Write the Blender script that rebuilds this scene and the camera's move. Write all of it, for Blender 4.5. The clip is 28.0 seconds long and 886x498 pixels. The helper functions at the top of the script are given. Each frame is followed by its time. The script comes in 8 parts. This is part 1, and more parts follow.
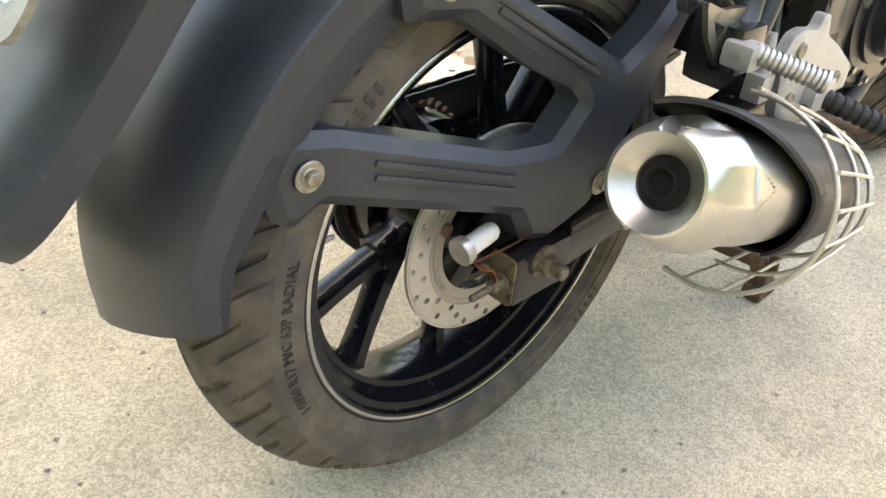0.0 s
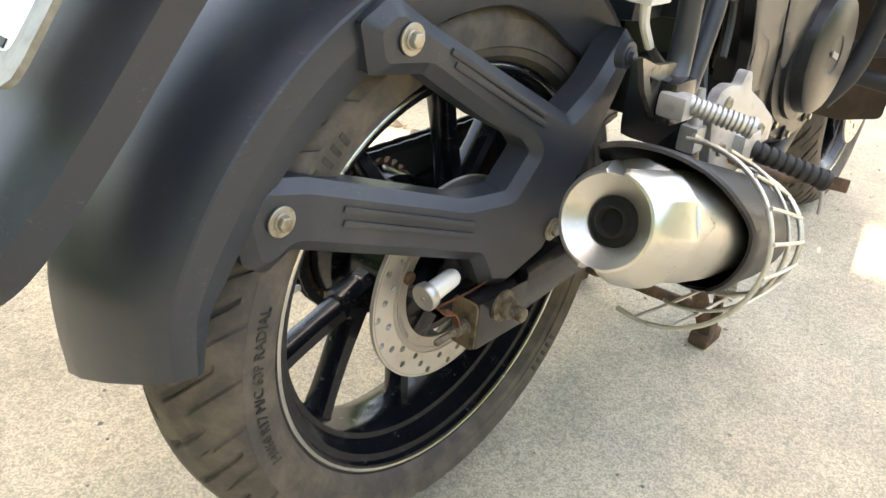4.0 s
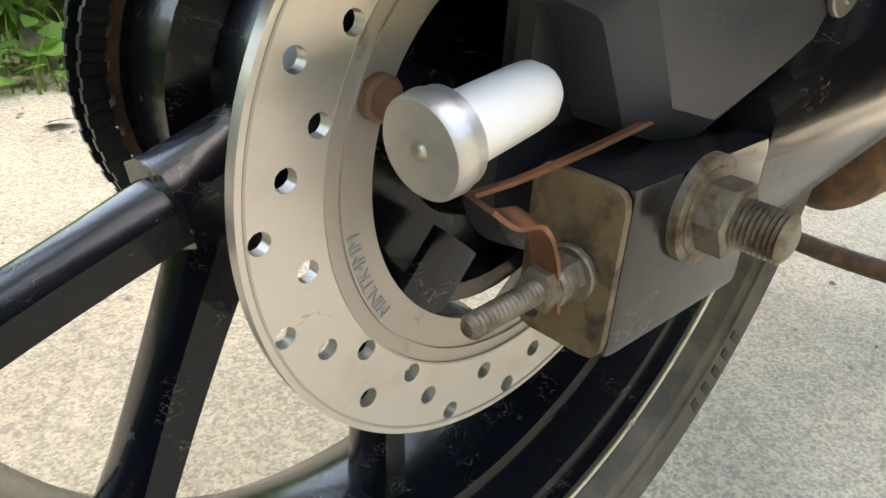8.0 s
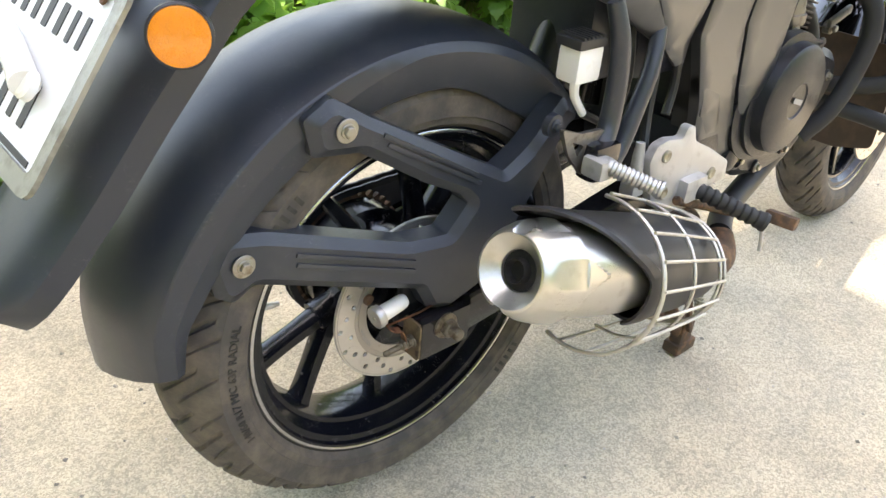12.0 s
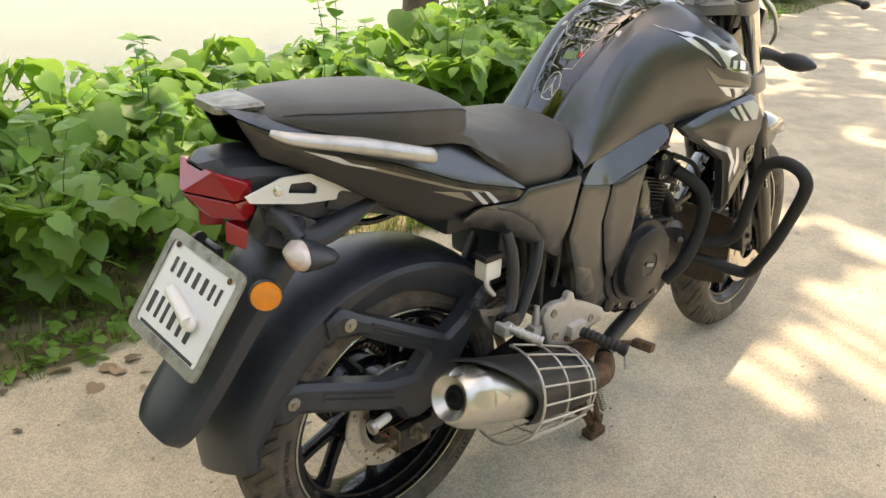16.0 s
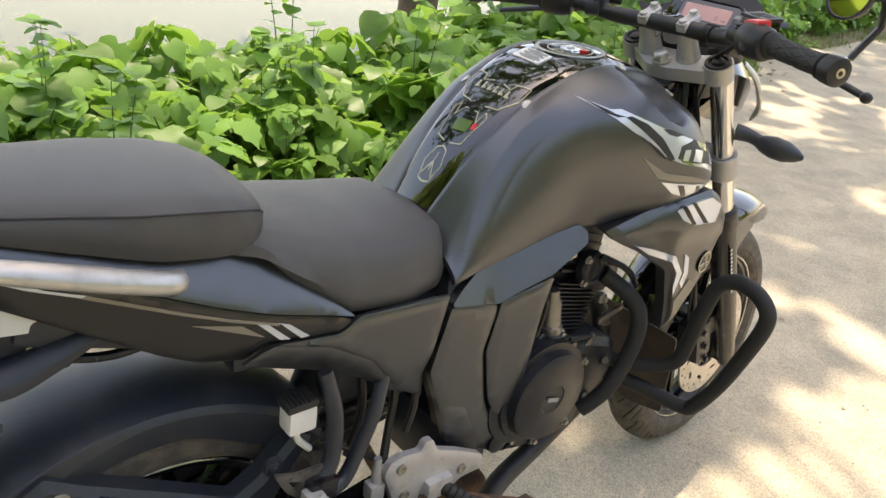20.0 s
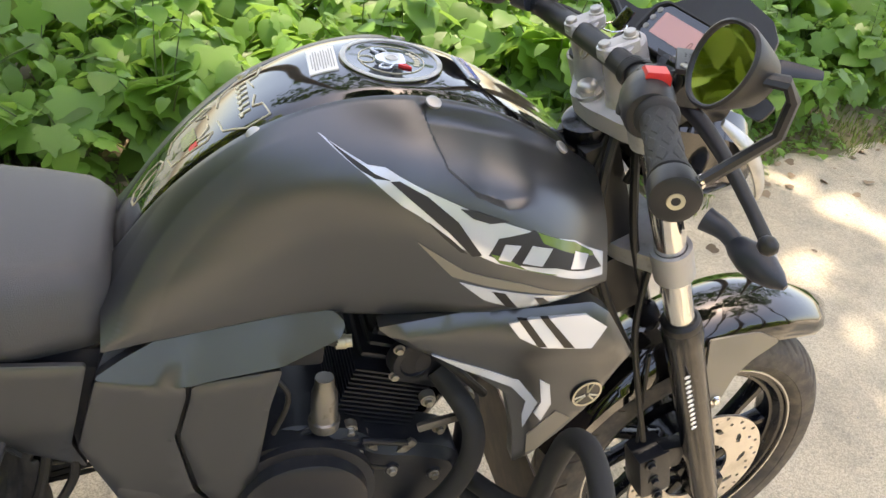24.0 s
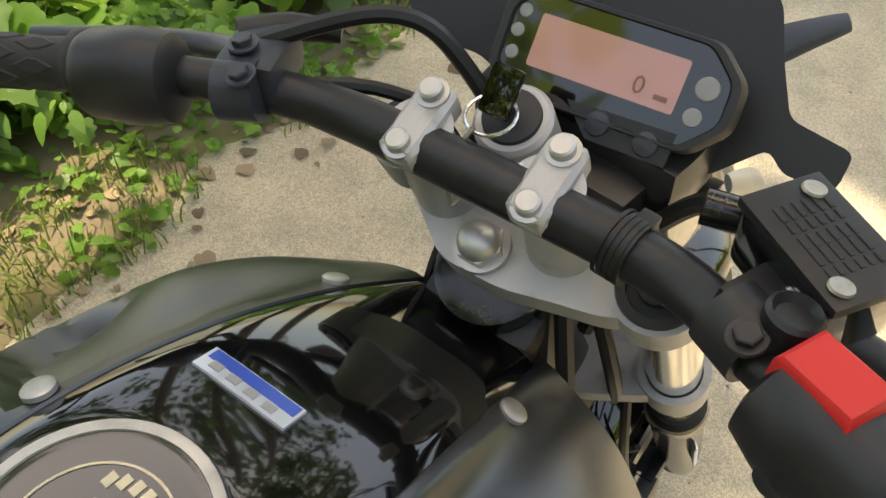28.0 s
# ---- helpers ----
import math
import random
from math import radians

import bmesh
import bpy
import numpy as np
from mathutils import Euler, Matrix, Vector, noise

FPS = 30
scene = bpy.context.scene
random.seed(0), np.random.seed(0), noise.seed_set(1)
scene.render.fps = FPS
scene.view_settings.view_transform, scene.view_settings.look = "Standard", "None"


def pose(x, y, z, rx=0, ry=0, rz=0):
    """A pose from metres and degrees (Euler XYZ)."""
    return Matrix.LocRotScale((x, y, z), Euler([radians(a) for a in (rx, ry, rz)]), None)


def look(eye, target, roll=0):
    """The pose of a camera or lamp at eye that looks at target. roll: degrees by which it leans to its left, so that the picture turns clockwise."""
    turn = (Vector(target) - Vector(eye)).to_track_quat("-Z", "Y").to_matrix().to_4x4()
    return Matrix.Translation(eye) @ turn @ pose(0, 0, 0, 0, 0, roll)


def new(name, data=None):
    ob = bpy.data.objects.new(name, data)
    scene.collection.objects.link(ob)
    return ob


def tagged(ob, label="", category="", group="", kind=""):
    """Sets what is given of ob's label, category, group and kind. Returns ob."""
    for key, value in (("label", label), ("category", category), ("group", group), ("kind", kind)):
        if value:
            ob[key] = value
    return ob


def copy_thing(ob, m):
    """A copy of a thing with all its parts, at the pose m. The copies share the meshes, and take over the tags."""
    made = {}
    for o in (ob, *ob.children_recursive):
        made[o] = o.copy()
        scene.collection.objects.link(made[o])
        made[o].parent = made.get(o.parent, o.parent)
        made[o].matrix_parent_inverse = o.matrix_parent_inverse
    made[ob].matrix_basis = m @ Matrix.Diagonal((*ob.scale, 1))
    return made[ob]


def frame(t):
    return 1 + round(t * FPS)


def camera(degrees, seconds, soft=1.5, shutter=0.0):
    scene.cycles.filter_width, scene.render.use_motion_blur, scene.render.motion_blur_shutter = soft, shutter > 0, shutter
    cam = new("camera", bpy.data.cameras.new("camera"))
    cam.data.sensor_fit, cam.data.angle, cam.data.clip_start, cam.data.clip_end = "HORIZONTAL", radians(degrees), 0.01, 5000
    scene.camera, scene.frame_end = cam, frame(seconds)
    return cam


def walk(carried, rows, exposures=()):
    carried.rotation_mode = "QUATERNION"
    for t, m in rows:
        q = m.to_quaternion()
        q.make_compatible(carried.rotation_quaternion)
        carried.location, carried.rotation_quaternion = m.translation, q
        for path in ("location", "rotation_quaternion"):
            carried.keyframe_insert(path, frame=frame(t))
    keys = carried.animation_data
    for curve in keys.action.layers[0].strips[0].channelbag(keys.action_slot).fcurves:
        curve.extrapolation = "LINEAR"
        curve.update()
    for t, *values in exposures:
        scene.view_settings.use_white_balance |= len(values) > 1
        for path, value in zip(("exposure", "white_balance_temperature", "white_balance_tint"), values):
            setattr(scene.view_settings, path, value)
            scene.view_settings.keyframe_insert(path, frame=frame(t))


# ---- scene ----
EXPOSURES = [(0.0, 2.7, 8100, 14), (5.0, 2.83, 8000, 14), (10.0, 3.0, 7500, 15), (12.5, 2.65, 7900, 15), (15.0, 2.15, 8800, 15), (17.5, 1.58, 8600, 18), (19.0, 1.58, 8100, 19), (21.0, 1.9, 8100, 14), (24.0, 2.0, 8000, 17), (26.0, 1.7, 8300, 20), (28.0, 1.56, 9100, 10)]
cam = camera(57.78, 28.0)
PATH = [
    (0.0, -0.5149, -0.4813, 0.7135, 56.32, -4.89, -43.37),
    (0.5, -0.5185, -0.4863, 0.7189, 58.77, -4.64, -44.29),
    (1.0, -0.5300, -0.4977, 0.7273, 60.22, -4.41, -44.92),
    (1.5, -0.5481, -0.5126, 0.7402, 62.06, -4.26, -44.99),
    (2.0, -0.5669, -0.5263, 0.7455, 62.99, -4.01, -45.18),
    (2.5, -0.5930, -0.5472, 0.7541, 64.09, -3.93, -45.32),
    (4.5, -0.4988, -0.4579, 0.6573, 61.92, -5.13, -48.22),
    (5.0, -0.4202, -0.3998, 0.5914, 61.75, -5.38, -46.44),
    (5.5, -0.3609, -0.3270, 0.4990, 61.88, -6.16, -44.75),
    (6.0, -0.3183, -0.2888, 0.4410, 61.71, -5.87, -44.37),
    (6.5, -0.2787, -0.2726, 0.4121, 62.32, -4.76, -45.08),
    (7.0, -0.2516, -0.2618, 0.4062, 62.55, -3.90, -44.99),
    (7.5, -0.2245, -0.2401, 0.3964, 62.61, -3.72, -44.52),
    (8.0, -0.2024, -0.2167, 0.3873, 63.01, -4.12, -44.30),
    (8.5, -0.2028, -0.2136, 0.4016, 64.02, -4.22, -42.31),
    (9.0, -0.2428, -0.2512, 0.4433, 60.28, -4.49, -41.64),
    (9.5, -0.3191, -0.3202, 0.5391, 57.16, -4.64, -41.18),
    (10.0, -0.3720, -0.3838, 0.6154, 57.33, -4.01, -40.63),
    (10.5, -0.4396, -0.4461, 0.7111, 57.03, -2.80, -41.94),
    (11.0, -0.4726, -0.5024, 0.7574, 57.10, -2.92, -42.06),
    (11.5, -0.4988, -0.5818, 0.8087, 57.59, -3.92, -41.54),
    (12.0, -0.5346, -0.6644, 0.8624, 58.79, -4.52, -41.09),
    (12.5, -0.5704, -0.7359, 0.9292, 60.52, -4.04, -41.10),
    (14.5, -0.7581, -0.9688, 1.1769, 61.37, -1.86, -41.06),
    (15.0, -0.7828, -0.9913, 1.2066, 62.65, -1.58, -41.23),
    (15.5, -0.8056, -1.0186, 1.2370, 63.80, -1.81, -41.67),
    (16.0, -0.8038, -1.0271, 1.2476, 64.70, -2.26, -42.30),
    (16.5, -0.7946, -1.0301, 1.2648, 65.68, -3.09, -43.26),
    (17.0, -0.7715, -1.0234, 1.2724, 66.12, -3.56, -43.95),
    (17.5, -0.7373, -1.0062, 1.2696, 66.22, -4.15, -44.34),
    (18.0, -0.6815, -0.9847, 1.2667, 65.94, -4.62, -44.10),
    (18.5, -0.5782, -0.9303, 1.2496, 64.64, -5.79, -43.71),
    (19.0, -0.4765, -0.8786, 1.2581, 64.23, -7.55, -42.56),
    (19.5, -0.3860, -0.8544, 1.2711, 64.05, -7.67, -40.85),
    (20.0, -0.2940, -0.8607, 1.2784, 63.77, -7.17, -38.93),
    (20.5, -0.1638, -0.8959, 1.2838, 63.41, -7.43, -33.37),
    (21.0, -0.0598, -0.9186, 1.3054, 63.38, -8.20, -29.13),
    (21.5, 0.0486, -0.9137, 1.3257, 63.19, -8.22, -27.84),
    (23.5, 0.4080, -0.8248, 1.3650, 54.56, -9.28, -17.53),
    (24.0, 0.4828, -0.8153, 1.3666, 54.95, -9.75, -15.32),
    (24.5, 0.5383, -0.8254, 1.3863, 56.65, -10.04, -14.80),
    (25.0, 0.5543, -0.8479, 1.4079, 58.01, -9.61, -14.50),
    (25.5, 0.5585, -0.8273, 1.4136, 58.25, -7.94, -14.41),
    (26.0, 0.5596, -0.7262, 1.3978, 57.85, -7.35, -16.70),
    (26.5, 0.5646, -0.5328, 1.3618, 54.89, -6.37, -25.05),
    (27.0, 0.5868, -0.3803, 1.3604, 50.19, -4.50, -34.64),
    (27.5, 0.6395, -0.2583, 1.3542, 45.58, -2.55, -44.64),
    (28.0, 0.7003, -0.1810, 1.3433, 41.87, -1.71, -49.01),
]
walk(cam, [(t, pose(x, y, z, rx, ry, rz)) for t, x, y, z, rx, ry, rz in PATH], EXPOSURES)
# ---- light ----
SUN_DIR = Vector((0.15, 0.12, 1.0)).normalized()
world = bpy.data.worlds.new("sky")
scene.world = world
world.use_nodes = True
wn = world.node_tree
wn.nodes.clear()
sky = wn.nodes.new("ShaderNodeTexSky")
sky.sky_type = "NISHITA"
sky.sun_disc = False
sky.sun_elevation = math.asin(SUN_DIR.z)
sky.sun_rotation = math.atan2(SUN_DIR.x, SUN_DIR.y)
sky.air_density, sky.dust_density, sky.ozone_density = 1.2, 2.5, 1.0
bg = wn.nodes.new("ShaderNodeBackground")
bg.inputs["Strength"].default_value = 0.15
wout = wn.nodes.new("ShaderNodeOutputWorld")
wn.links.new(sky.outputs[0], bg.inputs[0])
wn.links.new(bg.outputs[0], wout.inputs[0])
sun_data = bpy.data.lights.new("sun", "SUN")
sun_data.energy, sun_data.angle, sun_data.color = 2.0, radians(0.53), (1.0, 0.95, 0.86)
sun = new("sun", sun_data)
sun.matrix_world = look(SUN_DIR * 30, (0, 0, 0))
# ---- materials ----
def material(name, color, rough=0.5, metal=0.0, var=0.0, scale=20.0, color2=None, mask=(0.45, 0.65), bump=0.0, bump_scale=200.0,
             rough2=None, coat=0.0, trans=0.0, spec=None, emit=None, random=0.0, coords="Object"):
    """Principled material: a base colour, a second colour through a noise mask, roughness change, and fine relief."""
    m = bpy.data.materials.new(name)
    m.use_nodes = True
    nt = m.node_tree
    p = nt.nodes["Principled BSDF"]
    p.inputs["Base Color"].default_value = (*color, 1)
    p.inputs["Roughness"].default_value = rough
    p.inputs["Metallic"].default_value = metal
    p.inputs["Coat Weight"].default_value = coat
    p.inputs["Coat Roughness"].default_value = 0.04
    p.inputs["Transmission Weight"].default_value = trans
    if spec is not None:
        p.inputs["Specular IOR Level"].default_value = spec
    if emit:
        p.inputs["Emission Color"].default_value = (*emit[0], 1)
        p.inputs["Emission Strength"].default_value = emit[1]
    tc = nt.nodes.new("ShaderNodeTexCoord")
    def noise_at(sc, detail=5.0, rg=0.6):
        n = nt.nodes.new("ShaderNodeTexNoise")
        n.inputs["Scale"].default_value, n.inputs["Detail"].default_value, n.inputs["Roughness"].default_value = sc, detail, rg
        nt.links.new(tc.outputs[coords], n.inputs["Vector"])
        return n
    col = None
    if color2 is not None:
        n = noise_at(scale)
        r = nt.nodes.new("ShaderNodeMapRange")
        r.inputs["From Min"].default_value, r.inputs["From Max"].default_value = mask
        nt.links.new(n.outputs["Fac"], r.inputs["Value"])
        mix = nt.nodes.new("ShaderNodeMix")
        mix.data_type = "RGBA"
        mix.inputs["A"].default_value, mix.inputs["B"].default_value = (*color, 1), (*color2, 1)
        nt.links.new(r.outputs["Result"], mix.inputs["Factor"])
        col = mix.outputs["Result"]
        if rough2 is not None:
            rr = nt.nodes.new("ShaderNodeMapRange")
            rr.inputs["To Min"].default_value, rr.inputs["To Max"].default_value = rough, rough2
            nt.links.new(r.outputs["Result"], rr.inputs["Value"])
            nt.links.new(rr.outputs["Result"], p.inputs["Roughness"])
    if var or random:
        hs = nt.nodes.new("ShaderNodeHueSaturation")
        if col is not None:
            nt.links.new(col, hs.inputs["Color"])
        else:
            hs.inputs["Color"].default_value = (*color, 1)
        mr = nt.nodes.new("ShaderNodeMapRange")
        if random:
            src = nt.nodes.new("ShaderNodeNewGeometry").outputs["Random Per Island"]
            amount = random
        else:
            src = noise_at(scale * 0.23, 3.0).outputs["Fac"]
            amount = var
        mr.inputs["To Min"].default_value, mr.inputs["To Max"].default_value = 1 - amount, 1 + amount
        nt.links.new(src, mr.inputs["Value"])
        nt.links.new(mr.outputs["Result"], hs.inputs["Value"])
        col = hs.outputs["Color"]
    if col is not None:
        nt.links.new(col, p.inputs["Base Color"])
    if bump:
        n = noise_at(bump_scale, 4.0)
        b = nt.nodes.new("ShaderNodeBump")
        b.inputs["Strength"].default_value, b.inputs["Distance"].default_value = bump, 0.002
        nt.links.new(n.outputs["Fac"], b.inputs["Height"])
        nt.links.new(b.outputs["Normal"], p.inputs["Normal"])
    return m


M = {}
M["plastic"] = material("black_plastic", (0.027, 0.032, 0.042), 0.36, var=0.25, scale=9, color2=(0.075, 0.075, 0.074), mask=(0.55, 0.9), bump=0.12, bump_scale=900, rough2=0.62)
M["paint"] = material("matt_grey_paint", (0.120, 0.126, 0.134), 0.34, 0.88, var=0.12, scale=6, bump=0.02, bump_scale=2500)
M["paint_dark"] = material("dark_paint", (0.056, 0.056, 0.056), 0.30, 0.75, var=0.15, scale=8)
M["gloss"] = material("gloss_black", (0.004, 0.004, 0.0045), 0.07, coat=1.0, var=0.1, scale=10, color2=(0.05, 0.05, 0.05), mask=(0.68, 0.9), rough2=0.25)
M["seat"] = material("seat_vinyl", (0.066, 0.066, 0.067), 0.44, var=0.2, scale=7, color2=(0.095, 0.094, 0.092), mask=(0.5, 0.8), bump=0.35, bump_scale=700, rough2=0.66)
M["rubber"] = material("tyre_rubber", (0.022, 0.021, 0.021), 0.75, var=0.3, scale=14, color2=(0.10, 0.082, 0.062), mask=(0.42, 0.7), bump=0.3, bump_scale=160)
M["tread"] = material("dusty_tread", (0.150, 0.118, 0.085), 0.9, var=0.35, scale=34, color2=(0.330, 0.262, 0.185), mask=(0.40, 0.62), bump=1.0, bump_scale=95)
M["rim"] = material("rim_black", (0.004, 0.005, 0.008), 0.20, var=0.2, scale=70, color2=(0.14, 0.13, 0.11), mask=(0.66, 0.80), bump=0.08, bump_scale=120, rough2=0.75, coat=0.1, spec=0.3)
M["sidewall"] = material("dusty_sidewall", (0.060, 0.053, 0.048), 0.72, var=0.25, scale=30, color2=(0.135, 0.110, 0.086), mask=(0.40, 0.70), bump=0.35, bump_scale=220)
# darker copy of the dusty tread: groove shade put into the colour
M["groove_shade"] = material("tread_groove_shade", (0.080, 0.062, 0.045), 0.9, var=0.3, scale=45, color2=(0.26, 0.198, 0.132), mask=(0.40, 0.60))
M["rim_edge"] = material("machined_rim_edge", (0.46, 0.46, 0.46), 0.16, 1.0, var=0.1, scale=30, color2=(0.20, 0.19, 0.18), mask=(0.58, 0.70), rough2=0.4)
M["plate_metal"] = material("scratched_grey_metal", (0.30, 0.30, 0.27), 0.42, 0.5, var=0.25, scale=40, color2=(0.16, 0.15, 0.13), mask=(0.45, 0.65), bump=0.2, bump_scale=300)
M["disc"] = material("brake_steel", (0.60, 0.56, 0.51), 0.36, 0.75, var=0.1, scale=25, color2=(0.45, 0.41, 0.36), mask=(0.5, 0.75), rough2=0.48)
M["disc_in"] = material("disc_carrier_steel", (0.42, 0.38, 0.34), 0.5, 0.6, var=0.15, scale=40, color2=(0.2, 0.15, 0.11), mask=(0.62, 0.75), rough2=0.75)
M["chrome"] = material("chrome", (0.75, 0.74, 0.72), 0.12, 1.0, var=0.06, scale=30, color2=(0.5, 0.48, 0.44), mask=(0.6, 0.8), rough2=0.3)
M["alu"] = material("satin_aluminium", (0.52, 0.51, 0.49), 0.40, 0.8, var=0.1, scale=30, color2=(0.38, 0.37, 0.35), mask=(0.5, 0.75), bump=0.08, bump_scale=800, rough2=0.55)
M["cast"] = material("cast_aluminium", (0.50, 0.49, 0.48), 0.50, 0.45, var=0.1, scale=40, color2=(0.30, 0.28, 0.26), mask=(0.55, 0.8), bump=0.2, bump_scale=500)
M["fitting"] = material("dull_engine_metal", (0.24, 0.23, 0.21), 0.36, 0.8, var=0.15, scale=60, color2=(0.12, 0.10, 0.08), mask=(0.55, 0.75), rough2=0.6)
M["bar"] = material("satin_black", (0.015, 0.015, 0.017), 0.42, var=0.2, scale=20, color2=(0.035, 0.034, 0.033), mask=(0.6, 0.85), bump=0.05, bump_scale=800)
M["muffler"] = material("silver_muffler_paint", (0.60, 0.58, 0.54), 0.33, 0.88, var=0.08, scale=20, color2=(0.42, 0.38, 0.32), mask=(0.6, 0.82), bump=0.06, bump_scale=700, rough2=0.55)
M["engine"] = material("engine_black", (0.015, 0.017, 0.022), 0.36, 0.15, var=0.3, scale=30, color2=(0.05, 0.047, 0.044), mask=(0.58, 0.8), bump=0.2, bump_scale=400, rough2=0.7)
M["steel"] = material("zinc_steel", (0.38, 0.36, 0.31), 0.40, 0.85, var=0.15, scale=70, color2=(0.26, 0.20, 0.13), mask=(0.5, 0.72), bump=0.15, bump_scale=500, rough2=0.7)
M["steel_worn"] = material("grimy_corroded_steel", (0.21, 0.185, 0.15), 0.46, 0.8, var=0.2, scale=90, color2=(0.10, 0.072, 0.048), mask=(0.45, 0.66), bump=0.3, bump_scale=400, rough2=0.75)
M["rust"] = material("rusty_steel", (0.085, 0.055, 0.038), 0.75, 0.25, var=0.3, scale=50, color2=(0.20, 0.105, 0.055), mask=(0.45, 0.65), bump=0.35, bump_scale=260)
M["copper"] = material("copper_strip", (0.24, 0.115, 0.07), 0.42, 0.8, var=0.2, scale=60, color2=(0.14, 0.07, 0.045), mask=(0.5, 0.7))
M["endplate"] = material("worn_plated_steel", (0.19, 0.15, 0.095), 0.5, 0.7, var=0.2, scale=70, color2=(0.06, 0.045, 0.035), mask=(0.45, 0.62), bump=0.2, bump_scale=300)
M["steel_black"] = material("black_enamel_steel", (0.008, 0.008, 0.010), 0.22, var=0.2, scale=40, color2=(0.08, 0.07, 0.06), mask=(0.66, 0.85), bump=0.05, bump_scale=300, rough2=0.6, coat=0.2, spec=0.42)
M["white"] = material("white_plastic", (0.78, 0.77, 0.74), 0.35, var=0.04, scale=30, color2=(0.6, 0.56, 0.48), mask=(0.6, 0.85))
M["bracket_white"] = material("white_paint", (0.72, 0.74, 0.74), 0.38, var=0.05, scale=15, color2=(0.5, 0.5, 0.48), mask=(0.65, 0.85))
M["red"] = material("red_lens", (0.30, 0.006, 0.014), 0.16, coat=0.4, var=0.2, scale=60)
M["red_switch"] = material("red_switch", (0.72, 0.03, 0.03), 0.4)
M["amber"] = material("amber_lens", (0.80, 0.25, 0.01), 0.22, coat=0.6, var=0.2, scale=300, bump=0.4, bump_scale=500)
M["clear"] = material("clear_lens", (0.62, 0.58, 0.56), 0.12, coat=0.8, color2=(0.60, 0.36, 0.26), scale=38, mask=(0.55, 0.66), var=0.15)
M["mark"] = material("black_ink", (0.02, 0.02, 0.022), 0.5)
M["mark_grey"] = material("grey_print", (0.30, 0.30, 0.29), 0.5)
M["gold"] = material("pale_gold_print", (0.55, 0.50, 0.36), 0.35, 0.5)
M["decal"] = material("silver_decal", (0.66, 0.70, 0.76), 0.16, 0.35, coat=0.6, var=0.08, scale=20)
M["decal_green"] = material("green_decal", (0.10, 0.17, 0.04), 0.2, coat=0.6, var=0.2, scale=20)
M["decal_blue"] = material("blue_decal", (0.03, 0.09, 0.45), 0.25, coat=0.5)
M["sticker"] = material("white_sticker", (0.80, 0.80, 0.78), 0.45)
M["lcd"] = material("lcd_glass", (0.56, 0.27, 0.22), 0.12, coat=0.8, var=0.06, scale=20)
M["lcd_ink"] = material("lcd_segments", (0.26, 0.11, 0.09), 0.3)
M["mirror"] = material("mirror_glass", (0.85, 0.87, 0.85), 0.02, 1.0)
M["wire"] = material("galvanised_wire", (0.55, 0.52, 0.47), 0.42, 0.7, var=0.15, scale=60, color2=(0.33, 0.27, 0.2), mask=(0.55, 0.8))
M["soot"] = material("black_soot", (0.006, 0.006, 0.006), 0.85, var=0.2, scale=60, color2=(0.012, 0.011, 0.010))
M["heat"] = material("black_heat_paint", (0.016, 0.016, 0.018), 0.5, var=0.2, scale=30, color2=(0.07, 0.055, 0.045), mask=(0.6, 0.8))
M["foam"] = material("foam_sleeve", (0.016, 0.017, 0.018), 0.7, bump=0.3, bump_scale=500)
M["cable"] = material("cable_rubber", (0.010, 0.010, 0.010), 0.45)
M["tan_print"] = material("tan_fairing", (0.24, 0.215, 0.17), 0.35, var=0.1, scale=12)
M["grip"] = material("grip_rubber", (0.018, 0.018, 0.018), 0.62, bump=0.2, bump_scale=300)
M["rust_paint"] = material("brown_flap", (0.055, 0.035, 0.024), 0.62, var=0.3, scale=18, color2=(0.11, 0.07, 0.045), mask=(0.45, 0.7))
# ground
M["road"] = material("worn_concrete", (0.515, 0.447, 0.338), 0.92, var=0.20, scale=5, color2=(0.395, 0.352, 0.275), mask=(0.4, 0.66), bump=0.9, bump_scale=300, coords="Object")
M["soil"] = material("verge_soil", (0.22, 0.175, 0.115), 0.95, var=0.3, scale=6, color2=(0.18, 0.17, 0.07), mask=(0.45, 0.65), bump=0.6, bump_scale=60)
M["leaf"] = material("broad_leaf", (0.142, 0.280, 0.056), 0.44, random=0.42, bump=0.25, bump_scale=70)
M["leaf_tree"] = material("tree_leaf", (0.05, 0.12, 0.022), 0.5, random=0.4)
M["grass"] = material("grass_blade", (0.15, 0.20, 0.045), 0.55, random=0.45)
M["pebble"] = material("road_grit", (0.36, 0.33, 0.28), 0.9, random=0.45)
M["woods"] = material("far_tree_leaf", (0.28, 0.36, 0.07), 0.5, random=0.4)
M["dry_leaf"] = material("dry_leaf", (0.26, 0.19, 0.12), 0.8, random=0.45)
M["stem"] = material("green_stem", (0.10, 0.15, 0.045), 0.6, var=0.2, scale=30)
M["bark"] = material("tree_bark", (0.22, 0.165, 0.115), 0.9, var=0.25, scale=8, color2=(0.12, 0.09, 0.065), mask=(0.4, 0.65), bump=0.9, bump_scale=35)
M["water"] = material("muddy_water", (0.112, 0.108, 0.046), 0.2, var=0.22, scale=2.2, bump=0.18, bump_scale=3.5, spec=0.2)


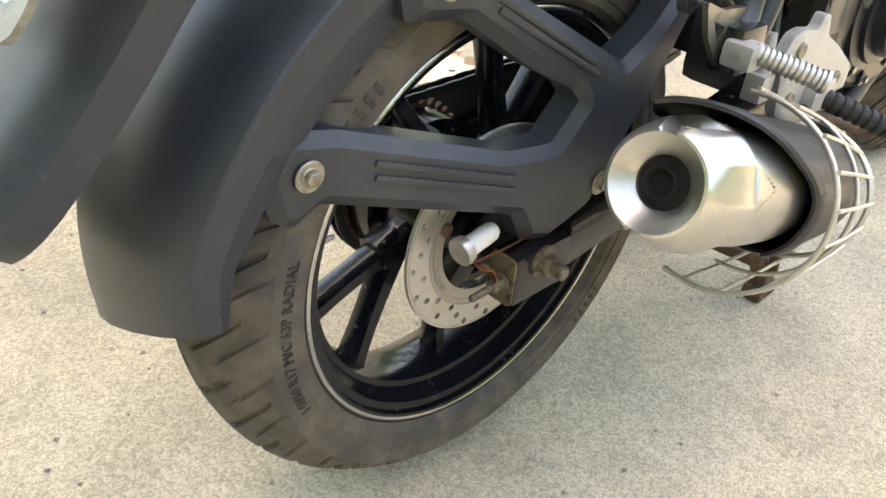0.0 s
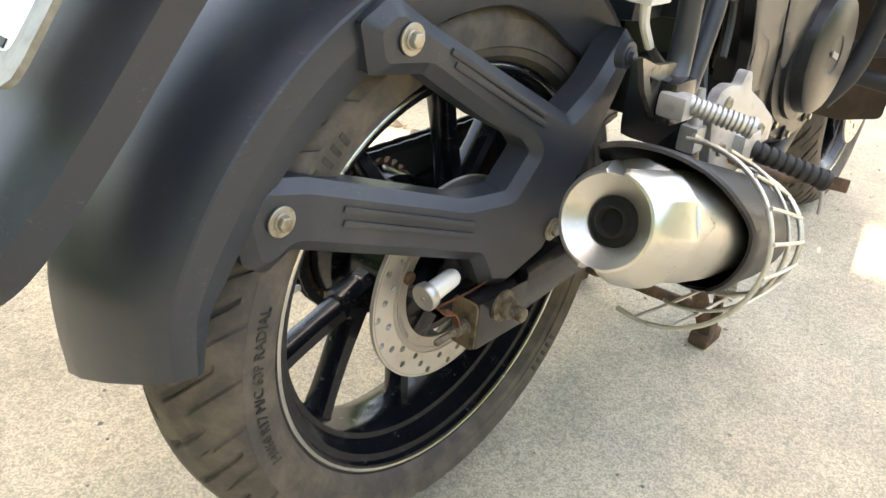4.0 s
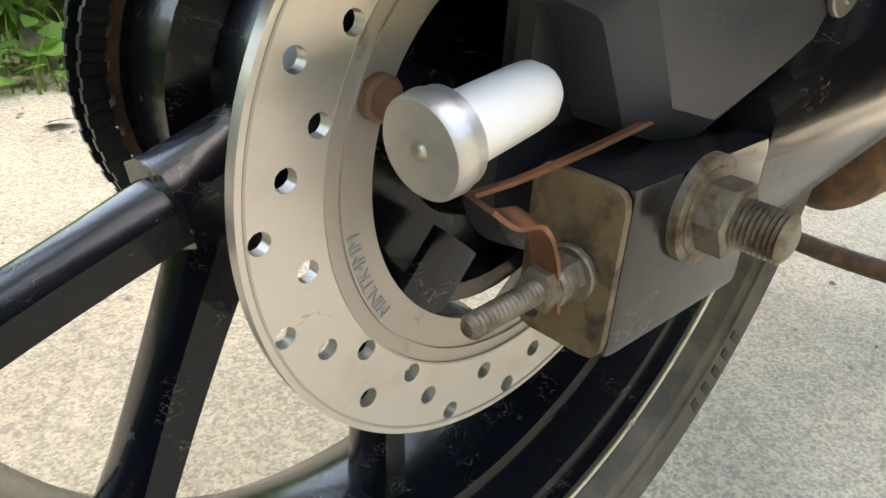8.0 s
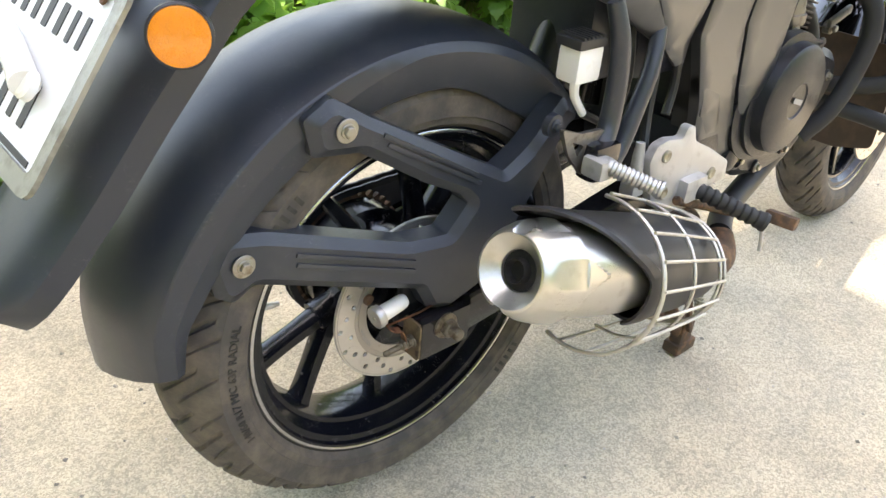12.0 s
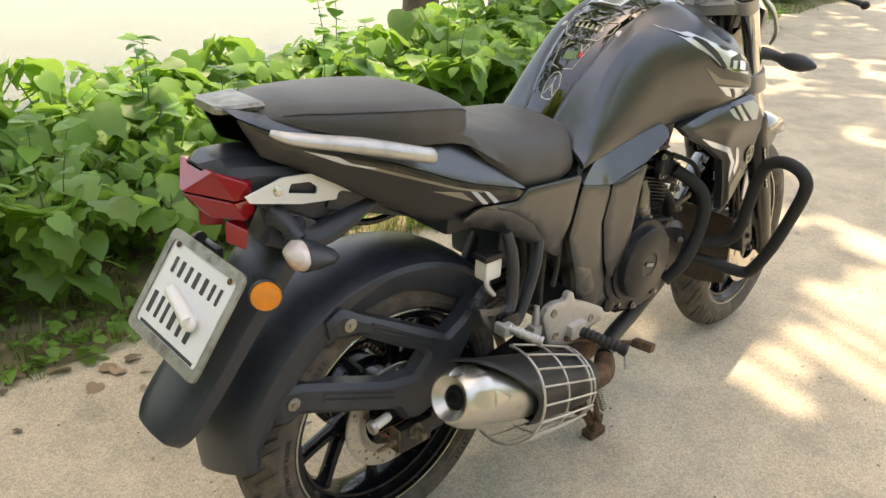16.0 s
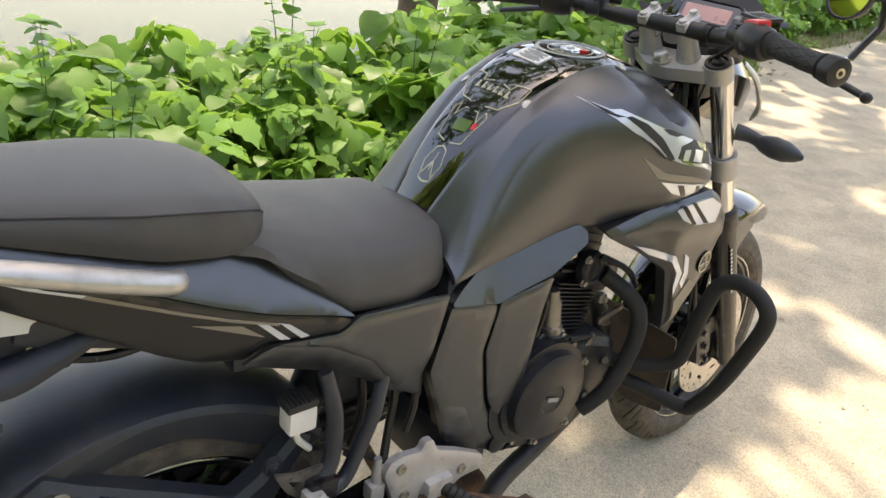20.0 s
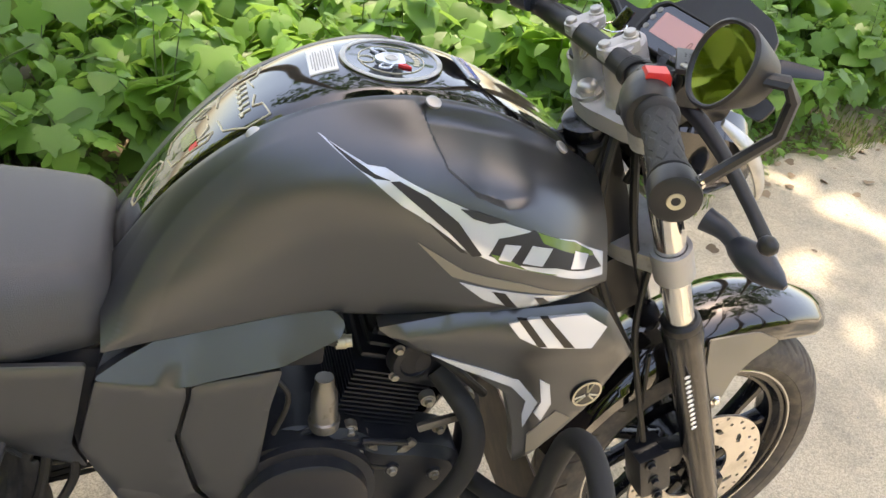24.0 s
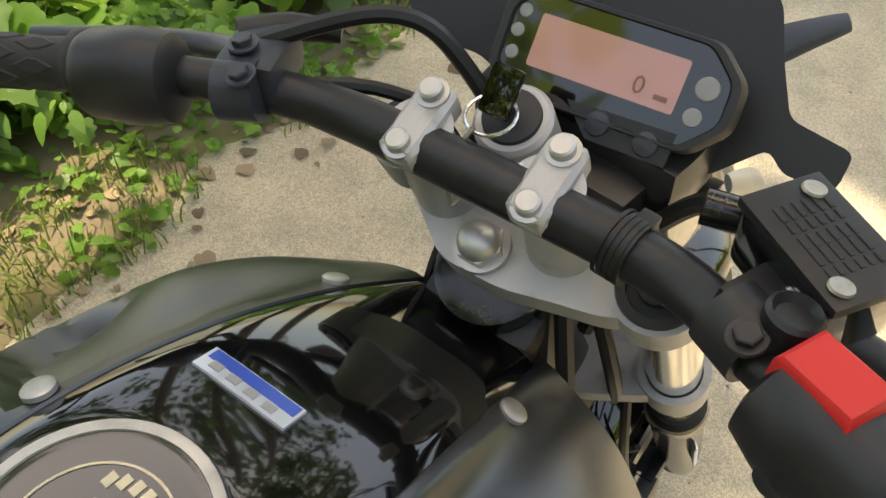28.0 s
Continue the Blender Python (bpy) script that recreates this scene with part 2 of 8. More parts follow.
def add_translucency(m, amount, color):
    nt = m.node_tree
    p = nt.nodes["Principled BSDF"]
    o = nt.nodes["Material Output"]
    tr = nt.nodes.new("ShaderNodeBsdfTranslucent")
    tr.inputs["Color"].default_value = (*color, 1)
    mx = nt.nodes.new("ShaderNodeMixShader")
    mx.inputs[0].default_value = amount
    nt.links.new(p.outputs[0], mx.inputs[1])
    nt.links.new(tr.outputs[0], mx.inputs[2])
    nt.links.new(mx.outputs[0], o.inputs[0])


add_translucency(M["leaf"], 0.40, (0.33, 0.57, 0.10))
add_translucency(M["leaf_tree"], 0.3, (0.16, 0.30, 0.04))
add_translucency(M["woods"], 0.4, (0.40, 0.55, 0.08))
add_translucency(M["grass"], 0.3, (0.25, 0.35, 0.06))


def add_speckle(m, scale, light, dark, amount):
    """Fine aggregate: light and dark grains over the base colour."""
    nt = m.node_tree
    p = nt.nodes["Principled BSDF"]
    base = p.inputs["Base Color"].links[0].from_socket
    tc = nt.nodes.new("ShaderNodeTexCoord")
    v = nt.nodes.new("ShaderNodeTexVoronoi")
    v.inputs["Scale"].default_value = scale
    nt.links.new(tc.outputs["Object"], v.inputs["Vector"])
    ramp = nt.nodes.new("ShaderNodeValToRGB")
    e = ramp.color_ramp.elements
    e[0].position, e[0].color = 0.15, (*dark, 1)
    e[1].position, e[1].color = 0.75, (*light, 1)
    sep = nt.nodes.new("ShaderNodeSeparateColor")
    nt.links.new(v.outputs["Color"], sep.inputs[0])
    nt.links.new(sep.outputs[0], ramp.inputs[0])
    mx = nt.nodes.new("ShaderNodeMix")
    mx.data_type = "RGBA"
    mx.blend_type = "OVERLAY"
    mx.inputs["Factor"].default_value = amount
    nt.links.new(base, mx.inputs["A"])
    nt.links.new(ramp.outputs[0], mx.inputs["B"])
    nt.links.new(mx.outputs["Result"], p.inputs["Base Color"])


def add_scratches(m, color, scale, band, amount):
    """Sparse thin scratches and flecks over the base colour."""
    nt = m.node_tree
    p = nt.nodes["Principled BSDF"]
    base = p.inputs["Base Color"].links[0].from_socket
    tc = nt.nodes.new("ShaderNodeTexCoord")
    mp = nt.nodes.new("ShaderNodeMapping")
    mp.inputs["Scale"].default_value = (1.0, 1.0, 2.6)
    mp.inputs["Rotation"].default_value = (0.3, 0.6, 0.2)
    nt.links.new(tc.outputs["Object"], mp.inputs["Vector"])
    fine = nt.nodes.new("ShaderNodeTexNoise")
    fine.inputs["Scale"].default_value, fine.inputs["Detail"].default_value = scale, 2.0
    nt.links.new(mp.outputs[0], fine.inputs["Vector"])
    wide = nt.nodes.new("ShaderNodeTexNoise")
    wide.inputs["Scale"].default_value, wide.inputs["Detail"].default_value = scale * 0.35, 3.0
    nt.links.new(tc.outputs["Object"], wide.inputs["Vector"])
    cmp_ = nt.nodes.new("ShaderNodeMath")
    cmp_.operation = "COMPARE"
    cmp_.inputs[1].default_value, cmp_.inputs[2].default_value = 0.5, band
    nt.links.new(fine.outputs["Fac"], cmp_.inputs[0])
    thr = nt.nodes.new("ShaderNodeMapRange")
    thr.inputs["From Min"].default_value, thr.inputs["From Max"].default_value = 0.56, 0.64
    thr.inputs["To Max"].default_value = amount
    nt.links.new(wide.outputs["Fac"], thr.inputs["Value"])
    mul = nt.nodes.new("ShaderNodeMath")
    mul.operation = "MULTIPLY"
    nt.links.new(cmp_.outputs[0], mul.inputs[0])
    nt.links.new(thr.outputs["Result"], mul.inputs[1])
    mx = nt.nodes.new("ShaderNodeMix")
    mx.data_type = "RGBA"
    nt.links.new(mul.outputs[0], mx.inputs["Factor"])
    nt.links.new(base, mx.inputs["A"])
    mx.inputs["B"].default_value = (*color, 1)
    nt.links.new(mx.outputs["Result"], p.inputs["Base Color"])


add_scratches(M["plastic"], (0.17, 0.17, 0.165), 120.0, 0.005, 0.45)
add_scratches(M["rim"], (0.30, 0.28, 0.25), 160.0, 0.008, 0.45)
add_scratches(M["steel_black"], (0.24, 0.22, 0.19), 150.0, 0.008, 0.5)
add_scratches(M["muffler"], (0.24, 0.20, 0.15), 80.0, 0.008, 0.45)
add_scratches(M["disc"], (0.30, 0.25, 0.20), 60.0, 0.008, 0.6)
add_speckle(M["road"], 420.0, (0.78, 0.77, 0.74), (0.20, 0.20, 0.19), 0.36)
add_speckle(M["road"], 150.0, (0.62, 0.61, 0.59), (0.38, 0.38, 0.37), 0.35)
add_speckle(M["road"], 9.0, (0.56, 0.56, 0.55), (0.46, 0.46, 0.45), 0.5)

# ---- mesh tools ----
from mathutils.geometry import delaunay_2d_cdt


def part(name, bm, mat, parent=None, label="", sharp=38, smooth=True):
    """Links a bmesh as one mesh object under a thing or a part."""
    bmesh.ops.recalc_face_normals(bm, faces=bm.faces)
    me = bpy.data.meshes.new(name)
    bm.to_mesh(me)
    bm.free()
    if smooth:
        me.polygons.foreach_set("use_smooth", [True] * len(me.polygons))
        me.set_sharp_from_angle(angle=radians(sharp))
    me.materials.append(M[mat] if isinstance(mat, str) else mat)
    ob = new(name, me)
    if parent is not None:
        ob.parent = parent
    if label:
        ob["label"] = label
    return ob


def joined(*bms):
    out = bms[0]
    for b in bms[1:]:
        me = bpy.data.meshes.new("tmp")
        b.to_mesh(me)
        b.free()
        out.from_mesh(me)
        bpy.data.meshes.remove(me)
    return out


def rings_mesh(rings, closed=True, caps=True, loop=False):
    """Skin over rings of equal length."""
    bm = bmesh.new()
    vs = [[bm.verts.new(p) for p in r] for r in rings]
    n = len(rings[0])
    m = len(rings)
    for i in range(m if loop else m - 1):
        a, b = vs[i], vs[(i + 1) % m]
        for j in range(n if closed else n - 1):
            k = (j + 1) % n
            bm.faces.new((a[j], a[k], b[k], b[j]))
    if caps and closed and not loop:
        bm.faces.new(vs[0])
        bm.faces.new(vs[-1])
    return bm


def frame_of(d):
    d = Vector(d).normalized()
    u = d.orthogonal().normalized()
    if abs(d.z) < 0.95:
        u = Vector((0, 0, 1)).cross(d).normalized()
    return u, d.cross(u), d


def ring(c, u, v, ru, rv=None, n=16, a0=0.0):
    rv = ru if rv is None else rv
    c = Vector(c)
    return [c + u * (ru * math.cos(a0 + 2 * math.pi * i / n)) + v * (rv * math.sin(a0 + 2 * math.pi * i / n)) for i in range(n)]


def turned(profile, origin, axis, n=32, a0=0.0, caps=True):
    """Lathe: profile of (along, radius) round an axis."""
    u, v, d = frame_of(axis)
    o = Vector(origin)
    return rings_mesh([ring(o + d * h, u, v, max(r, 1e-4), n=n, a0=a0) for h, r in profile], caps=caps)


def ringed(profile, origin, axis, n=64):
    """Closed lathe section of (along, radius): tyres, rims, rings."""
    u, v, d = frame_of(axis)
    o = Vector(origin)
    rings = []
    for i in range(n):
        a = 2 * math.pi * i / n
        w = u * math.cos(a) + v * math.sin(a)
        rings.append([o + d * h + w * r for h, r in profile])
    return rings_mesh(rings, caps=False, loop=True)


def smooth_line(pts, k=6):
    pts = [Vector(p) for p in pts]
    out = []
    for i in range(len(pts) - 1):
        p0, p1, p2, p3 = pts[max(i - 1, 0)], pts[i], pts[i + 1], pts[min(i + 2, len(pts) - 1)]
        for j in range(k):
            t = j / k
            out.append(0.5 * ((2 * p1) + (p2 - p0) * t + (2 * p0 - 5 * p1 + 4 * p2 - p3) * t * t + (3 * p1 - p0 - 3 * p2 + p3) * t ** 3))
    out.append(pts[-1])
    return out


def tube(pts, r, n=10, k=6, flat=1.0):
    """A bent tube through the points; r may be one radius or a list of them, one for each point."""
    line = smooth_line(pts, k) if k > 1 else [Vector(p) for p in pts]
    rad = list(np.interp(np.linspace(0, 1, len(line)), np.linspace(0, 1, len(r)), r)) if isinstance(r, (list, tuple)) else [r] * len(line)
    rings = []
    u = None
    for i, p in enumerate(line):
        d = (line[min(i + 1, len(line) - 1)] - line[max(i - 1, 0)]).normalized()
        if u is None:
            u = d.orthogonal().normalized()
        u = (u - d * u.dot(d)).normalized()
        rings.append(ring(p, u, d.cross(u), rad[i], rad[i] * flat, n=n))
    return rings_mesh(rings)


def box(c, size, bevel=0.002, rot=None, seg=2):
    bm = bmesh.new()
    bmesh.ops.create_cube(bm, size=1.0)
    bmesh.ops.scale(bm, vec=size, verts=bm.verts)
    if bevel:
        bmesh.ops.bevel(bm, geom=bm.edges[:], offset=bevel, segments=seg, profile=0.7, affect="EDGES")
    m = Matrix.Translation(c)
    if rot is not None:
        m = m @ rot
    bm.transform(m)
    return bm


def inside(poly, p):
    x, y = p
    c = False
    n = len(poly)
    for i in range(n):
        x1, y1 = poly[i]
        x2, y2 = poly[i - 1]
        if (y1 > y) != (y2 > y) and x < (x2 - x1) * (y - y1) / (y2 - y1) + x1:
            c = not c
    return c


def edge_distance(poly, p):
    best = 1e9
    n = len(poly)
    for i in range(n):
        ax, ay = poly[i - 1]
        bx, by = poly[i]
        dx, dy = bx - ax, by - ay
        l2 = dx * dx + dy * dy
        t = 0 if l2 == 0 else max(0, min(1, ((p[0] - ax) * dx + (p[1] - ay) * dy) / l2))
        best = min(best, math.hypot(p[0] - ax - t * dx, p[1] - ay - t * dy))
    return best


def fine_outline(poly, step):
    out = []
    n = len(poly)
    for i in range(n):
        a, b = poly[i], poly[(i + 1) % n]
        k = max(1, int(math.hypot(b[0] - a[0], b[1] - a[1]) / step))
        out += [(a[0] + (b[0] - a[0]) * j / k, a[1] + (b[1] - a[1]) * j / k) for j in range(k)]
    return out


def rounded(poly, r, k=3):
    """The outline with its corners rounded off."""
    out = []
    n = len(poly)
    for i in range(n):
        p, a, b = Vector(poly[i]), Vector(poly[i - 1]), Vector(poly[(i + 1) % n])
        ra = min(r, (a - p).length * 0.45)
        rb = min(r, (b - p).length * 0.45)
        s, e = p + (a - p).normalized() * ra, p + (b - p).normalized() * rb
        for j in range(k + 1):
            t = j / k
            q = s * (1 - t) ** 2 + p * 2 * t * (1 - t) + e * t * t
            out.append((q.x, q.y))
    return out


def cut_sheet(outline, holes=(), step=None, extra=(), keep_off=0.0):
    """Triangles of a flat outline with holes, with inner points every step."""
    pts = [Vector(p) for p in outline]
    edges = [(i, (i + 1) % len(outline)) for i in range(len(outline))]
    for h in holes:
        s = len(pts)
        pts += [Vector(p) for p in h]
        edges += [(s + i, s + (i + 1) % len(h)) for i in range(len(h))]
    if step:
        xs, ys = [p[0] for p in outline], [p[1] for p in outline]
        row = 0
        y = min(ys) + step * 0.5
        while y < max(ys):
            x = min(xs) + step * (0.5 if row % 2 else 0.25)
            while x < max(xs):
                q = (x, y)
                if inside(outline, q) and edge_distance(outline, q) > max(step * 0.45, keep_off) and not any(inside(h, q) or edge_distance(h, q) < step * 0.3 for h in holes):
                    pts.append(Vector(q))
                x += step
            y += step * 0.87
            row += 1
    pts += [Vector(p) for p in extra]
    v, _, f, *_ = delaunay_2d_cdt(pts, edges, [], 0, 1e-7)
    keep = []
    for t in f:
        c = sum((v[i] for i in t), Vector((0, 0))) / len(t)
        if inside(outline, c) and not any(inside(h, c) for h in holes):
            keep.append(t)
    return v, keep


def sheet(outline, place, back, holes=(), step=None, extra=(), keep_off=0.0):
    """A solid sheet over an outline: place(a, b) gives the front, back(a, b) the rear surface."""
    v, f = cut_sheet(outline, holes, step, extra, keep_off)
    bm = bmesh.new()
    front = [bm.verts.new(place(p.x, p.y)) for p in v]
    rear = [bm.verts.new(back(p.x, p.y)) for p in v]
    count = {}
    for t in f:
        bm.faces.new([front[i] for i in t])
        bm.faces.new([rear[i] for i in reversed(t)])
        for i in range(len(t)):
            a, b = t[i], t[(i + 1) % len(t)]
            key = (min(a, b), max(a, b))
            count.setdefault(key, []).append((a, b))
    for e in count.values():
        if len(e) == 1:
            a, b = e[0]
            bm.faces.new((front[b], front[a], rear[a], rear[b]))
    for w in [w for w in bm.verts if not w.link_faces]:
        bm.verts.remove(w)
    return bm


def plate(outline, y0, y1, holes=(), m=None):
    """Flat plate: outline in x and z, between two values of y."""
    bm = sheet(outline, lambda a, b: (a, y0, b), lambda a, b: (a, y1, b), holes)
    if m is not None:
        bm.transform(m)
    return bm


def panel(outline, depth, thick=0.006, round_w=0.008, round_d=0.005, step=0.02, holes=(), side=-1, corner=0.006, flat=False):
    """Body panel on one side of the machine: outline in x and z, depth(x, z) its distance from the middle, edges rolled in."""
    o = fine_outline(rounded(outline, corner), step * 0.8)
    def y_at(a, b):
        d = edge_distance(o, (a, b)) if round_d else 1
        roll = round_d * max(0.0, 1 - d / round_w) ** (1 if flat else 2) if d < round_w else 0.0
        return depth(a, b) - roll
    inner = []
    area = sum(o[i - 1][0] * o[i][1] - o[i][0] * o[i - 1][1] for i in range(len(o)))
    for i in range(len(o)) if round_d else ():
        d = Vector(o[(i + 1) % len(o)]) - Vector(o[i - 1])
        n = Vector((-d.y, d.x)).normalized() * (round_w if area > 0 else -round_w)
        q = (o[i][0] + n.x, o[i][1] + n.y)
        if inside(o, q) and edge_distance(o, q) > round_w * 0.93 and all(math.hypot(q[0] - p[0], q[1] - p[1]) > step * 0.25 for p in inner):
            inner.append(q)
    return sheet(o, lambda a, b: (a, side * y_at(a, b), b), lambda a, b: (a, side * (y_at(a, b) - thick), b), holes, step, inner, round_w * 1.3 if round_d else 0.0)


def circle2(c, r, n=24, a0=0.0):
    return [(c[0] + r * math.cos(a0 + 2 * math.pi * i / n), c[1] + r * math.sin(a0 + 2 * math.pi * i / n)) for i in range(n)]


def hex_head(p, axis, r, h, washer=1.5, wh=0.002):
    """Hexagon bolt head with a flange under it."""
    u, v, d = frame_of(axis)
    p = Vector(p)
    b1 = turned([(0, r * washer), (wh * 0.7, r * washer), (wh, r * washer * 0.93)], p, axis, 20)
    b2 = rings_mesh([ring(p + d * (wh * 0.9), u, v, r, n=6), ring(p + d * (h * 0.9), u, v, r, n=6), ring(p + d * h, u, v, r * 0.86, n=6)])
    return joined(b1, b2)


def thread(p, axis, r, length, pitch=0.0016, n=14):
    prof = []
    k = int(length / pitch)
    for i in range(k):
        prof += [(i * pitch, r * 0.86), (i * pitch + pitch * 0.5, r)]
    prof += [(k * pitch, r * 0.86), (k * pitch + 0.001, r * 0.6)]
    return turned(prof, p, axis, n)


def lettering(text, size, m, depth=0.0008, bend=None):
    """Raised letters as mesh. m places the text plane; bend=(radius, angle) lays it round a circle in that plane."""
    c = bpy.data.curves.new("letters", "FONT")
    c.body, c.size, c.extrude, c.align_x, c.align_y = text, size, depth, "CENTER", "CENTER"
    c.resolution_u = 2
    ob = bpy.data.objects.new("letters", c)
    me = ob.to_mesh()
    bm = bmesh.new()
    bm.from_mesh(me)
    ob.to_mesh_clear()
    bpy.data.objects.remove(ob)
    bpy.data.curves.remove(c)
    if bend:
        rad, ang = bend
        for w in bm.verts:
            a = ang - w.co.x / rad
            r = rad + w.co.y
            w.co = (r * math.cos(a), r * math.sin(a), w.co.z)
    bm.transform(m)
    return bm


def thing(name, label, category, at=(0, 0, 0), group="", kind=""):
    ob = new(name)
    ob.empty_display_size = 0.1
    ob.location = at
    return tagged(ob, label, category, group, kind)

# ---- the place: road, verge, bank, water ----
def verge_y(x):
    """Left edge of the road."""
    return float(np.interp(x, [-40, -1, 0, 1.8, 3.3, 7, 13, 60], [0.2, 0.95, 1.05, 1.15, 1.75, 2.9, 3.4, 4.5])) + 0.05 * math.sin(x * 5.1) + 0.03 * math.sin(x * 13.0 + 1)


def ground_z(x, y):
    """Height of the ground: flat road, low bank on its left that falls to the river."""
    v = verge_y(x)
    d = y - v
    if d < 0:
        return 0.0
    z = 0.035 * min(1, d / 0.25) + 0.012 * noise.noise(Vector((x * 3, y * 3, 0)))
    if d > 1.1:
        z -= 0.9 * min(1.0, (d - 1.1) / 1.5) ** 1.3
    return z


def build_ground():
    xs = sorted(set(list(np.round(np.linspace(-4, 8, 121), 3)) + list(np.linspace(-400, -6, 14)) + list(np.linspace(9, 400, 30))))
    bm = bmesh.new()
    offs = [0.0, 0.04, 0.1, 0.2, 0.35, 0.5, 0.7, 0.9, 1.1, 1.3, 1.6, 1.9, 2.3, 2.8, 3.5]
    rows = []
    for x in xs:
        v = verge_y(x)
        rows.append([bm.verts.new((x, v + o, ground_z(x, v + o))) for o in offs])
    for a, b in zip(rows, rows[1:]):
        for j in range(len(offs) - 1):
            bm.faces.new((a[j], b[j], b[j + 1], a[j + 1]))
    tagged(part("ground_bank", bm, "soil"), "brown soil river bank with patchy grass beside the road", "ground", kind="structure")
    bm = bmesh.new()
    rows = []
    for x in xs:
        v = verge_y(x) + 0.03
        ys = [-400, -60, -20, -8] + list(np.linspace(-4, v, 40))
        rows.append([bm.verts.new((x, y, 0.0 if y > v - 0.02 else 0.0025 * noise.noise(Vector((x * 1.3, y * 1.3, 4))))) for y in ys])
    for a, b in zip(rows, rows[1:]):
        for j in range(len(a) - 1):
            bm.faces.new((a[j], b[j], b[j + 1], a[j + 1]))
    tagged(part("road", bm, "road"), "worn pale concrete village road with dust and fine grit", "road", kind="structure")
    bm = bmesh.new()
    f = [bm.verts.new(p) for p in ((-400, 2.0, -0.75), (400, 2.0, -0.75), (400, 400, -0.75), (-400, 400, -0.75))]
    bm.faces.new(f)
    tagged(part("water", bm, "water"), "muddy yellow green river water behind the bank", "river", kind="structure")


build_ground()


def leaf_shape(kind=0):
    """One broad leaf of unit length: heart-shaped, or with five shallow lobes, a little folded and wavy. Vertices and faces."""
    if kind == 0:
        half = [(-0.10, 0.16), (-0.06, 0.34), (0.10, 0.47), (0.30, 0.50), (0.52, 0.42), (0.72, 0.27), (0.88, 0.12), (1.0, 0.0)]
    elif kind == 1:
        half = [(-0.10, 0.18), (-0.08, 0.40), (0.08, 0.55), (0.20, 0.44), (0.36, 0.57), (0.50, 0.36), (0.66, 0.36), (0.76, 0.18), (1.0, 0.0)]
    else:
        half = [(0.0, 0.02), (0.15, 0.20), (0.38, 0.27), (0.62, 0.21), (0.82, 0.10), (1.0, 0.0)]
    v, f = [], []
    for i, (x, w) in enumerate(half):
        spine = max(x, 0.0)
        droop = -0.26 * spine * spine
        wave = 0.025 * math.sin(2.3 * i + kind)
        v.append((spine, 0, droop))
        v.append((x * 0.6 + spine * 0.4, w * 0.55, droop + 0.07 * w))
        v.append((x, w, droop + 0.05 * w + wave))
        v.append((x * 0.6 + spine * 0.4, -w * 0.55, droop + 0.07 * w))
        v.append((x, -w, droop + 0.05 * w - wave))
    for i in range(len(half) - 1):
        a, b = 5 * i, 5 * (i + 1)
        f += [(a, b, b + 1, a + 1), (a + 1, b + 1, b + 2, a + 2), (a, a + 3, b + 3, b), (a + 3, a + 4, b + 4, b + 3)]
    return v, f


LEAVES = [leaf_shape(0), leaf_shape(1), leaf_shape(2)]


def leaves_mesh(name, places, mat):
    """Many leaves in one mesh; places: (matrix, kind)."""
    vs, fs = [], []
    for m, kind in places:
        v, f = LEAVES[kind]
        o = len(vs)
        vs += [tuple(m @ Vector(p)) for p in v]
        fs += [tuple(o + i for i in q) for q in f]
    me = bpy.data.meshes.new(name)
    me.from_pydata(vs, [], fs)
    me.polygons.foreach_set("use_smooth", [True] * len(me.polygons))
    me.materials.append(M[mat])
    return me


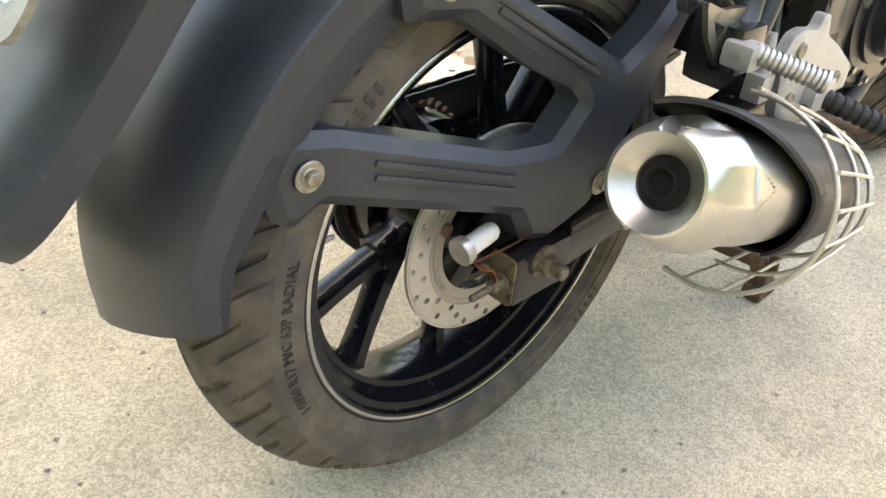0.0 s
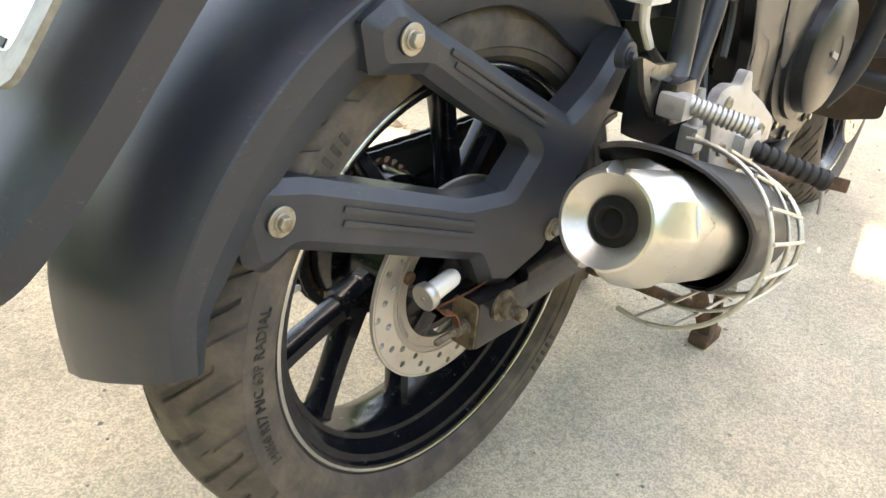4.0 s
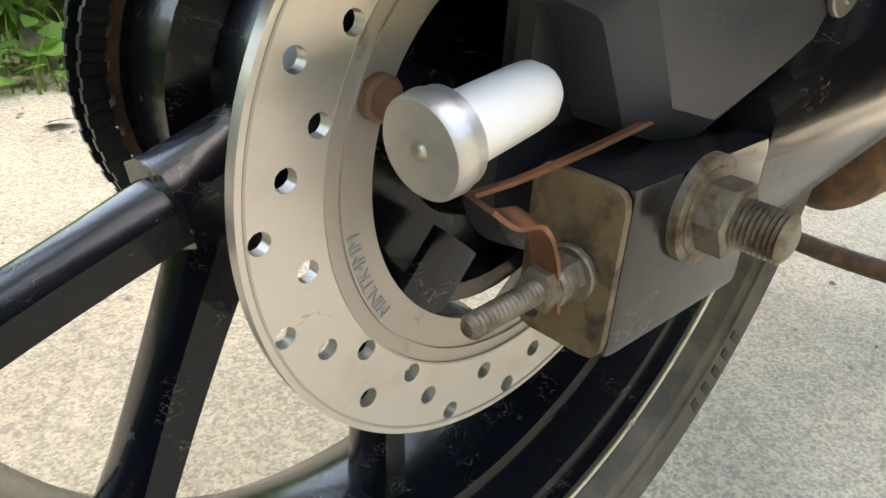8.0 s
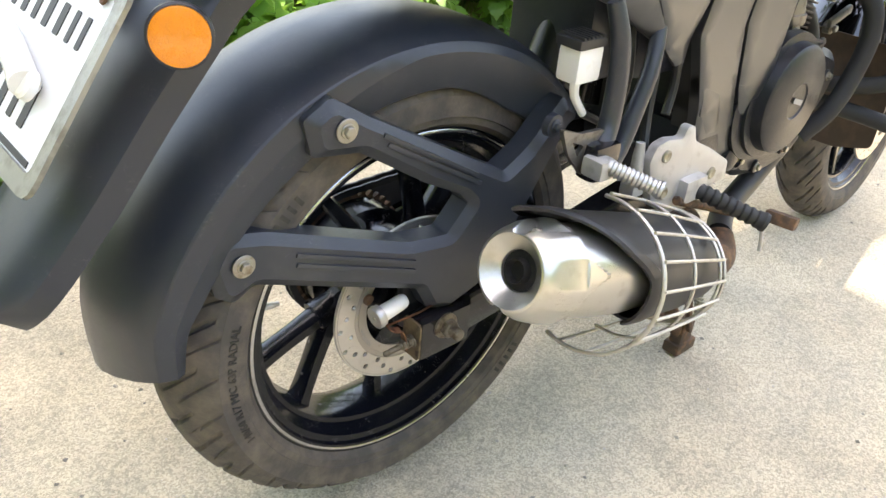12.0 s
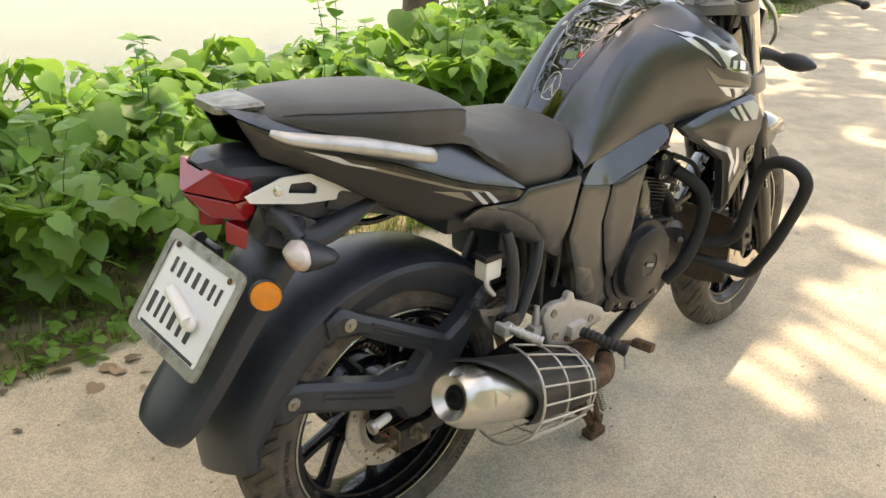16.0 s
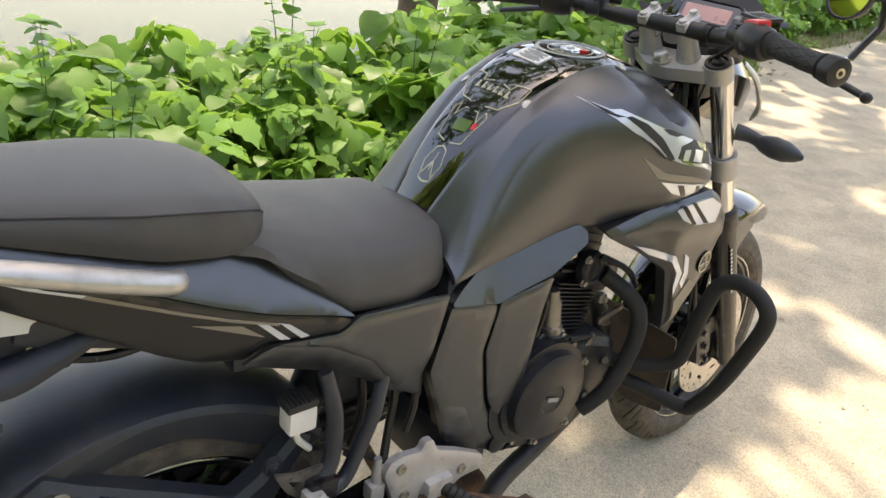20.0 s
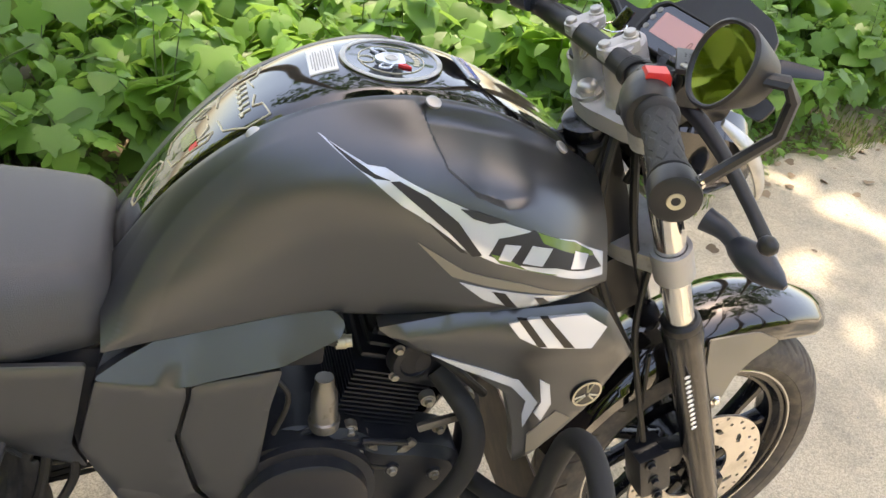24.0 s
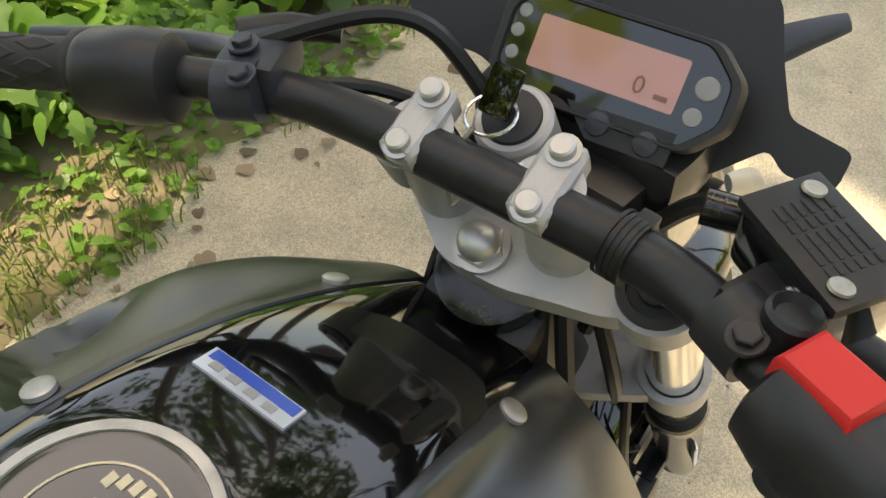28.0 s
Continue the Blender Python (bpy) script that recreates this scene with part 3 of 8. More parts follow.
def shrub_model(seed, height, spread, count, big, kinds):
    rng = random.Random(seed)
    root = thing("broadleaf_shrub", "leafy green bush with broad heart-shaped leaves on the river bank", "shrub", group="bushes along the river bank")
    places = []
    stems = []
    for s in range(7):
        a = rng.uniform(0, 2 * math.pi)
        top = Vector((math.cos(a) * spread * rng.uniform(0.3, 1), math.sin(a) * spread * rng.uniform(0.3, 1), height * rng.uniform(0.6, 1.0)))
        mid = top * 0.5 + Vector((0, 0, height * 0.15))
        stems.append(tube([(0, 0, -0.05), mid, top], [0.006, 0.004, 0.002], n=5, k=4))
        line = smooth_line([(0, 0, 0), mid, top], 8)
        for i in range(count // 7):
            p = line[rng.randrange(3, len(line))]
            yaw = rng.uniform(0, 2 * math.pi)
            size = big * rng.choice((0.32, 0.42, 0.55, 0.70, 0.85, 1.0, 1.05))
            out = Vector((math.cos(yaw), math.sin(yaw), 0.10)) * rng.uniform(0.02, 0.10)
            m = Matrix.Translation(p + out) @ Euler((rng.uniform(-0.45, 0.45), rng.uniform(0.05, 1.05), yaw)).to_matrix().to_4x4() @ Matrix.Scale(size, 4)
            places.append((m, rng.choice(kinds)))
    for s in range(2 if seed == 2 else 0):
        a = rng.uniform(0, 2 * math.pi)
        reach = spread * rng.uniform(0.2, 0.6)
        top = Vector((math.cos(a) * reach, math.sin(a) * reach, height * rng.uniform(1.15, 1.5)))
        line = smooth_line([(0, 0, 0), top * 0.55 + Vector((0.02, 0.02, 0.03)), top], 8)
        stems.append(tube([(0, 0, -0.05), top * 0.55 + Vector((0.02, 0.02, 0.03)), top], [0.004, 0.003, 0.0012], n=5, k=4))
        for i in range(9):
            p = line[-1 - i] if i < 6 else top
            yaw = a + i * 2.4
            m = Matrix.Translation(p) @ Euler((rng.uniform(-0.3, 0.3), rng.uniform(-0.5, 0.3), yaw)).to_matrix().to_4x4() @ Matrix.Scale(big * rng.uniform(0.25, 0.5), 4)
            places.append((m, 0))
    part("stem", joined(*stems), "stem", root)
    ob = new("foliage", leaves_mesh("foliage", places, "leaf"))
    ob.parent = root
    return root


def grow_bank():
    rng = random.Random(11)
    models = [shrub_model(i, h, s, c, b, k) for i, (h, s, c, b, k) in enumerate([(0.50, 0.28, 119, 0.150, (0, 0, 0, 2)), (0.42, 0.30, 119, 0.125, (1, 1, 0)), (0.56, 0.27, 105, 0.175, (0, 0, 1)), (0.36, 0.27, 154, 0.085, (0, 2, 2, 1))])]
    spots = []
    x = -3.2
    while x < 9:
        v = verge_y(x)
        step = 0.17 if x < 4 else 0.4
        for row, off in enumerate((0.30, 0.55, 0.85, 1.15)):
            if row == 3 and rng.random() < 0.4:
                continue
            px, py = x + rng.uniform(-0.12, 0.12), v + off + rng.uniform(-0.10, 0.12)
            spots.append((px, py, rng.uniform(0.5, 0.85) if row == 0 else rng.uniform(0.75, 1.15)))
        x += step * rng.uniform(0.9, 1.4)
    for i, (px, py, sc) in enumerate(spots):
        m = pose(px, py, ground_z(px, py), 0, 0, rng.uniform(0, 360)) @ Matrix.Scale(sc, 4)
        src = models[rng.randrange(4)]
        c = copy_thing(src, m)
        c.scale = (sc, sc, sc)
    for src in models:
        src.matrix_basis = pose(9.3 + 0.4 * models.index(src), verge_y(9.5) + 0.5, 0.0)


grow_bank()


def grass_stuff():
    rng = random.Random(5)
    vs, fs = [], []
    for i in range(15000):
        x = rng.uniform(-2.5, 6) if i % 4 else rng.uniform(5, 14)
        d = abs(rng.gauss(0.14, 0.30))
        y = verge_y(x) + d - 0.05
        if noise.noise(Vector((x * 2.3, y * 2.3, 7))) < -0.12:
            continue
        z = ground_z(x, y)
        h = rng.uniform(0.02, 0.05) * (1.0 + 1.6 * rng.random() ** 4)
        a = rng.uniform(0, 6.28)
        lean = rng.uniform(0.1, 1.0) * h
        w = rng.uniform(0.0015, 0.003)
        dx, dy = math.cos(a), math.sin(a)
        o = len(vs)
        vs += [(x - dy * w, y + dx * w, z), (x + dy * w, y - dx * w, z), (x + dx * lean * 0.4 + dy * w * 0.8, y + dy * lean * 0.4 - dx * w * 0.8, z + h * 0.6),
               (x + dx * lean * 0.4 - dy * w * 0.8, y + dy * lean * 0.4 + dx * w * 0.8, z + h * 0.6), (x + dx * lean, y + dy * lean, z + h)]
        fs += [(o, o + 1, o + 2, o + 3), (o + 3, o + 2, o + 4)]
    me = bpy.data.meshes.new("grass")
    me.from_pydata(vs, [], fs)
    me.materials.append(M["grass"])
    tagged(new("grass", me), "short yellowish green grass along the road verge", "grass", kind="stuff")
    places = []
    for i in range(700):
        x = rng.uniform(-2, 7)
        y = verge_y(x) + rng.gauss(0.12, 0.18)
        m = Matrix.Translation((x, y, max(0, ground_z(x, y)) + 0.008)) @ Euler((rng.uniform(-0.4, 0.4), rng.uniform(-0.3, 0.2), rng.uniform(0, 6.3))).to_matrix().to_4x4() @ Matrix.Diagonal((*[rng.uniform(0.015, 0.05)] * 2, 0.03, 1))
        places.append((m, 0))
    for i in range(70):
        x, y = rng.uniform(-1, 7), rng.uniform(-3, 1.0)
        if abs(y) < 0.35 and -0.5 < x < 1.7:
            continue
        m = Matrix.Translation((x, y, 0.004)) @ Euler((0, -0.1, rng.uniform(0, 6.3))).to_matrix().to_4x4() @ Matrix.Scale(rng.uniform(0.008, 0.03), 4)
        places.append((m, 0))
    cover = []
    for i in range(3200):
        x = rng.uniform(-2.6, 8)
        y = verge_y(x) + abs(rng.gauss(0.10, 0.22)) - 0.03
        if noise.noise(Vector((x * 1.9, y * 1.9, 3))) < -0.18:
            continue
        m = Matrix.Translation((x, y, max(0, ground_z(x, y)) + rng.uniform(0.006, 0.05))) @ Euler((rng.uniform(-0.5, 0.5), rng.uniform(-0.5, 0.3), rng.uniform(0, 6.3))).to_matrix().to_4x4() @ Matrix.Scale(rng.uniform(0.015, 0.045), 4)
        cover.append((m, rng.choice((0, 1))))
    tagged(new("ground_cover", leaves_mesh("ground_cover", cover, "leaf")), "low green creeping weeds along the road verge", "weeds", kind="stuff")
    vs, fs = [], []
    for i in range(5000):
        x, y = (rng.gauss(0.3, 1.6), rng.gauss(-0.3, 1.0)) if i % 3 else (rng.uniform(-2, 8), rng.uniform(-3.5, 2.0))
        if y > verge_y(x):
            continue
        r = 0.0012 + 0.0040 * rng.random() ** 4
        o = len(vs)
        for dx, dy, dz in ((1, 0, 0), (0, 1, 0), (-1, 0, 0), (0, -1, 0), (0, 0, 0.8)):
            vs.append((x + r * dx * rng.uniform(0.6, 1.3), y + r * dy * rng.uniform(0.6, 1.3), 0.0005 + r * dz))
        fs += [(o, o + 1, o + 4), (o + 1, o + 2, o + 4), (o + 2, o + 3, o + 4), (o + 3, o, o + 4)]
    me = bpy.data.meshes.new("road_grit")
    me.from_pydata(vs, [], fs)
    me.materials.append(M["pebble"])
    tagged(new("road_grit", me), "fine loose grit and tiny pebbles on the road", "grit", kind="stuff")
    tagged(new("leaf_litter", leaves_mesh("leaf_litter", places, "dry_leaf")), "dry brown fallen leaves scattered along the road edge", "leaf litter", kind="stuff")


grass_stuff()


def tree(x, y, r, height, lean, seed, crown_at, crown_r, clumps, clump_r, per_clump, deep=0.5):
    """Trunk, limbs and a crown of leaf clumps with gaps between them."""
    rng = random.Random(seed)
    root = thing("tree", "tall tree with pale brown bark standing on the river bank" if y > 0 else "tall leafy tree that shades the road", "tree", (x, y, 0), group="trees beside the road")
    zb = ground_z(x, y) - 0.1
    top = Vector((lean[0], lean[1], height))
    pts = [(0, 0, zb), (lean[0] * 0.15 + 0.03, lean[1] * 0.15, height * 0.3), (lean[0] * 0.5 - 0.03, lean[1] * 0.5, height * 0.65), top]
    part("trunk", tube(pts, [r * 1.25, r, r * 0.8, r * 0.5], n=14, k=8), "bark", root)
    c = Vector(crown_at) - Vector((x, y, 0))
    for i in range(5):
        e = c + Vector((rng.uniform(-1, 1), rng.uniform(-1, 1), rng.uniform(-0.3, 0.5))) * crown_r * 0.6
        part("limb", tube([top * 0.9, (top + e) * 0.5 + Vector((0, 0, 0.3)), e], [r * 0.4, r * 0.25, r * 0.1], n=7, k=5), "bark", root)
    places = []
    for k in range(clumps):
        a, q = rng.uniform(0, 2 * math.pi), crown_r * math.sqrt(rng.random())
        o = c + Vector((q * math.cos(a), q * math.sin(a), rng.uniform(-deep, deep)))
        size = clump_r * rng.uniform(0.6, 1.5)
        for i in range(per_clump):
            p = o + Vector((rng.gauss(0, 0.6), rng.gauss(0, 0.6), rng.gauss(0, 0.4))) * size
            m = Matrix.Translation(p) @ Euler((rng.uniform(-0.6, 0.6), rng.uniform(-0.6, 0.6), rng.uniform(0, 6.3))).to_matrix().to_4x4() @ Matrix.Scale(rng.uniform(0.12, 0.26), 4)
            places.append((m, 0))
    ob = new("crown", leaves_mesh("crown", places, "leaf_tree"))
    ob.parent = root
    return root


tree(3.3, 3.7, 0.12, 8.0, (-0.3, -0.6), 1, (2.4, 5.6, 7.0), 2.0, 95, 0.34, 12, 2.6)
tree(5.3, 4.7, 0.17, 8.5, (0.3, -1.0), 2, (5.8, 6.0, 7.0), 2.2, 95, 0.34, 12, 2.6)
tree(6.6, 4.6, 0.14, 8.5, (0.4, -0.7), 3, (10.0, 6.2, 7.2), 2.6, 150, 0.36, 12, 2.6)
tree(-3.4, -3.4, 0.16, 8.0, (1.8, 2.4), 4, (0.35, 1.12, 11.0), 2.2, 320, 0.26, 12)
tree(-2.6, -4.8, 0.14, 8.0, (1.6, 2.6), 12, (1.20, 1.56, 10.6), 0.98, 330, 0.24, 12)
tree(-1.6, -5.0, 0.15, 8.0, (1.8, 2.6), 5, (1.95, -0.35, 11.2), 1.1, 55, 0.22, 12)
tree(0.8, -5.6, 0.14, 8.0, (1.0, 3.0), 8, (3.30, 1.92, 11.2), 0.5, 95, 0.20, 12)
tree(4.5, -5.5, 0.16, 8.0, (-0.3, 2.6), 6, (6.4, 2.6, 11.3), 2.4, 165, 0.19, 10)
tree(9.5, -4.6, 0.16, 8.0, (-0.3, 2.6), 7, (10.6, 3.0, 11.5), 3.0, 260, 0.26, 11)
tree(2.4, -6.2, 0.14, 8.0, (0.6, 2.8), 10, (4.6, 2.35, 11.2), 1.3, 42, 0.16, 10)
tree(7.0, -6.4, 0.14, 8.0, (0.2, 2.4), 11, (6.8, -1.6, 11.2), 2.6, 90, 0.15, 10)
tree(-0.4, 4.2, 0.13, 7.5, (-0.5, 1.2), 9, (-0.9, 5.8, 6.8), 1.9, 80, 0.34, 12, 2.6)


def far_woods():
    """Belt of trees on the other side of the road and behind, as the mirror and the glossy paint show it."""
    rng = random.Random(21)
    places = []
    for k in range(680):
        if k < 290:
            x, y = rng.uniform(-12, 18), rng.uniform(-10.5, -7.5)
        elif k < 420:
            x, y = rng.uniform(-11, -7.5), rng.uniform(-9, 0.5)
        else:
            x, y = rng.uniform(-12, -6), rng.uniform(1.2, 6.5)
        z = (3.6 if k < 290 else 7.5) * rng.random() ** 0.8 - 0.3
        size = rng.uniform(0.5, 1.1)
        for i in range(20):
            p = Vector((x, y, z + 0.3)) + Vector((rng.gauss(0, 0.6), rng.gauss(0, 0.5), rng.gauss(0, 0.5))) * size
            p.z = max(p.z, 0.05)
            m = Matrix.Translation(p) @ Euler((rng.uniform(-0.9, 0.9), rng.uniform(-0.9, 0.9), rng.uniform(0, 6.3))).to_matrix().to_4x4() @ Matrix.Scale(rng.uniform(0.35, 0.65), 4)
            places.append((m, 0))
    tagged(new("roadside_woods", leaves_mesh("roadside_woods", places, "woods")), "dense green trees and undergrowth along the far roadside", "woods", kind="stuff")


far_woods()

# ---- motorcycle: body ----
bike = thing("motorcycle", "matt black and grey street motorcycle parked on its centre stand", "motorcycle")
TX = [0.40, 0.46, 0.54, 0.62, 0.66, 0.70, 0.75, 0.80, 0.90, 0.965]
TANK = [  # half section from the middle of the top to the lower edge: widths and heights along TX
    ([0.0] * 10, [0.790, 0.883, 0.966, 1.012, 1.024, 1.029, 1.0255, 1.014, 0.968, 0.928]),
    ([0.036, 0.050, 0.062, 0.072, 0.075, 0.0765, 0.075, 0.071, 0.061, 0.050], [0.783, 0.876, 0.958, 1.004, 1.016, 1.021, 1.0178, 1.0075, 0.964, 0.925]),
    ([0.075, 0.092, 0.108, 0.130, 0.138, 0.146, 0.150, 0.152, 0.140, 0.110], [0.776, 0.851, 0.921, 0.962, 0.975, 0.983, 0.980, 0.969, 0.929, 0.892]),
    ([0.108, 0.120, 0.130, 0.146, 0.159, 0.172, 0.184, 0.192, 0.186, 0.150], [0.764, 0.815, 0.860, 0.900, 0.915, 0.923, 0.914, 0.900, 0.868, 0.838]),
    ([0.128, 0.134, 0.139, 0.146, 0.157, 0.168, 0.181, 0.192, 0.188, 0.152], [0.748, 0.772, 0.800, 0.826, 0.831, 0.836, 0.833, 0.830, 0.832, 0.822]),
    ([0.134, 0.136, 0.137, 0.138, 0.142, 0.146, 0.153, 0.160, 0.160, 0.130], [0.736, 0.748, 0.766, 0.780, 0.780, 0.780, 0.783, 0.786, 0.808, 0.812]),
]


def smooth_row(vals):
    """Cubic curve through the values along TX, sampled closely."""
    tx, v = np.array(TX), np.array(vals, dtype=float)
    m = np.gradient(v, tx)
    out = []
    for x in TANK_X:
        i = min(max(int(np.searchsorted(tx, x)) - 1, 0), len(tx) - 2)
        h = tx[i + 1] - tx[i]
        t = (x - tx[i]) / h
        out.append((2 * t ** 3 - 3 * t * t + 1) * v[i] + (t ** 3 - 2 * t * t + t) * h * m[i] + (3 * t * t - 2 * t ** 3) * v[i + 1] + (t ** 3 - t * t) * h * m[i + 1])
    return np.array(out)


TANK_X = np.linspace(0.40, 0.965, 180)
TANK_FINE = [(smooth_row(c[0]), smooth_row(c[1])) for c in TANK]


def tank_point(x, u):
    """Point of the tank's right half: u runs from the top's middle (0) to the lower edge (5)."""
    ys = [np.interp(x, TANK_X, c[0]) for c in TANK_FINE]
    zs = [np.interp(x, TANK_X, c[1]) for c in TANK_FINE]
    i = min(int(u), 4)
    t = u - i
    def cr(a):
        p0, p1, p2, p3 = a[max(i - 1, 0)], a[i], a[i + 1], a[min(i + 2, 5)]
        if i == 0:
            p0 = a[1] if a is zs else -a[1]
        return 0.5 * (2 * p1 + (p2 - p0) * t + (2 * p0 - 5 * p1 + 4 * p2 - p3) * t * t + (3 * p1 - p0 - 3 * p2 + p3) * t ** 3)
    return float(cr(ys)), float(cr(zs))


RUN = 0.055     # metres across the side for one step of u
SCOOP_EDGE = [(0.708, 0.0565), (0.718, 0.068), (0.728, 0.096), (0.740, 0.117), (0.770, 0.131), (0.806, 0.1335), (0.850, 0.124)]
SCOOP = SCOOP_EDGE + [(0.905, 0.102), (0.948, 0.082), (0.958, 0.0565)]
SHOULDER = [(0.403, 4.7), (0.409, 4.2), (0.424, 3.14), (0.443, 2.42), (0.462, 2.05), (0.490, 1.73), (0.528, 1.54), (0.561, 1.48), (0.600, 1.42)]
SHOULDER_LINE = [(x, *tank_point(x, u)) for x, u in zip(np.linspace(0.403, 0.600, 80), np.interp(np.linspace(0.403, 0.600, 80), [p[0] for p in SHOULDER], [p[1] for p in SHOULDER]))]
SHOULDER_XYZ = np.array(SHOULDER_LINE)


def line_distance(line, p):
    """Distance from a place to an open outline."""
    best = 1e9
    for (ax, ay), (bx, by) in zip(line, line[1:]):
        dx, dy = bx - ax, by - ay
        t = max(0, min(1, ((p[0] - ax) * dx + (p[1] - ay) * dy) / (dx * dx + dy * dy)))
        best = min(best, math.hypot(p[0] - ax - t * dx, p[1] - ay - t * dy))
    return best


def eased_step(t):
    t = max(0.0, min(1.0, t))
    return t * t * (3 - 2 * t)


def scoop_depth(x, u):
    """The hollow behind the tank's shoulder: a crisp rear and lower lip, running out to the front."""
    p = (x, u * RUN)
    if not inside(SCOOP, p):
        return 0.0
    lip = min(1.0, line_distance(SCOOP_EDGE, p) / 0.008)
    out = eased_step(line_distance(SCOOP[6:], p) / 0.075) * eased_step((p[1] - 0.0565) / 0.022)
    return 0.019 * lip * out


def shoulder_rise(x, y, z):
    """The folded edge that runs up from the seat along the tank's shoulder."""
    d = float(np.min(np.linalg.norm(SHOULDER_XYZ - np.array((x, y, z)), axis=1)))
    return 0.0075 * max(0.0, 1 - d / 0.034) * eased_step((0.615 - x) / 0.08)


def tank_grid(u0, u1, nu, side, lift=0.0, thick=0.006, nx=72, x0=0.40, x1=0.965):
    rings = []
    xs = np.linspace(x0, x1, nx)
    us = np.linspace(u0, u1, nu)
    bm = bmesh.new()
    g = []
    for x in xs:
        row = []
        for u in us:
            y, z = tank_point(x, u)
            e = min((u - u0), (u1 - u)) if u0 > 0 else u1 - u
            drop = 0.0025 * max(0, 1 - e / 0.12) ** 2
            if u0 > 0.5:
                drop += scoop_depth(x, u) - shoulder_rise(x, y, z)
            row.append((x, y - drop * 0.7 + lift, z - drop * (0.7 if u < 2.6 else 0.7 - 0.6 * min(1.0, (u - 2.6) / 0.8))))
        g.append(row)
    f = [[bm.verts.new((p[0], side * p[1], p[2])) for p in r] for r in g]
    b = [[bm.verts.new((p[0], side * max(0.0, p[1] - thick), p[2] - thick)) for p in r] for r in g]
    for i in range(nx - 1):
        for j in range(nu - 1):
            bm.faces.new((f[i][j], f[i + 1][j], f[i + 1][j + 1], f[i][j + 1]))
            bm.faces.new((b[i][j], b[i][j + 1], b[i + 1][j + 1], b[i + 1][j]))
        bm.faces.new((f[i][0], b[i][0], b[i + 1][0], f[i + 1][0]))
        bm.faces.new((f[i][-1], f[i + 1][-1], b[i + 1][-1], b[i][-1]))
    for j in range(nu - 1):
        bm.faces.new((f[0][j], f[0][j + 1], b[0][j + 1], b[0][j]))
        bm.faces.new((f[-1][j], b[-1][j], b[-1][j + 1], f[-1][j + 1]))
    return bm


def tank_top():
    xs = np.linspace(0.41, 0.955, 130)
    us = np.linspace(-1.0, 1.0, 41)
    rings = []
    for x in xs:
        r = []
        for u in us:
            y, z = tank_point(x, abs(u))
            seat_ = max(0.0, min(1.0, (0.070 - math.hypot(x - 0.707, y)) / 0.010))
            z += (min(1.0240, z) - z) * seat_
            r.append((x, -y if u > 0 else y, z - 0.002 - 0.002 * max(0, (abs(u) - 0.85) / 0.15)))
        y, z = tank_point(x, 1.0)
        r += [(x, -y * 0.8, z - 0.05), (x, y * 0.8, z - 0.05)]
        rings.append(r)
    return rings_mesh(rings)


tank = part("fuel_tank", tank_top(), "gloss", bike, "gloss black tank top with scratches and reflections", sharp=50)
cover_r = part("tank_cover", tank_grid(1.03, 5.0, 170, -1, nx=320), "paint", bike, "matt dark grey tank side cover", sharp=30)
part("tank_cover", tank_grid(1.03, 5.0, 40, 1), "paint", bike, "matt dark grey tank side cover", sharp=30)


def tank_y(x, z):
    """Width of the tank's side at a place x, z."""
    run = [tank_point(x, u) for u in np.linspace(5.0, 1.0, 121)]
    return float(np.interp(z, [p[1] for p in run], [p[0] for p in run]))


def tank_decal(name, outline, mat, lift=0.0012, step=0.008, side=-1, parent=None):
    cache = {}
    def yy(a, b):
        k = (round(a, 4), round(b, 4))
        if k not in cache:
            cache[k] = tank_y(a, b)
        return cache[k]
    o = fine_outline(outline, step)
    return part(name, sheet(o, lambda a, b: (a, side * (yy(a, b) + lift), b), lambda a, b: (a, side * (yy(a, b) - 0.001), b), (), step), mat, parent or cover_r)


# ---- seats ----
def loft_seat(xs, top, bottom, half, crown, name, label, n=18, edge_drop=None):
    """A cushion along x; with edge_drop its top ends in a crisp seam line above flat sides."""
    rings = []
    for x in xs:
        t, b, w = np.interp(x, *top), np.interp(x, *bottom), np.interp(x, *half)
        cr = crown
        pts = []
        for i in range(n + 1):
            a = -1 + 2 * i / n
            y = w * a
            edge = abs(a)
            if edge_drop is not None:
                z = t - cr * a * a - edge_drop * max(0, (edge - 0.80) / 0.20) ** 2
            else:
                z = t - cr * a * a - (t - b) * 0.55 * max(0, (edge - 0.72) / 0.28) ** 2.2
            pts.append((x, -y, z))
        if edge_drop is not None:
            zs = t - cr - edge_drop
            pts += [(x, -w * 1.035, zs - (zs - b) * 0.35), (x, -w * 1.035, zs - (zs - b) * 0.65), (x, -w * 0.97, b), (x, w * 0.97, b), (x, w * 1.035, zs - (zs - b) * 0.65), (x, w * 1.035, zs - (zs - b) * 0.35)]
            rings.append(pts)
            continue
        pts += [(x, -w * 0.98, b + 0.012), (x, -w * 0.93, b), (x, w * 0.93, b), (x, w * 0.98, b + 0.012)]
        rings.append(pts)
    return part(name, rings_mesh(rings), "seat", bike, label, sharp=48)


def eased(a, b, n):
    return [a + (b - a) * (0.5 - 0.5 * math.cos(math.pi * i / (n - 1))) for i in range(n)]


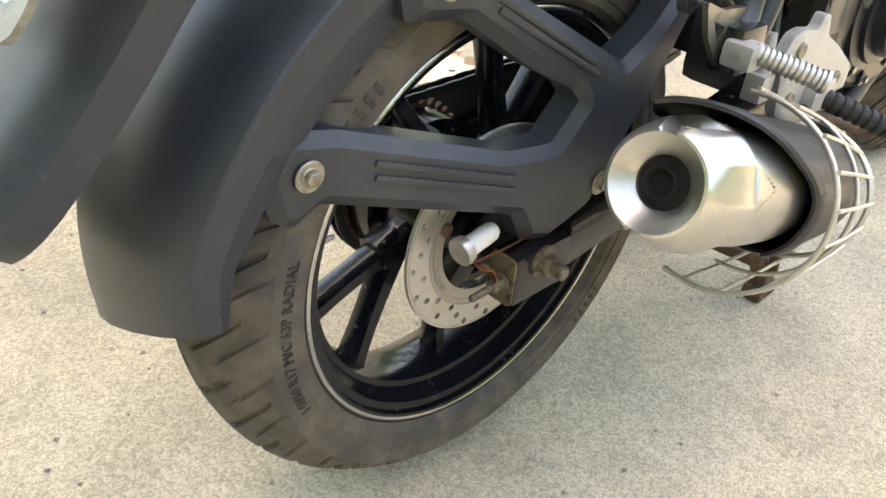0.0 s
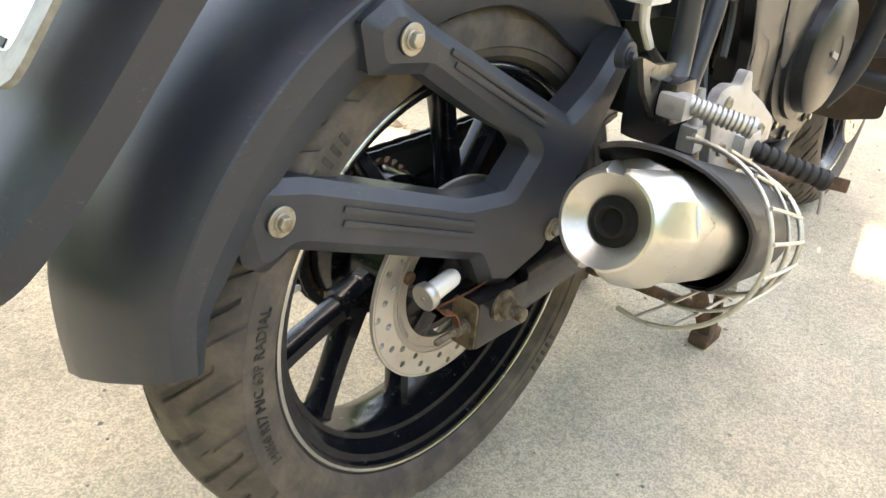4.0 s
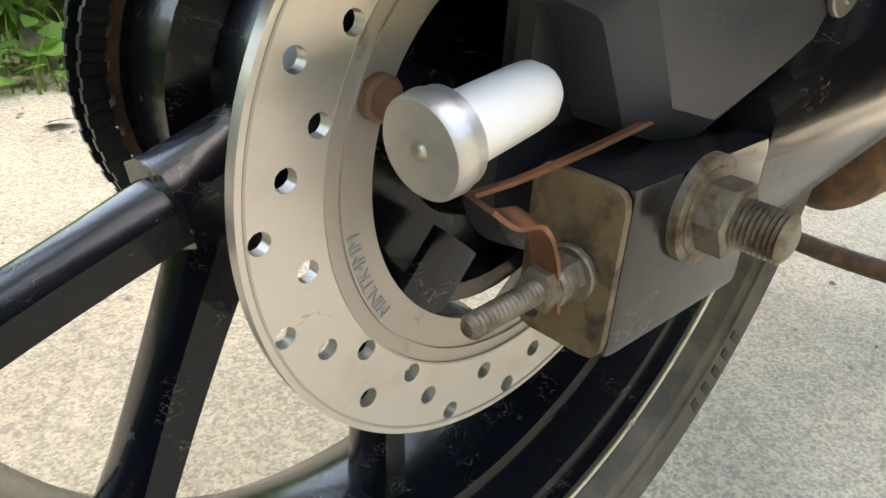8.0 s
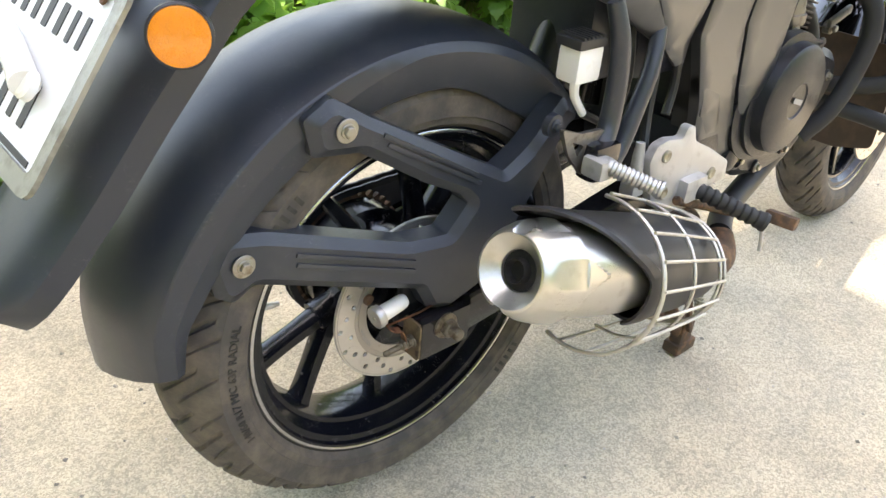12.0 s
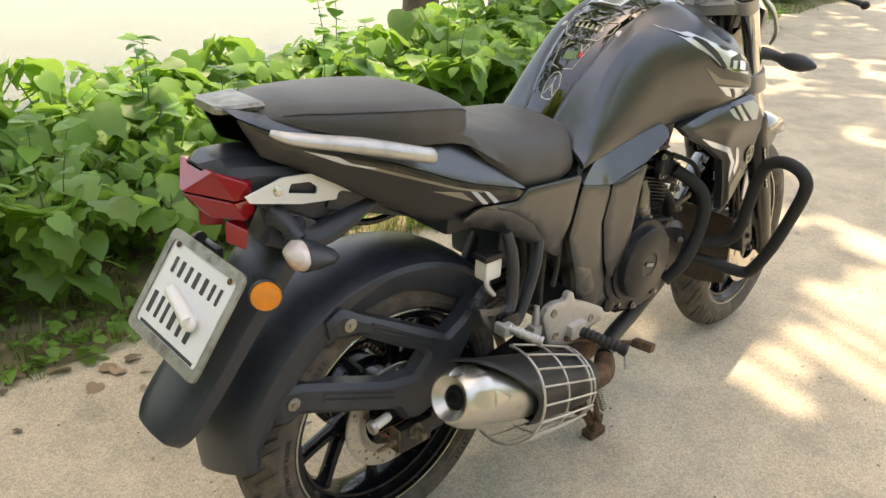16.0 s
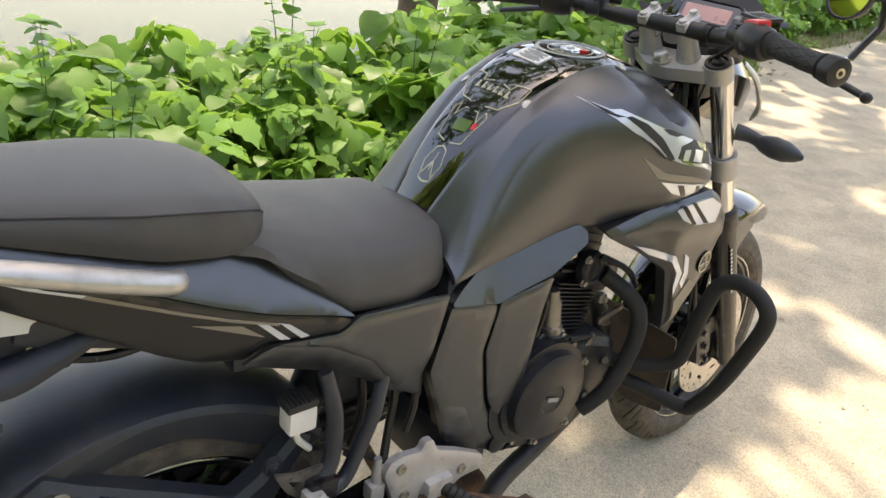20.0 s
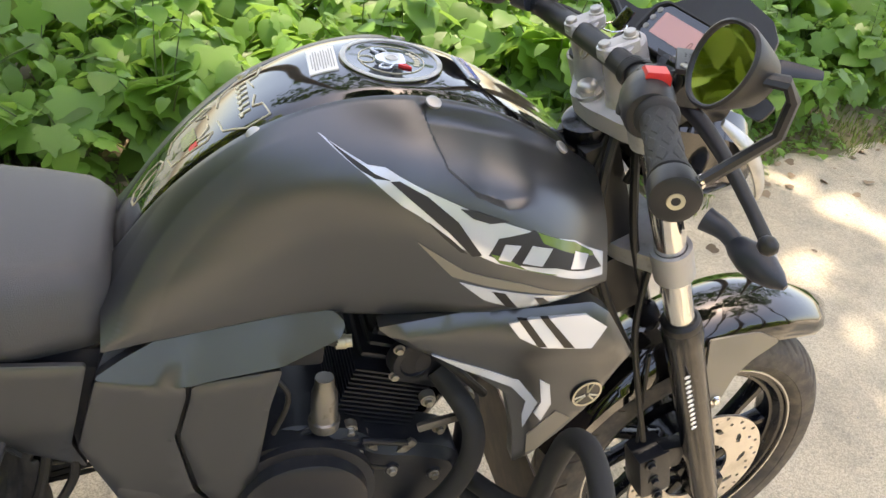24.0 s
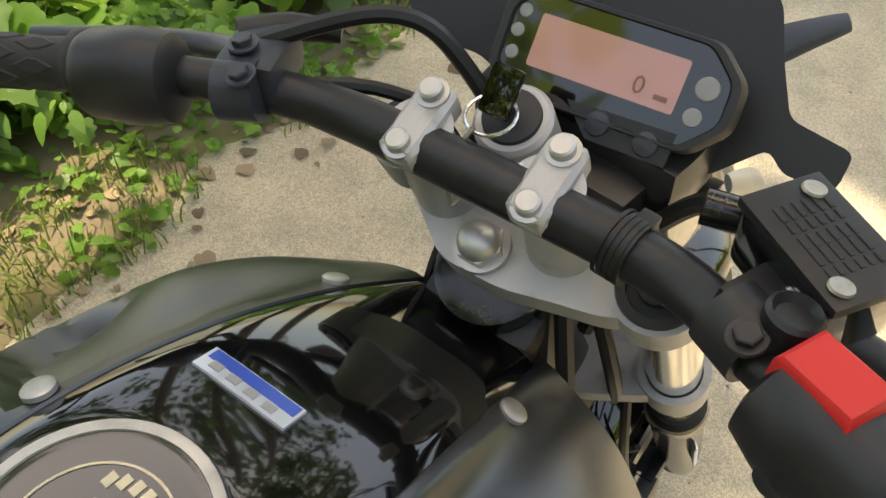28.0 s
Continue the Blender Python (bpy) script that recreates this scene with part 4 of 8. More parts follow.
P_TOP = ([-0.252, -0.244, -0.19, -0.12, -0.02, 0.05, 0.09, 0.115, 0.130, 0.138], [0.932, 0.940, 0.9425, 0.938, 0.929, 0.921, 0.913, 0.902, 0.886, 0.870])
P_HALF = ([-0.252, -0.244, -0.15, -0.03, 0.05, 0.09, 0.115, 0.130, 0.138], [0.044, 0.058, 0.097, 0.119, 0.119, 0.111, 0.094, 0.072, 0.045])
pillion = loft_seat(eased(-0.252, 0.138, 46), P_TOP, ([-0.252, -0.19, 0.0, 0.1, 0.138], [0.921, 0.903, 0.853, 0.840, 0.845]), P_HALF, 0.010, "pillion_seat", "black vinyl pillion seat with a stitched seam", edge_drop=0.006)
rider = loft_seat(eased(0.05, 0.415, 30),
                  ([0.05, 0.10, 0.2, 0.3, 0.38, 0.405, 0.415], [0.875, 0.868, 0.842, 0.828, 0.826, 0.815, 0.79]),
                  ([0.05, 0.11, 0.16, 0.225, 0.32, 0.40, 0.415], [0.85, 0.835, 0.785, 0.736, 0.722, 0.722, 0.735]),
                  ([0.05, 0.12, 0.22, 0.32, 0.39, 0.415], [0.10, 0.118, 0.142, 0.140, 0.118, 0.095]), 0.016, "rider_seat", "black vinyl rider seat with grained sides")
for s in (-1, 1):
    part("seam", tube([(x, s * (float(np.interp(x, *P_HALF)) + 0.0005), float(np.interp(x, *P_TOP)) - 0.0165) for x in np.linspace(-0.22, 0.128, 24)], 0.0015, n=6, k=1), "mark", pillion)

# ---- side panels (right and left) ----
def tail_crease(a):
    return float(np.interp(a, [-0.285, -0.206, -0.056, 0.05, 0.106, 0.20, 0.23], [0.929, 0.887, 0.836, 0.791, 0.771, 0.745, 0.735]))


def tail_depth(a, b):
    d = float(np.interp(a, [-0.3, -0.2, -0.1, 0.0, 0.12, 0.23], [0.056, 0.092, 0.114, 0.133, 0.147, 0.150]))
    c = tail_crease(a)
    return d - (0.80 * (b - c) if b > c else 0.14 * (c - b))


def frame_depth(a, b):
    return 0.150 - 0.025 * max(0, (0.5 - b) / 0.15) + 0.012 * max(0, (a - 0.5) / 0.15)


for side in (-1, 1):
    tail = part("tail_panel", panel([(-0.254, 0.869), (-0.285, 0.928), (-0.206, 0.886), (-0.056, 0.835), (0.05, 0.790), (0.106, 0.770), (0.200, 0.744), (0.224, 0.733), (0.207, 0.717), (0.107, 0.729), (0.083, 0.708), (0.029, 0.716), (-0.013, 0.735), (-0.192, 0.840)],
                                    tail_depth, side=side, round_d=0.004, round_w=0.006), "paint_dark", bike, "dark tail panel with silver stripes")
    part("tail_top_panel", panel([(-0.300, 0.944), (-0.19, 0.914), (0.0, 0.858), (0.095, 0.846), (0.16, 0.790), (0.228, 0.737), (0.200, 0.746), (0.106, 0.772), (0.05, 0.792), (-0.056, 0.837), (-0.206, 0.888), (-0.285, 0.930)],
                                 tail_depth, side=side, round_d=0.003, round_w=0.006), "paint", bike, "matt grey upper tail facet")
    part("side_cover", panel([(0.115, 0.728), (0.205, 0.717), (0.235, 0.736), (0.386, 0.728), (0.360, 0.60), (0.373, 0.545), (0.311, 0.588), (0.262, 0.657), (0.195, 0.700)],
                             lambda a, b: 0.149 - 0.02 * max(0, (0.64 - b) / 0.1) + 0.004 * (a - 0.1), side=side, round_d=0.003, round_w=0.005), "paint", bike, "matt grey side cover below the seat")
    part("side_cover_band", panel([(0.070, 0.712), (0.113, 0.727), (0.195, 0.700), (0.262, 0.657), (0.311, 0.588), (0.30, 0.592), (0.215, 0.645), (0.12, 0.682)],
                                  lambda a, b: 0.147 - 0.40 * max(0.0, float(np.interp(a, [0.07, 0.113, 0.195, 0.262, 0.311], [0.712, 0.727, 0.700, 0.657, 0.588])) - b), side=side, round_d=0.002, round_w=0.004), "paint", bike, "undercut lower band of the side cover")
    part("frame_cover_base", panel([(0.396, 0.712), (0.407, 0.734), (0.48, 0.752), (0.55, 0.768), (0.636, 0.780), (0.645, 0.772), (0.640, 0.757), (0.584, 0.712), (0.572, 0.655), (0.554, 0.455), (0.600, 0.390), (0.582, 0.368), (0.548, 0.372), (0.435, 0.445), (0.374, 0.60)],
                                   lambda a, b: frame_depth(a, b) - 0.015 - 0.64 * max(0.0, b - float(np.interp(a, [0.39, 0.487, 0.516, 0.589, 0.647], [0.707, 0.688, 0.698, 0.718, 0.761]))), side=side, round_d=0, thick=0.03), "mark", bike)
    part("frame_cover_top", panel([(0.394, 0.711), (0.420, 0.724), (0.455, 0.738), (0.50, 0.752), (0.55, 0.765), (0.644, 0.787), (0.656, 0.776), (0.650, 0.761), (0.589, 0.718), (0.516, 0.698), (0.487, 0.688), (0.393, 0.707)],
                                  lambda a, b: frame_depth(a, b) - 0.60 * max(0.0, b - float(np.interp(a, [0.39, 0.487, 0.516, 0.589, 0.647], [0.707, 0.688, 0.698, 0.718, 0.761]))), side=side, round_d=0, thick=0.012), "paint", bike, "light catching upper facet of the frame cover")
    part("frame_cover", panel([(0.393, 0.705), (0.485, 0.686), (0.485, 0.668), (0.471, 0.605), (0.492, 0.505), (0.520, 0.455), (0.556, 0.440), (0.606, 0.386), (0.585, 0.362), (0.545, 0.366), (0.43, 0.44), (0.368, 0.60)],
                              frame_depth, side=side, round_d=0.003, round_w=0.005, thick=0.014), "paint", bike, "matt grey frame cover with angular facets")
    inset = part("frame_inset", panel([(0.491, 0.686), (0.516, 0.695), (0.589, 0.715), (0.578, 0.655), (0.560, 0.450), (0.525, 0.462), (0.499, 0.508), (0.477, 0.605), (0.490, 0.668)],
                                      lambda a, b: frame_depth(a, b) + 0.002 + 0.05 * max(0, a - 0.50), side=side, round_d=0.004, round_w=0.006), "paint", bike)
    part("frame_badge_recess", panel([(0.400, 0.532), (0.448, 0.512), (0.488, 0.445), (0.455, 0.445), (0.415, 0.485)],
                                     lambda a, b: frame_depth(a, b) + 0.0016, side=side, round_d=0.002), "paint", bike)
    scoop = part("radiator_shroud", panel([(0.69, 0.772), (0.81, 0.806), (0.94, 0.815), (0.965, 0.80), (1.025, 0.722), (0.985, 0.625), (0.925, 0.548), (0.902, 0.536), (0.888, 0.60), (0.862, 0.672), (0.80, 0.712), (0.73, 0.745)],
                                          lambda a, b: 0.188 + 0.012 * max(0, 1 - abs(b - 0.762) / 0.05) - 0.10 * max(0, a - 0.96) - 0.03 * max(0, (0.86 - a) / 0.17), side=side, round_d=0.008, round_w=0.012, step=0.015, thick=0.02), "paint", bike, "matt grey angular radiator shroud with silver decals")

# ---- rear light, plate, mudguards ----
tail_rings = []
for x, w, zt, zb in ((-0.327, 0.022, 0.860, 0.854), (-0.302, 0.054, 0.868, 0.838), (-0.262, 0.066, 0.866, 0.795), (-0.235, 0.070, 0.862, 0.776), (-0.165, 0.074, 0.846, 0.754), (-0.09, 0.074, 0.822, 0.764)):
    tail_rings.append([(x, -w * 0.55, zt), (x, w * 0.55, zt), (x, w * 0.9, zt - 0.010), (x, w, zt - 0.022 if zt - zb > 0.05 else zb + 0.002), (x, w * 0.9, zb), (x, -w * 0.9, zb), (x, -w, zt - 0.022 if zt - zb > 0.05 else zb + 0.002), (x, -w * 0.9, zt - 0.010)])
part("tail_box", rings_mesh(tail_rings), "plastic", bike, "smooth black plastic wedge that holds the tail lamp", sharp=25)

# ---- rear wheel ----
AX = Vector((0.0, 0.0, 0.30))


def tyre_mesh(c, R, half, bead, grooves):
    n = grooves * 24
    prof = [(-half * 0.80, bead), (-half * 0.955, bead + 0.008), (-half * 0.975, bead + 0.016), (-half, bead + 0.017), (-half, bead + 0.041), (-half * 0.985, bead + 0.042)]
    k, first = 44, 6
    for i in range(k + 1):
        a = -1 + 2 * i / k
        prof.append((a * half * 0.975, R - (R - bead - 0.045) * abs(a) ** 2.3))
    prof += [(half, bead + 0.036), (half * 0.975, bead + 0.016), (half * 0.80, bead), (half * 0.5, bead + 0.03), (-half * 0.5, bead + 0.03)]
    rings, cut = [], []
    for i in range(n):
        a = 2 * math.pi * i / n
        row, low = [], []
        for j, (y, r) in enumerate(prof):
            deep = 0.0
            turn = a - 1.25 * min(1.0, abs(y) / half) ** 1.3 * 2 * math.pi / grooves
            if first <= j <= first + k:
                s = abs(y) / half
                ph = (a * grooves / (2 * math.pi) + (0.0 if y < 0 else 0.5)) % 1.0
                kind = int(a * grooves / (2 * math.pi) + (0.0 if y < 0 else 0.5)) % 3
                inner, outer = ((0.05, 0.66), (0.22, 0.93), (0.10, 0.80))[kind]
                worn = 0.75 + 0.25 * math.sin(7.3 * a + 19 * s) * math.sin(23.1 * a - 5 * s)
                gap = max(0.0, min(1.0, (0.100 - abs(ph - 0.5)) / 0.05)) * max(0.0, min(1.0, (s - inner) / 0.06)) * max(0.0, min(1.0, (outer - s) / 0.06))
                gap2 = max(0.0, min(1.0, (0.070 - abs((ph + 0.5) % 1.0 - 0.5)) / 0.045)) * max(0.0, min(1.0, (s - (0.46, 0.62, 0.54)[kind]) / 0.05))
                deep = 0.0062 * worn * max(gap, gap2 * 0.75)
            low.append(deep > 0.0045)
            row.append((c[0] + (r - deep) * math.cos(turn), c[1] + y, c[2] + (r - deep) * math.sin(turn)))
        rings.append(row)
        cut.append(low)
    bm = rings_mesh(rings, caps=False, loop=True)
    bm.faces.ensure_lookup_table()
    m = len(prof)
    for f in bm.faces:
        i, j = divmod(f.index, m)
        # deep groove faces take the darker colour that paints in their shade
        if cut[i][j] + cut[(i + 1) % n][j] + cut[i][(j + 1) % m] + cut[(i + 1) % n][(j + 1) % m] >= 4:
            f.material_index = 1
        elif j < first + 2 or j > first + k - 3:
            f.material_index = 2
    return bm


def straight_spoke(c, p, q, w0, w1, depth, turn, flare=True):
    """Straight tapered spoke with chamfered sides between two places of the wheel's plane, turned about the hub."""
    p, q = Vector((p[0], 0, p[1])), Vector((q[0], 0, q[1]))
    d = (q - p).normalized()
    side = Vector((-d.z, 0, d.x))
    Y = Vector((0, 1, 0))
    rot = Matrix.Rotation(-turn, 3, "Y")
    rings = []
    for t in np.linspace(0, 1, 9):
        w = w0 + (w1 - w0) * t + (0.010 * max(0.0, (t - 0.80) / 0.2) ** 2 if flare else 0)
        dd = depth * (1.0 - 0.2 * math.sin(math.pi * t))
        o = p + (q - p) * t
        rings.append([Vector(c) + rot @ (o + side * (w * x) + Y * (dd * y)) for x, y in ((-1, -0.45), (-0.62, -1), (0.62, -1), (1, -0.45), (1, 0.45), (0.62, 1), (-0.62, 1), (-1, 0.45))])
    return rings_mesh(rings)


def spoke(c, a_hub, a_rim, r0, r1, w, depth, y0=0.0):
    """Short radial tab."""
    rings = []
    for t in np.linspace(0, 1, 5):
        a = a_hub + (a_rim - a_hub) * t
        r = r0 + (r1 - r0) * t
        p = Vector((c[0] + r * math.cos(a), c[1] + y0, c[2] + r * math.sin(a)))
        tang = Vector((-math.sin(a), 0, math.cos(a)))
        Y = Vector((0, 1, 0))
        rings.append([p + tang * (w * x) + Y * (depth * y) for x, y in ((-1, -0.55), (-0.55, -1), (0.55, -1), (1, -0.55), (1, 0.55), (0.55, 1), (-0.55, 1), (-1, 0.55))])
    return rings_mesh(rings)



def wheel(name, c, R, half, bead, rim_half, grooves, label, spoke_angles, m=None, lead=0):
    w = new(name)
    w.empty_display_size = 0.05
    w.parent = bike
    w["label"] = label
    c = Vector(c)
    def put(n, bm, mat, lab="", sharp=38):
        if m is not None:
            bm.transform(m)
        return part(n, bm, mat, w, lab, sharp)
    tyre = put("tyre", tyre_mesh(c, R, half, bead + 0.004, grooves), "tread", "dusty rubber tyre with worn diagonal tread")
    tyre.data.materials.append(M["groove_shade"])
    tyre.data.materials.append(M["sidewall"])
    b = bead
    prof = [(-rim_half, b - 0.002), (-rim_half, b + 0.011), (-rim_half + 0.004, b + 0.013), (-rim_half + 0.008, b + 0.004), (-rim_half + 0.012, b - 0.004), (-rim_half * 0.45, b - 0.016), (rim_half * 0.45, b - 0.016),
            (rim_half - 0.012, b - 0.004), (rim_half - 0.004, b + 0.013), (rim_half, b + 0.011), (rim_half, b - 0.002), (rim_half - 0.010, b - 0.010), (rim_half * 0.55, b - 0.024), (rim_half * 0.3, b - 0.030), (-rim_half * 0.3, b - 0.030), (-rim_half * 0.52, b - 0.0265), (-rim_half * 0.55, b - 0.0210), (-rim_half * 0.86, b - 0.0130), (-rim_half * 0.89, b - 0.0060), (-rim_half * 0.985, b - 0.004)]
    put("rim", ringed(prof, c, (0, 1, 0), 128), "rim", "glossy black cast rim with dirt in its corners", 30)
    put("rim_stripe", ringed([(-rim_half - 0.0002, b - 0.0012), (-rim_half - 0.0014, b + 0.0004), (-rim_half - 0.0014, b + 0.0016), (-rim_half - 0.0002, b + 0.0032), (-rim_half + 0.0004, b + 0.0032), (-rim_half + 0.0004, b - 0.0012)], c, (0, 1, 0), 128), "rim_edge", "thin bright machined rim edge")
    for turn in spoke_angles:
        put("spoke_root", straight_spoke(c, (-0.040, -0.006), (-0.102, -0.018), 0.026, 0.013, 0.019, turn, False), "rim")
        put("spoke", straight_spoke(c, (-0.078, -0.012), (-0.196, -0.0565), 0.0098, 0.0086, 0.016, turn), "rim")
        put("spoke", straight_spoke(c, (-0.076, -0.012), (-0.1315, -0.152), 0.0125, 0.0088, 0.016, turn), "rim")
    put("valve_stem", joined(turned([(0, 0.0085), (0.006, 0.0070), (0.014, 0.0052), (0.018, 0.0050)], c + Vector((-0.190, 0.0, 0.0245)), (0.99, 0, -0.12), 14)), "cable", "black rubber valve stem")
    put("valve_cap", turned([(0.017, 0.0036), (0.026, 0.0036), (0.027, 0.0042), (0.034, 0.0042), (0.035, 0.0030), (0.041, 0.0030)], c + Vector((-0.190, 0.0, 0.0245)), (0.99, 0, -0.12), 14), "alu", "metal valve end")
    put("hub", turned([(-0.050, 0.020), (-0.050, 0.030), (-0.036, 0.034), (-0.034, 0.056), (-0.044, 0.058), (-0.046, 0.064), (-0.040, 0.067), (-0.02, 0.069), (0.02, 0.069), (0.03, 0.066), (0.036, 0.080), (0.060, 0.080), (0.066, 0.060)], c, (0, 1, 0), 48), "rim")
    return w, put, tyre


pairs = [radians(72 * k) for k in range(5)]
rear_wheel, put_r, rear_tyre = wheel("rear_wheel", AX, 0.300, 0.070, 0.2159, 0.058, 34, "black ten-spoke rear wheel", pairs)
# raised size marking on the side wall
TYRE_SIDE = Matrix(((1, 0, 0, 0), (0, 0, 1, -0.0700), (0, -1, 0, 0.30), (0, 0, 0, 1)))
def side_text(text, angle, size=0.0135, rad=0.2462):
    mm = Matrix(((1, 0, 0, AX.x), (0, 0, -1, -0.0700), (0, 1, 0, AX.z), (0, 0, 0, 1)))
    return part("size_marking", lettering(text, size, mm, 0.0014, (rad, radians(angle))), "rubber", rear_tyre)
side_text("140/60 R17 M/C 63P RADIAL", 183.3)
for a in (-48, 131):
    for j in range(5):
        aa = radians(a + j * 2.6)
        part("side_bar", box((0.2485 * math.cos(aa), -0.0700, 0.30 + 0.2485 * math.sin(aa)), (0.013, 0.0016, 0.0050), 0.0006, Euler((0, -aa, 0)).to_matrix().to_4x4()), "rubber", rear_tyre)

# brake disc with its five repeats of eight drilled holes
HOLE_R = [0.0866, 0.0992, 0.0868, 0.0950, 0.1034, 0.0904, 0.1036, 0.0950]
holes = []
for i in range(40):
    a = radians(-139.6 + 9.0 * i)
    r = HOLE_R[i % 8]
    holes.append(circle2((r * math.cos(a), r * math.sin(a)), 0.0036, 12))
ring_out, ring_in = circle2((0, 0), 0.110, 120), circle2((0, 0), 0.0825, 96)
ydisc = -0.0574
disc = part("brake_disc", sheet(ring_out, lambda a, b: (a, ydisc, 0.30 + b), lambda a, b: (a, ydisc + 0.0042, 0.30 + b), [ring_in] + holes), "disc", rear_wheel, "drilled steel brake disc", sharp=30)
part("disc_carrier", sheet(circle2((0, 0), 0.0825, 96), lambda a, b: (a, ydisc + 0.0007, 0.30 + b), lambda a, b: (a, ydisc + 0.004, 0.30 + b), [circle2((0, 0), 0.0655, 72)]), "disc_in", disc, "dull stained steel inner ring")
part("disc_marking", lettering("MIN.TK4MM", 0.0065, Matrix(((1, 0, 0, 0), (0, 0, -1, ydisc + 0.0004), (0, 1, 0, 0.30), (0, 0, 0, 1))), 0.0002, (0.0735, radians(-155))), "mark_grey", disc)
for r in (0.0825, 0.0770, 0.1075):
    part("disc_groove", ringed([(0.0574 + 0.0004, r - 0.0004), (0.0574 + 0.0004, r + 0.0004), (0.0574 - 0.001, r + 0.0004), (0.0574 - 0.001, r - 0.0004)], AX, (0, -1, 0), 96), "disc_in", disc)
for k in range(5):
    a = radians(159 + 72 * k)
    part("disc_tab", spoke((0, ydisc + 0.004, 0.30), a, a, 0.040, 0.068, 0.012, 0.003), "rim", rear_wheel)
    if k != 1:
        part("disc_bolt", turned([(0, 0.0068), (0.003, 0.0068), (0.004, 0.0055), (0.0025, 0.0035)], (0.070 * math.cos(a), ydisc, 0.30 + 0.070 * math.sin(a)), (0, -1, 0), 14), "rust", rear_wheel)
# sprocket and chain on the far side
teeth = []
for i in range(40 * 4):
    a = 2 * math.pi * i / 160
    r = 0.088 if i % 4 in (0, 1) else 0.081
    teeth.append((r * math.cos(a), r * math.sin(a)))
part("sprocket", sheet(teeth, lambda a, b: (a, 0.075, 0.30 + b), lambda a, b: (a, 0.081, 0.30 + b), [circle2((0, 0), 0.05, 30)]), "rust", rear_wheel, "oily toothed drive sprocket")
part("sprocket_carrier", turned([(0.03, 0.045), (0.04, 0.078), (0.070, 0.080), (0.074, 0.060)], AX, (0, 1, 0), 40), "rim", rear_wheel)
links = []
path = []
for i in range(60):
    a = radians(95 + 175 * i / 59)
    path.append((0.089 * math.cos(a), 0.30 + 0.089 * math.sin(a)))
path = [(0.52, 0.405)] + [(0.52 - 0.525 * t / 38, 0.405 - 0.016 * t / 38) for t in range(1, 38)] + path + [(0.52 * t / 38, 0.211 + 0.13 * t / 38) for t in range(1, 39)]
for i in range(0, len(path) - 1):
    (x0, z0), (x1, z1) = path[i], path[i + 1]
    l = math.hypot(x1 - x0, z1 - z0)
    rot = Euler((0, -math.atan2(z1 - z0, x1 - x0), 0)).to_matrix().to_4x4()
    for yy in (0.072, 0.084):
        links.append(box(((x0 + x1) / 2, yy, (z0 + z1) / 2), (l * 1.15, 0.0025, 0.010 if i % 2 else 0.0085), 0, rot))
part("drive_chain", joined(*links), "engine", bike, "oily black drive chain", smooth=False)

part("chain_guard", plate(rounded([(-0.07, 0.335), (-0.02, 0.370), (0.10, 0.378), (0.32, 0.400), (0.32, 0.26), (0.12, 0.255), (0.02, 0.29)], 0.01), 0.096, 0.100), "plastic", bike, "black plastic chain guard")
part("exhaust_chamber", turned([(0, 0.010), (0.004, 0.022), (0.015, 0.030), (0.03, 0.032), (0.30, 0.032), (0.32, 0.026), (0.33, 0.012)], (0.270, -0.060, 0.232), (1, -0.06, 0.02), 28), "rust", bike, "rust-browned exhaust chamber below the swingarm")

# ---- swingarm with chain adjuster ----
arm_dir = Vector((0.5, 0.0, 0.075))
for s in (-1, 1):
    beam = bmesh.new()
    rings = []
    for t, hw, hh in ((0.0, 0.020, 0.026), (0.12, 0.020, 0.028), (0.5, 0.020, 0.036), (1.0, 0.022, 0.042)):
        c = Vector((0.040, s * 0.102, 0.298)) + arm_dir * t
        rings.append([c + Vector((0, a * hw, b * hh)) for a, b in ((-1, -0.8), (-0.8, -1), (0.8, -1), (1, -0.8), (1, 0.8), (0.8, 1), (-0.8, 1), (-1, 0.8))])
    part("swingarm", rings_mesh(rings), "steel_black", bike, "black enamelled box-section swingarm")
    part("adjuster_block", box((0.003, s * 0.1070, 0.2875), (0.076, 0.031, 0.052), 0.004), "steel_black", bike, "black steel axle end block with scratches")
    ep = part("end_plate", sheet(rounded([(-0.0150, -0.0255), (0.0150, -0.0255), (0.0150, 0.0255), (-0.0150, 0.0255)], 0.006), lambda a, b, s=s: (-0.0380, s * 0.1070 + a, 0.2875 + b), lambda a, b, s=s: (-0.0352, s * 0.1070 + a, 0.2875 + b)), "endplate", bike, "worn plated steel end plate")
    part("adjuster_bolt", joined(thread((-0.038, s * 0.109, 0.2855), (-1, 0, -0.06), 0.0036, 0.040), hex_head((-0.038, s * 0.109, 0.2855), (-1, 0, -0.06), 0.0068, 0.008, 1.25), hex_head((-0.0475, s * 0.109, 0.285), (-1, 0, -0.06), 0.0066, 0.006, 1.02)), "steel_worn", ep, "rusty threaded adjuster bolt with lock nuts")
    nut = part("axle_nut", joined(turned([(0, 0.0165), (0.003, 0.0165), (0.0035, 0.0155)], (0.0, s * 0.1225, 0.300), (0, s, 0), 28), hex_head((0.0, s * 0.125, 0.300), (0, s, 0), 0.0115, 0.011, 1.18)), "steel_worn", bike, "corroded zinc axle nut and washer")
    part("axle_thread", thread((0.0, s * 0.135, 0.300), (0, s, 0), 0.0075, 0.015), "steel_worn", nut)
part("plate_hole", turned([(0, 0.0028), (0.0004, 0.0028)], (-0.0381, -0.097, 0.268), (-1, 0, 0), 12), "mark", ep)
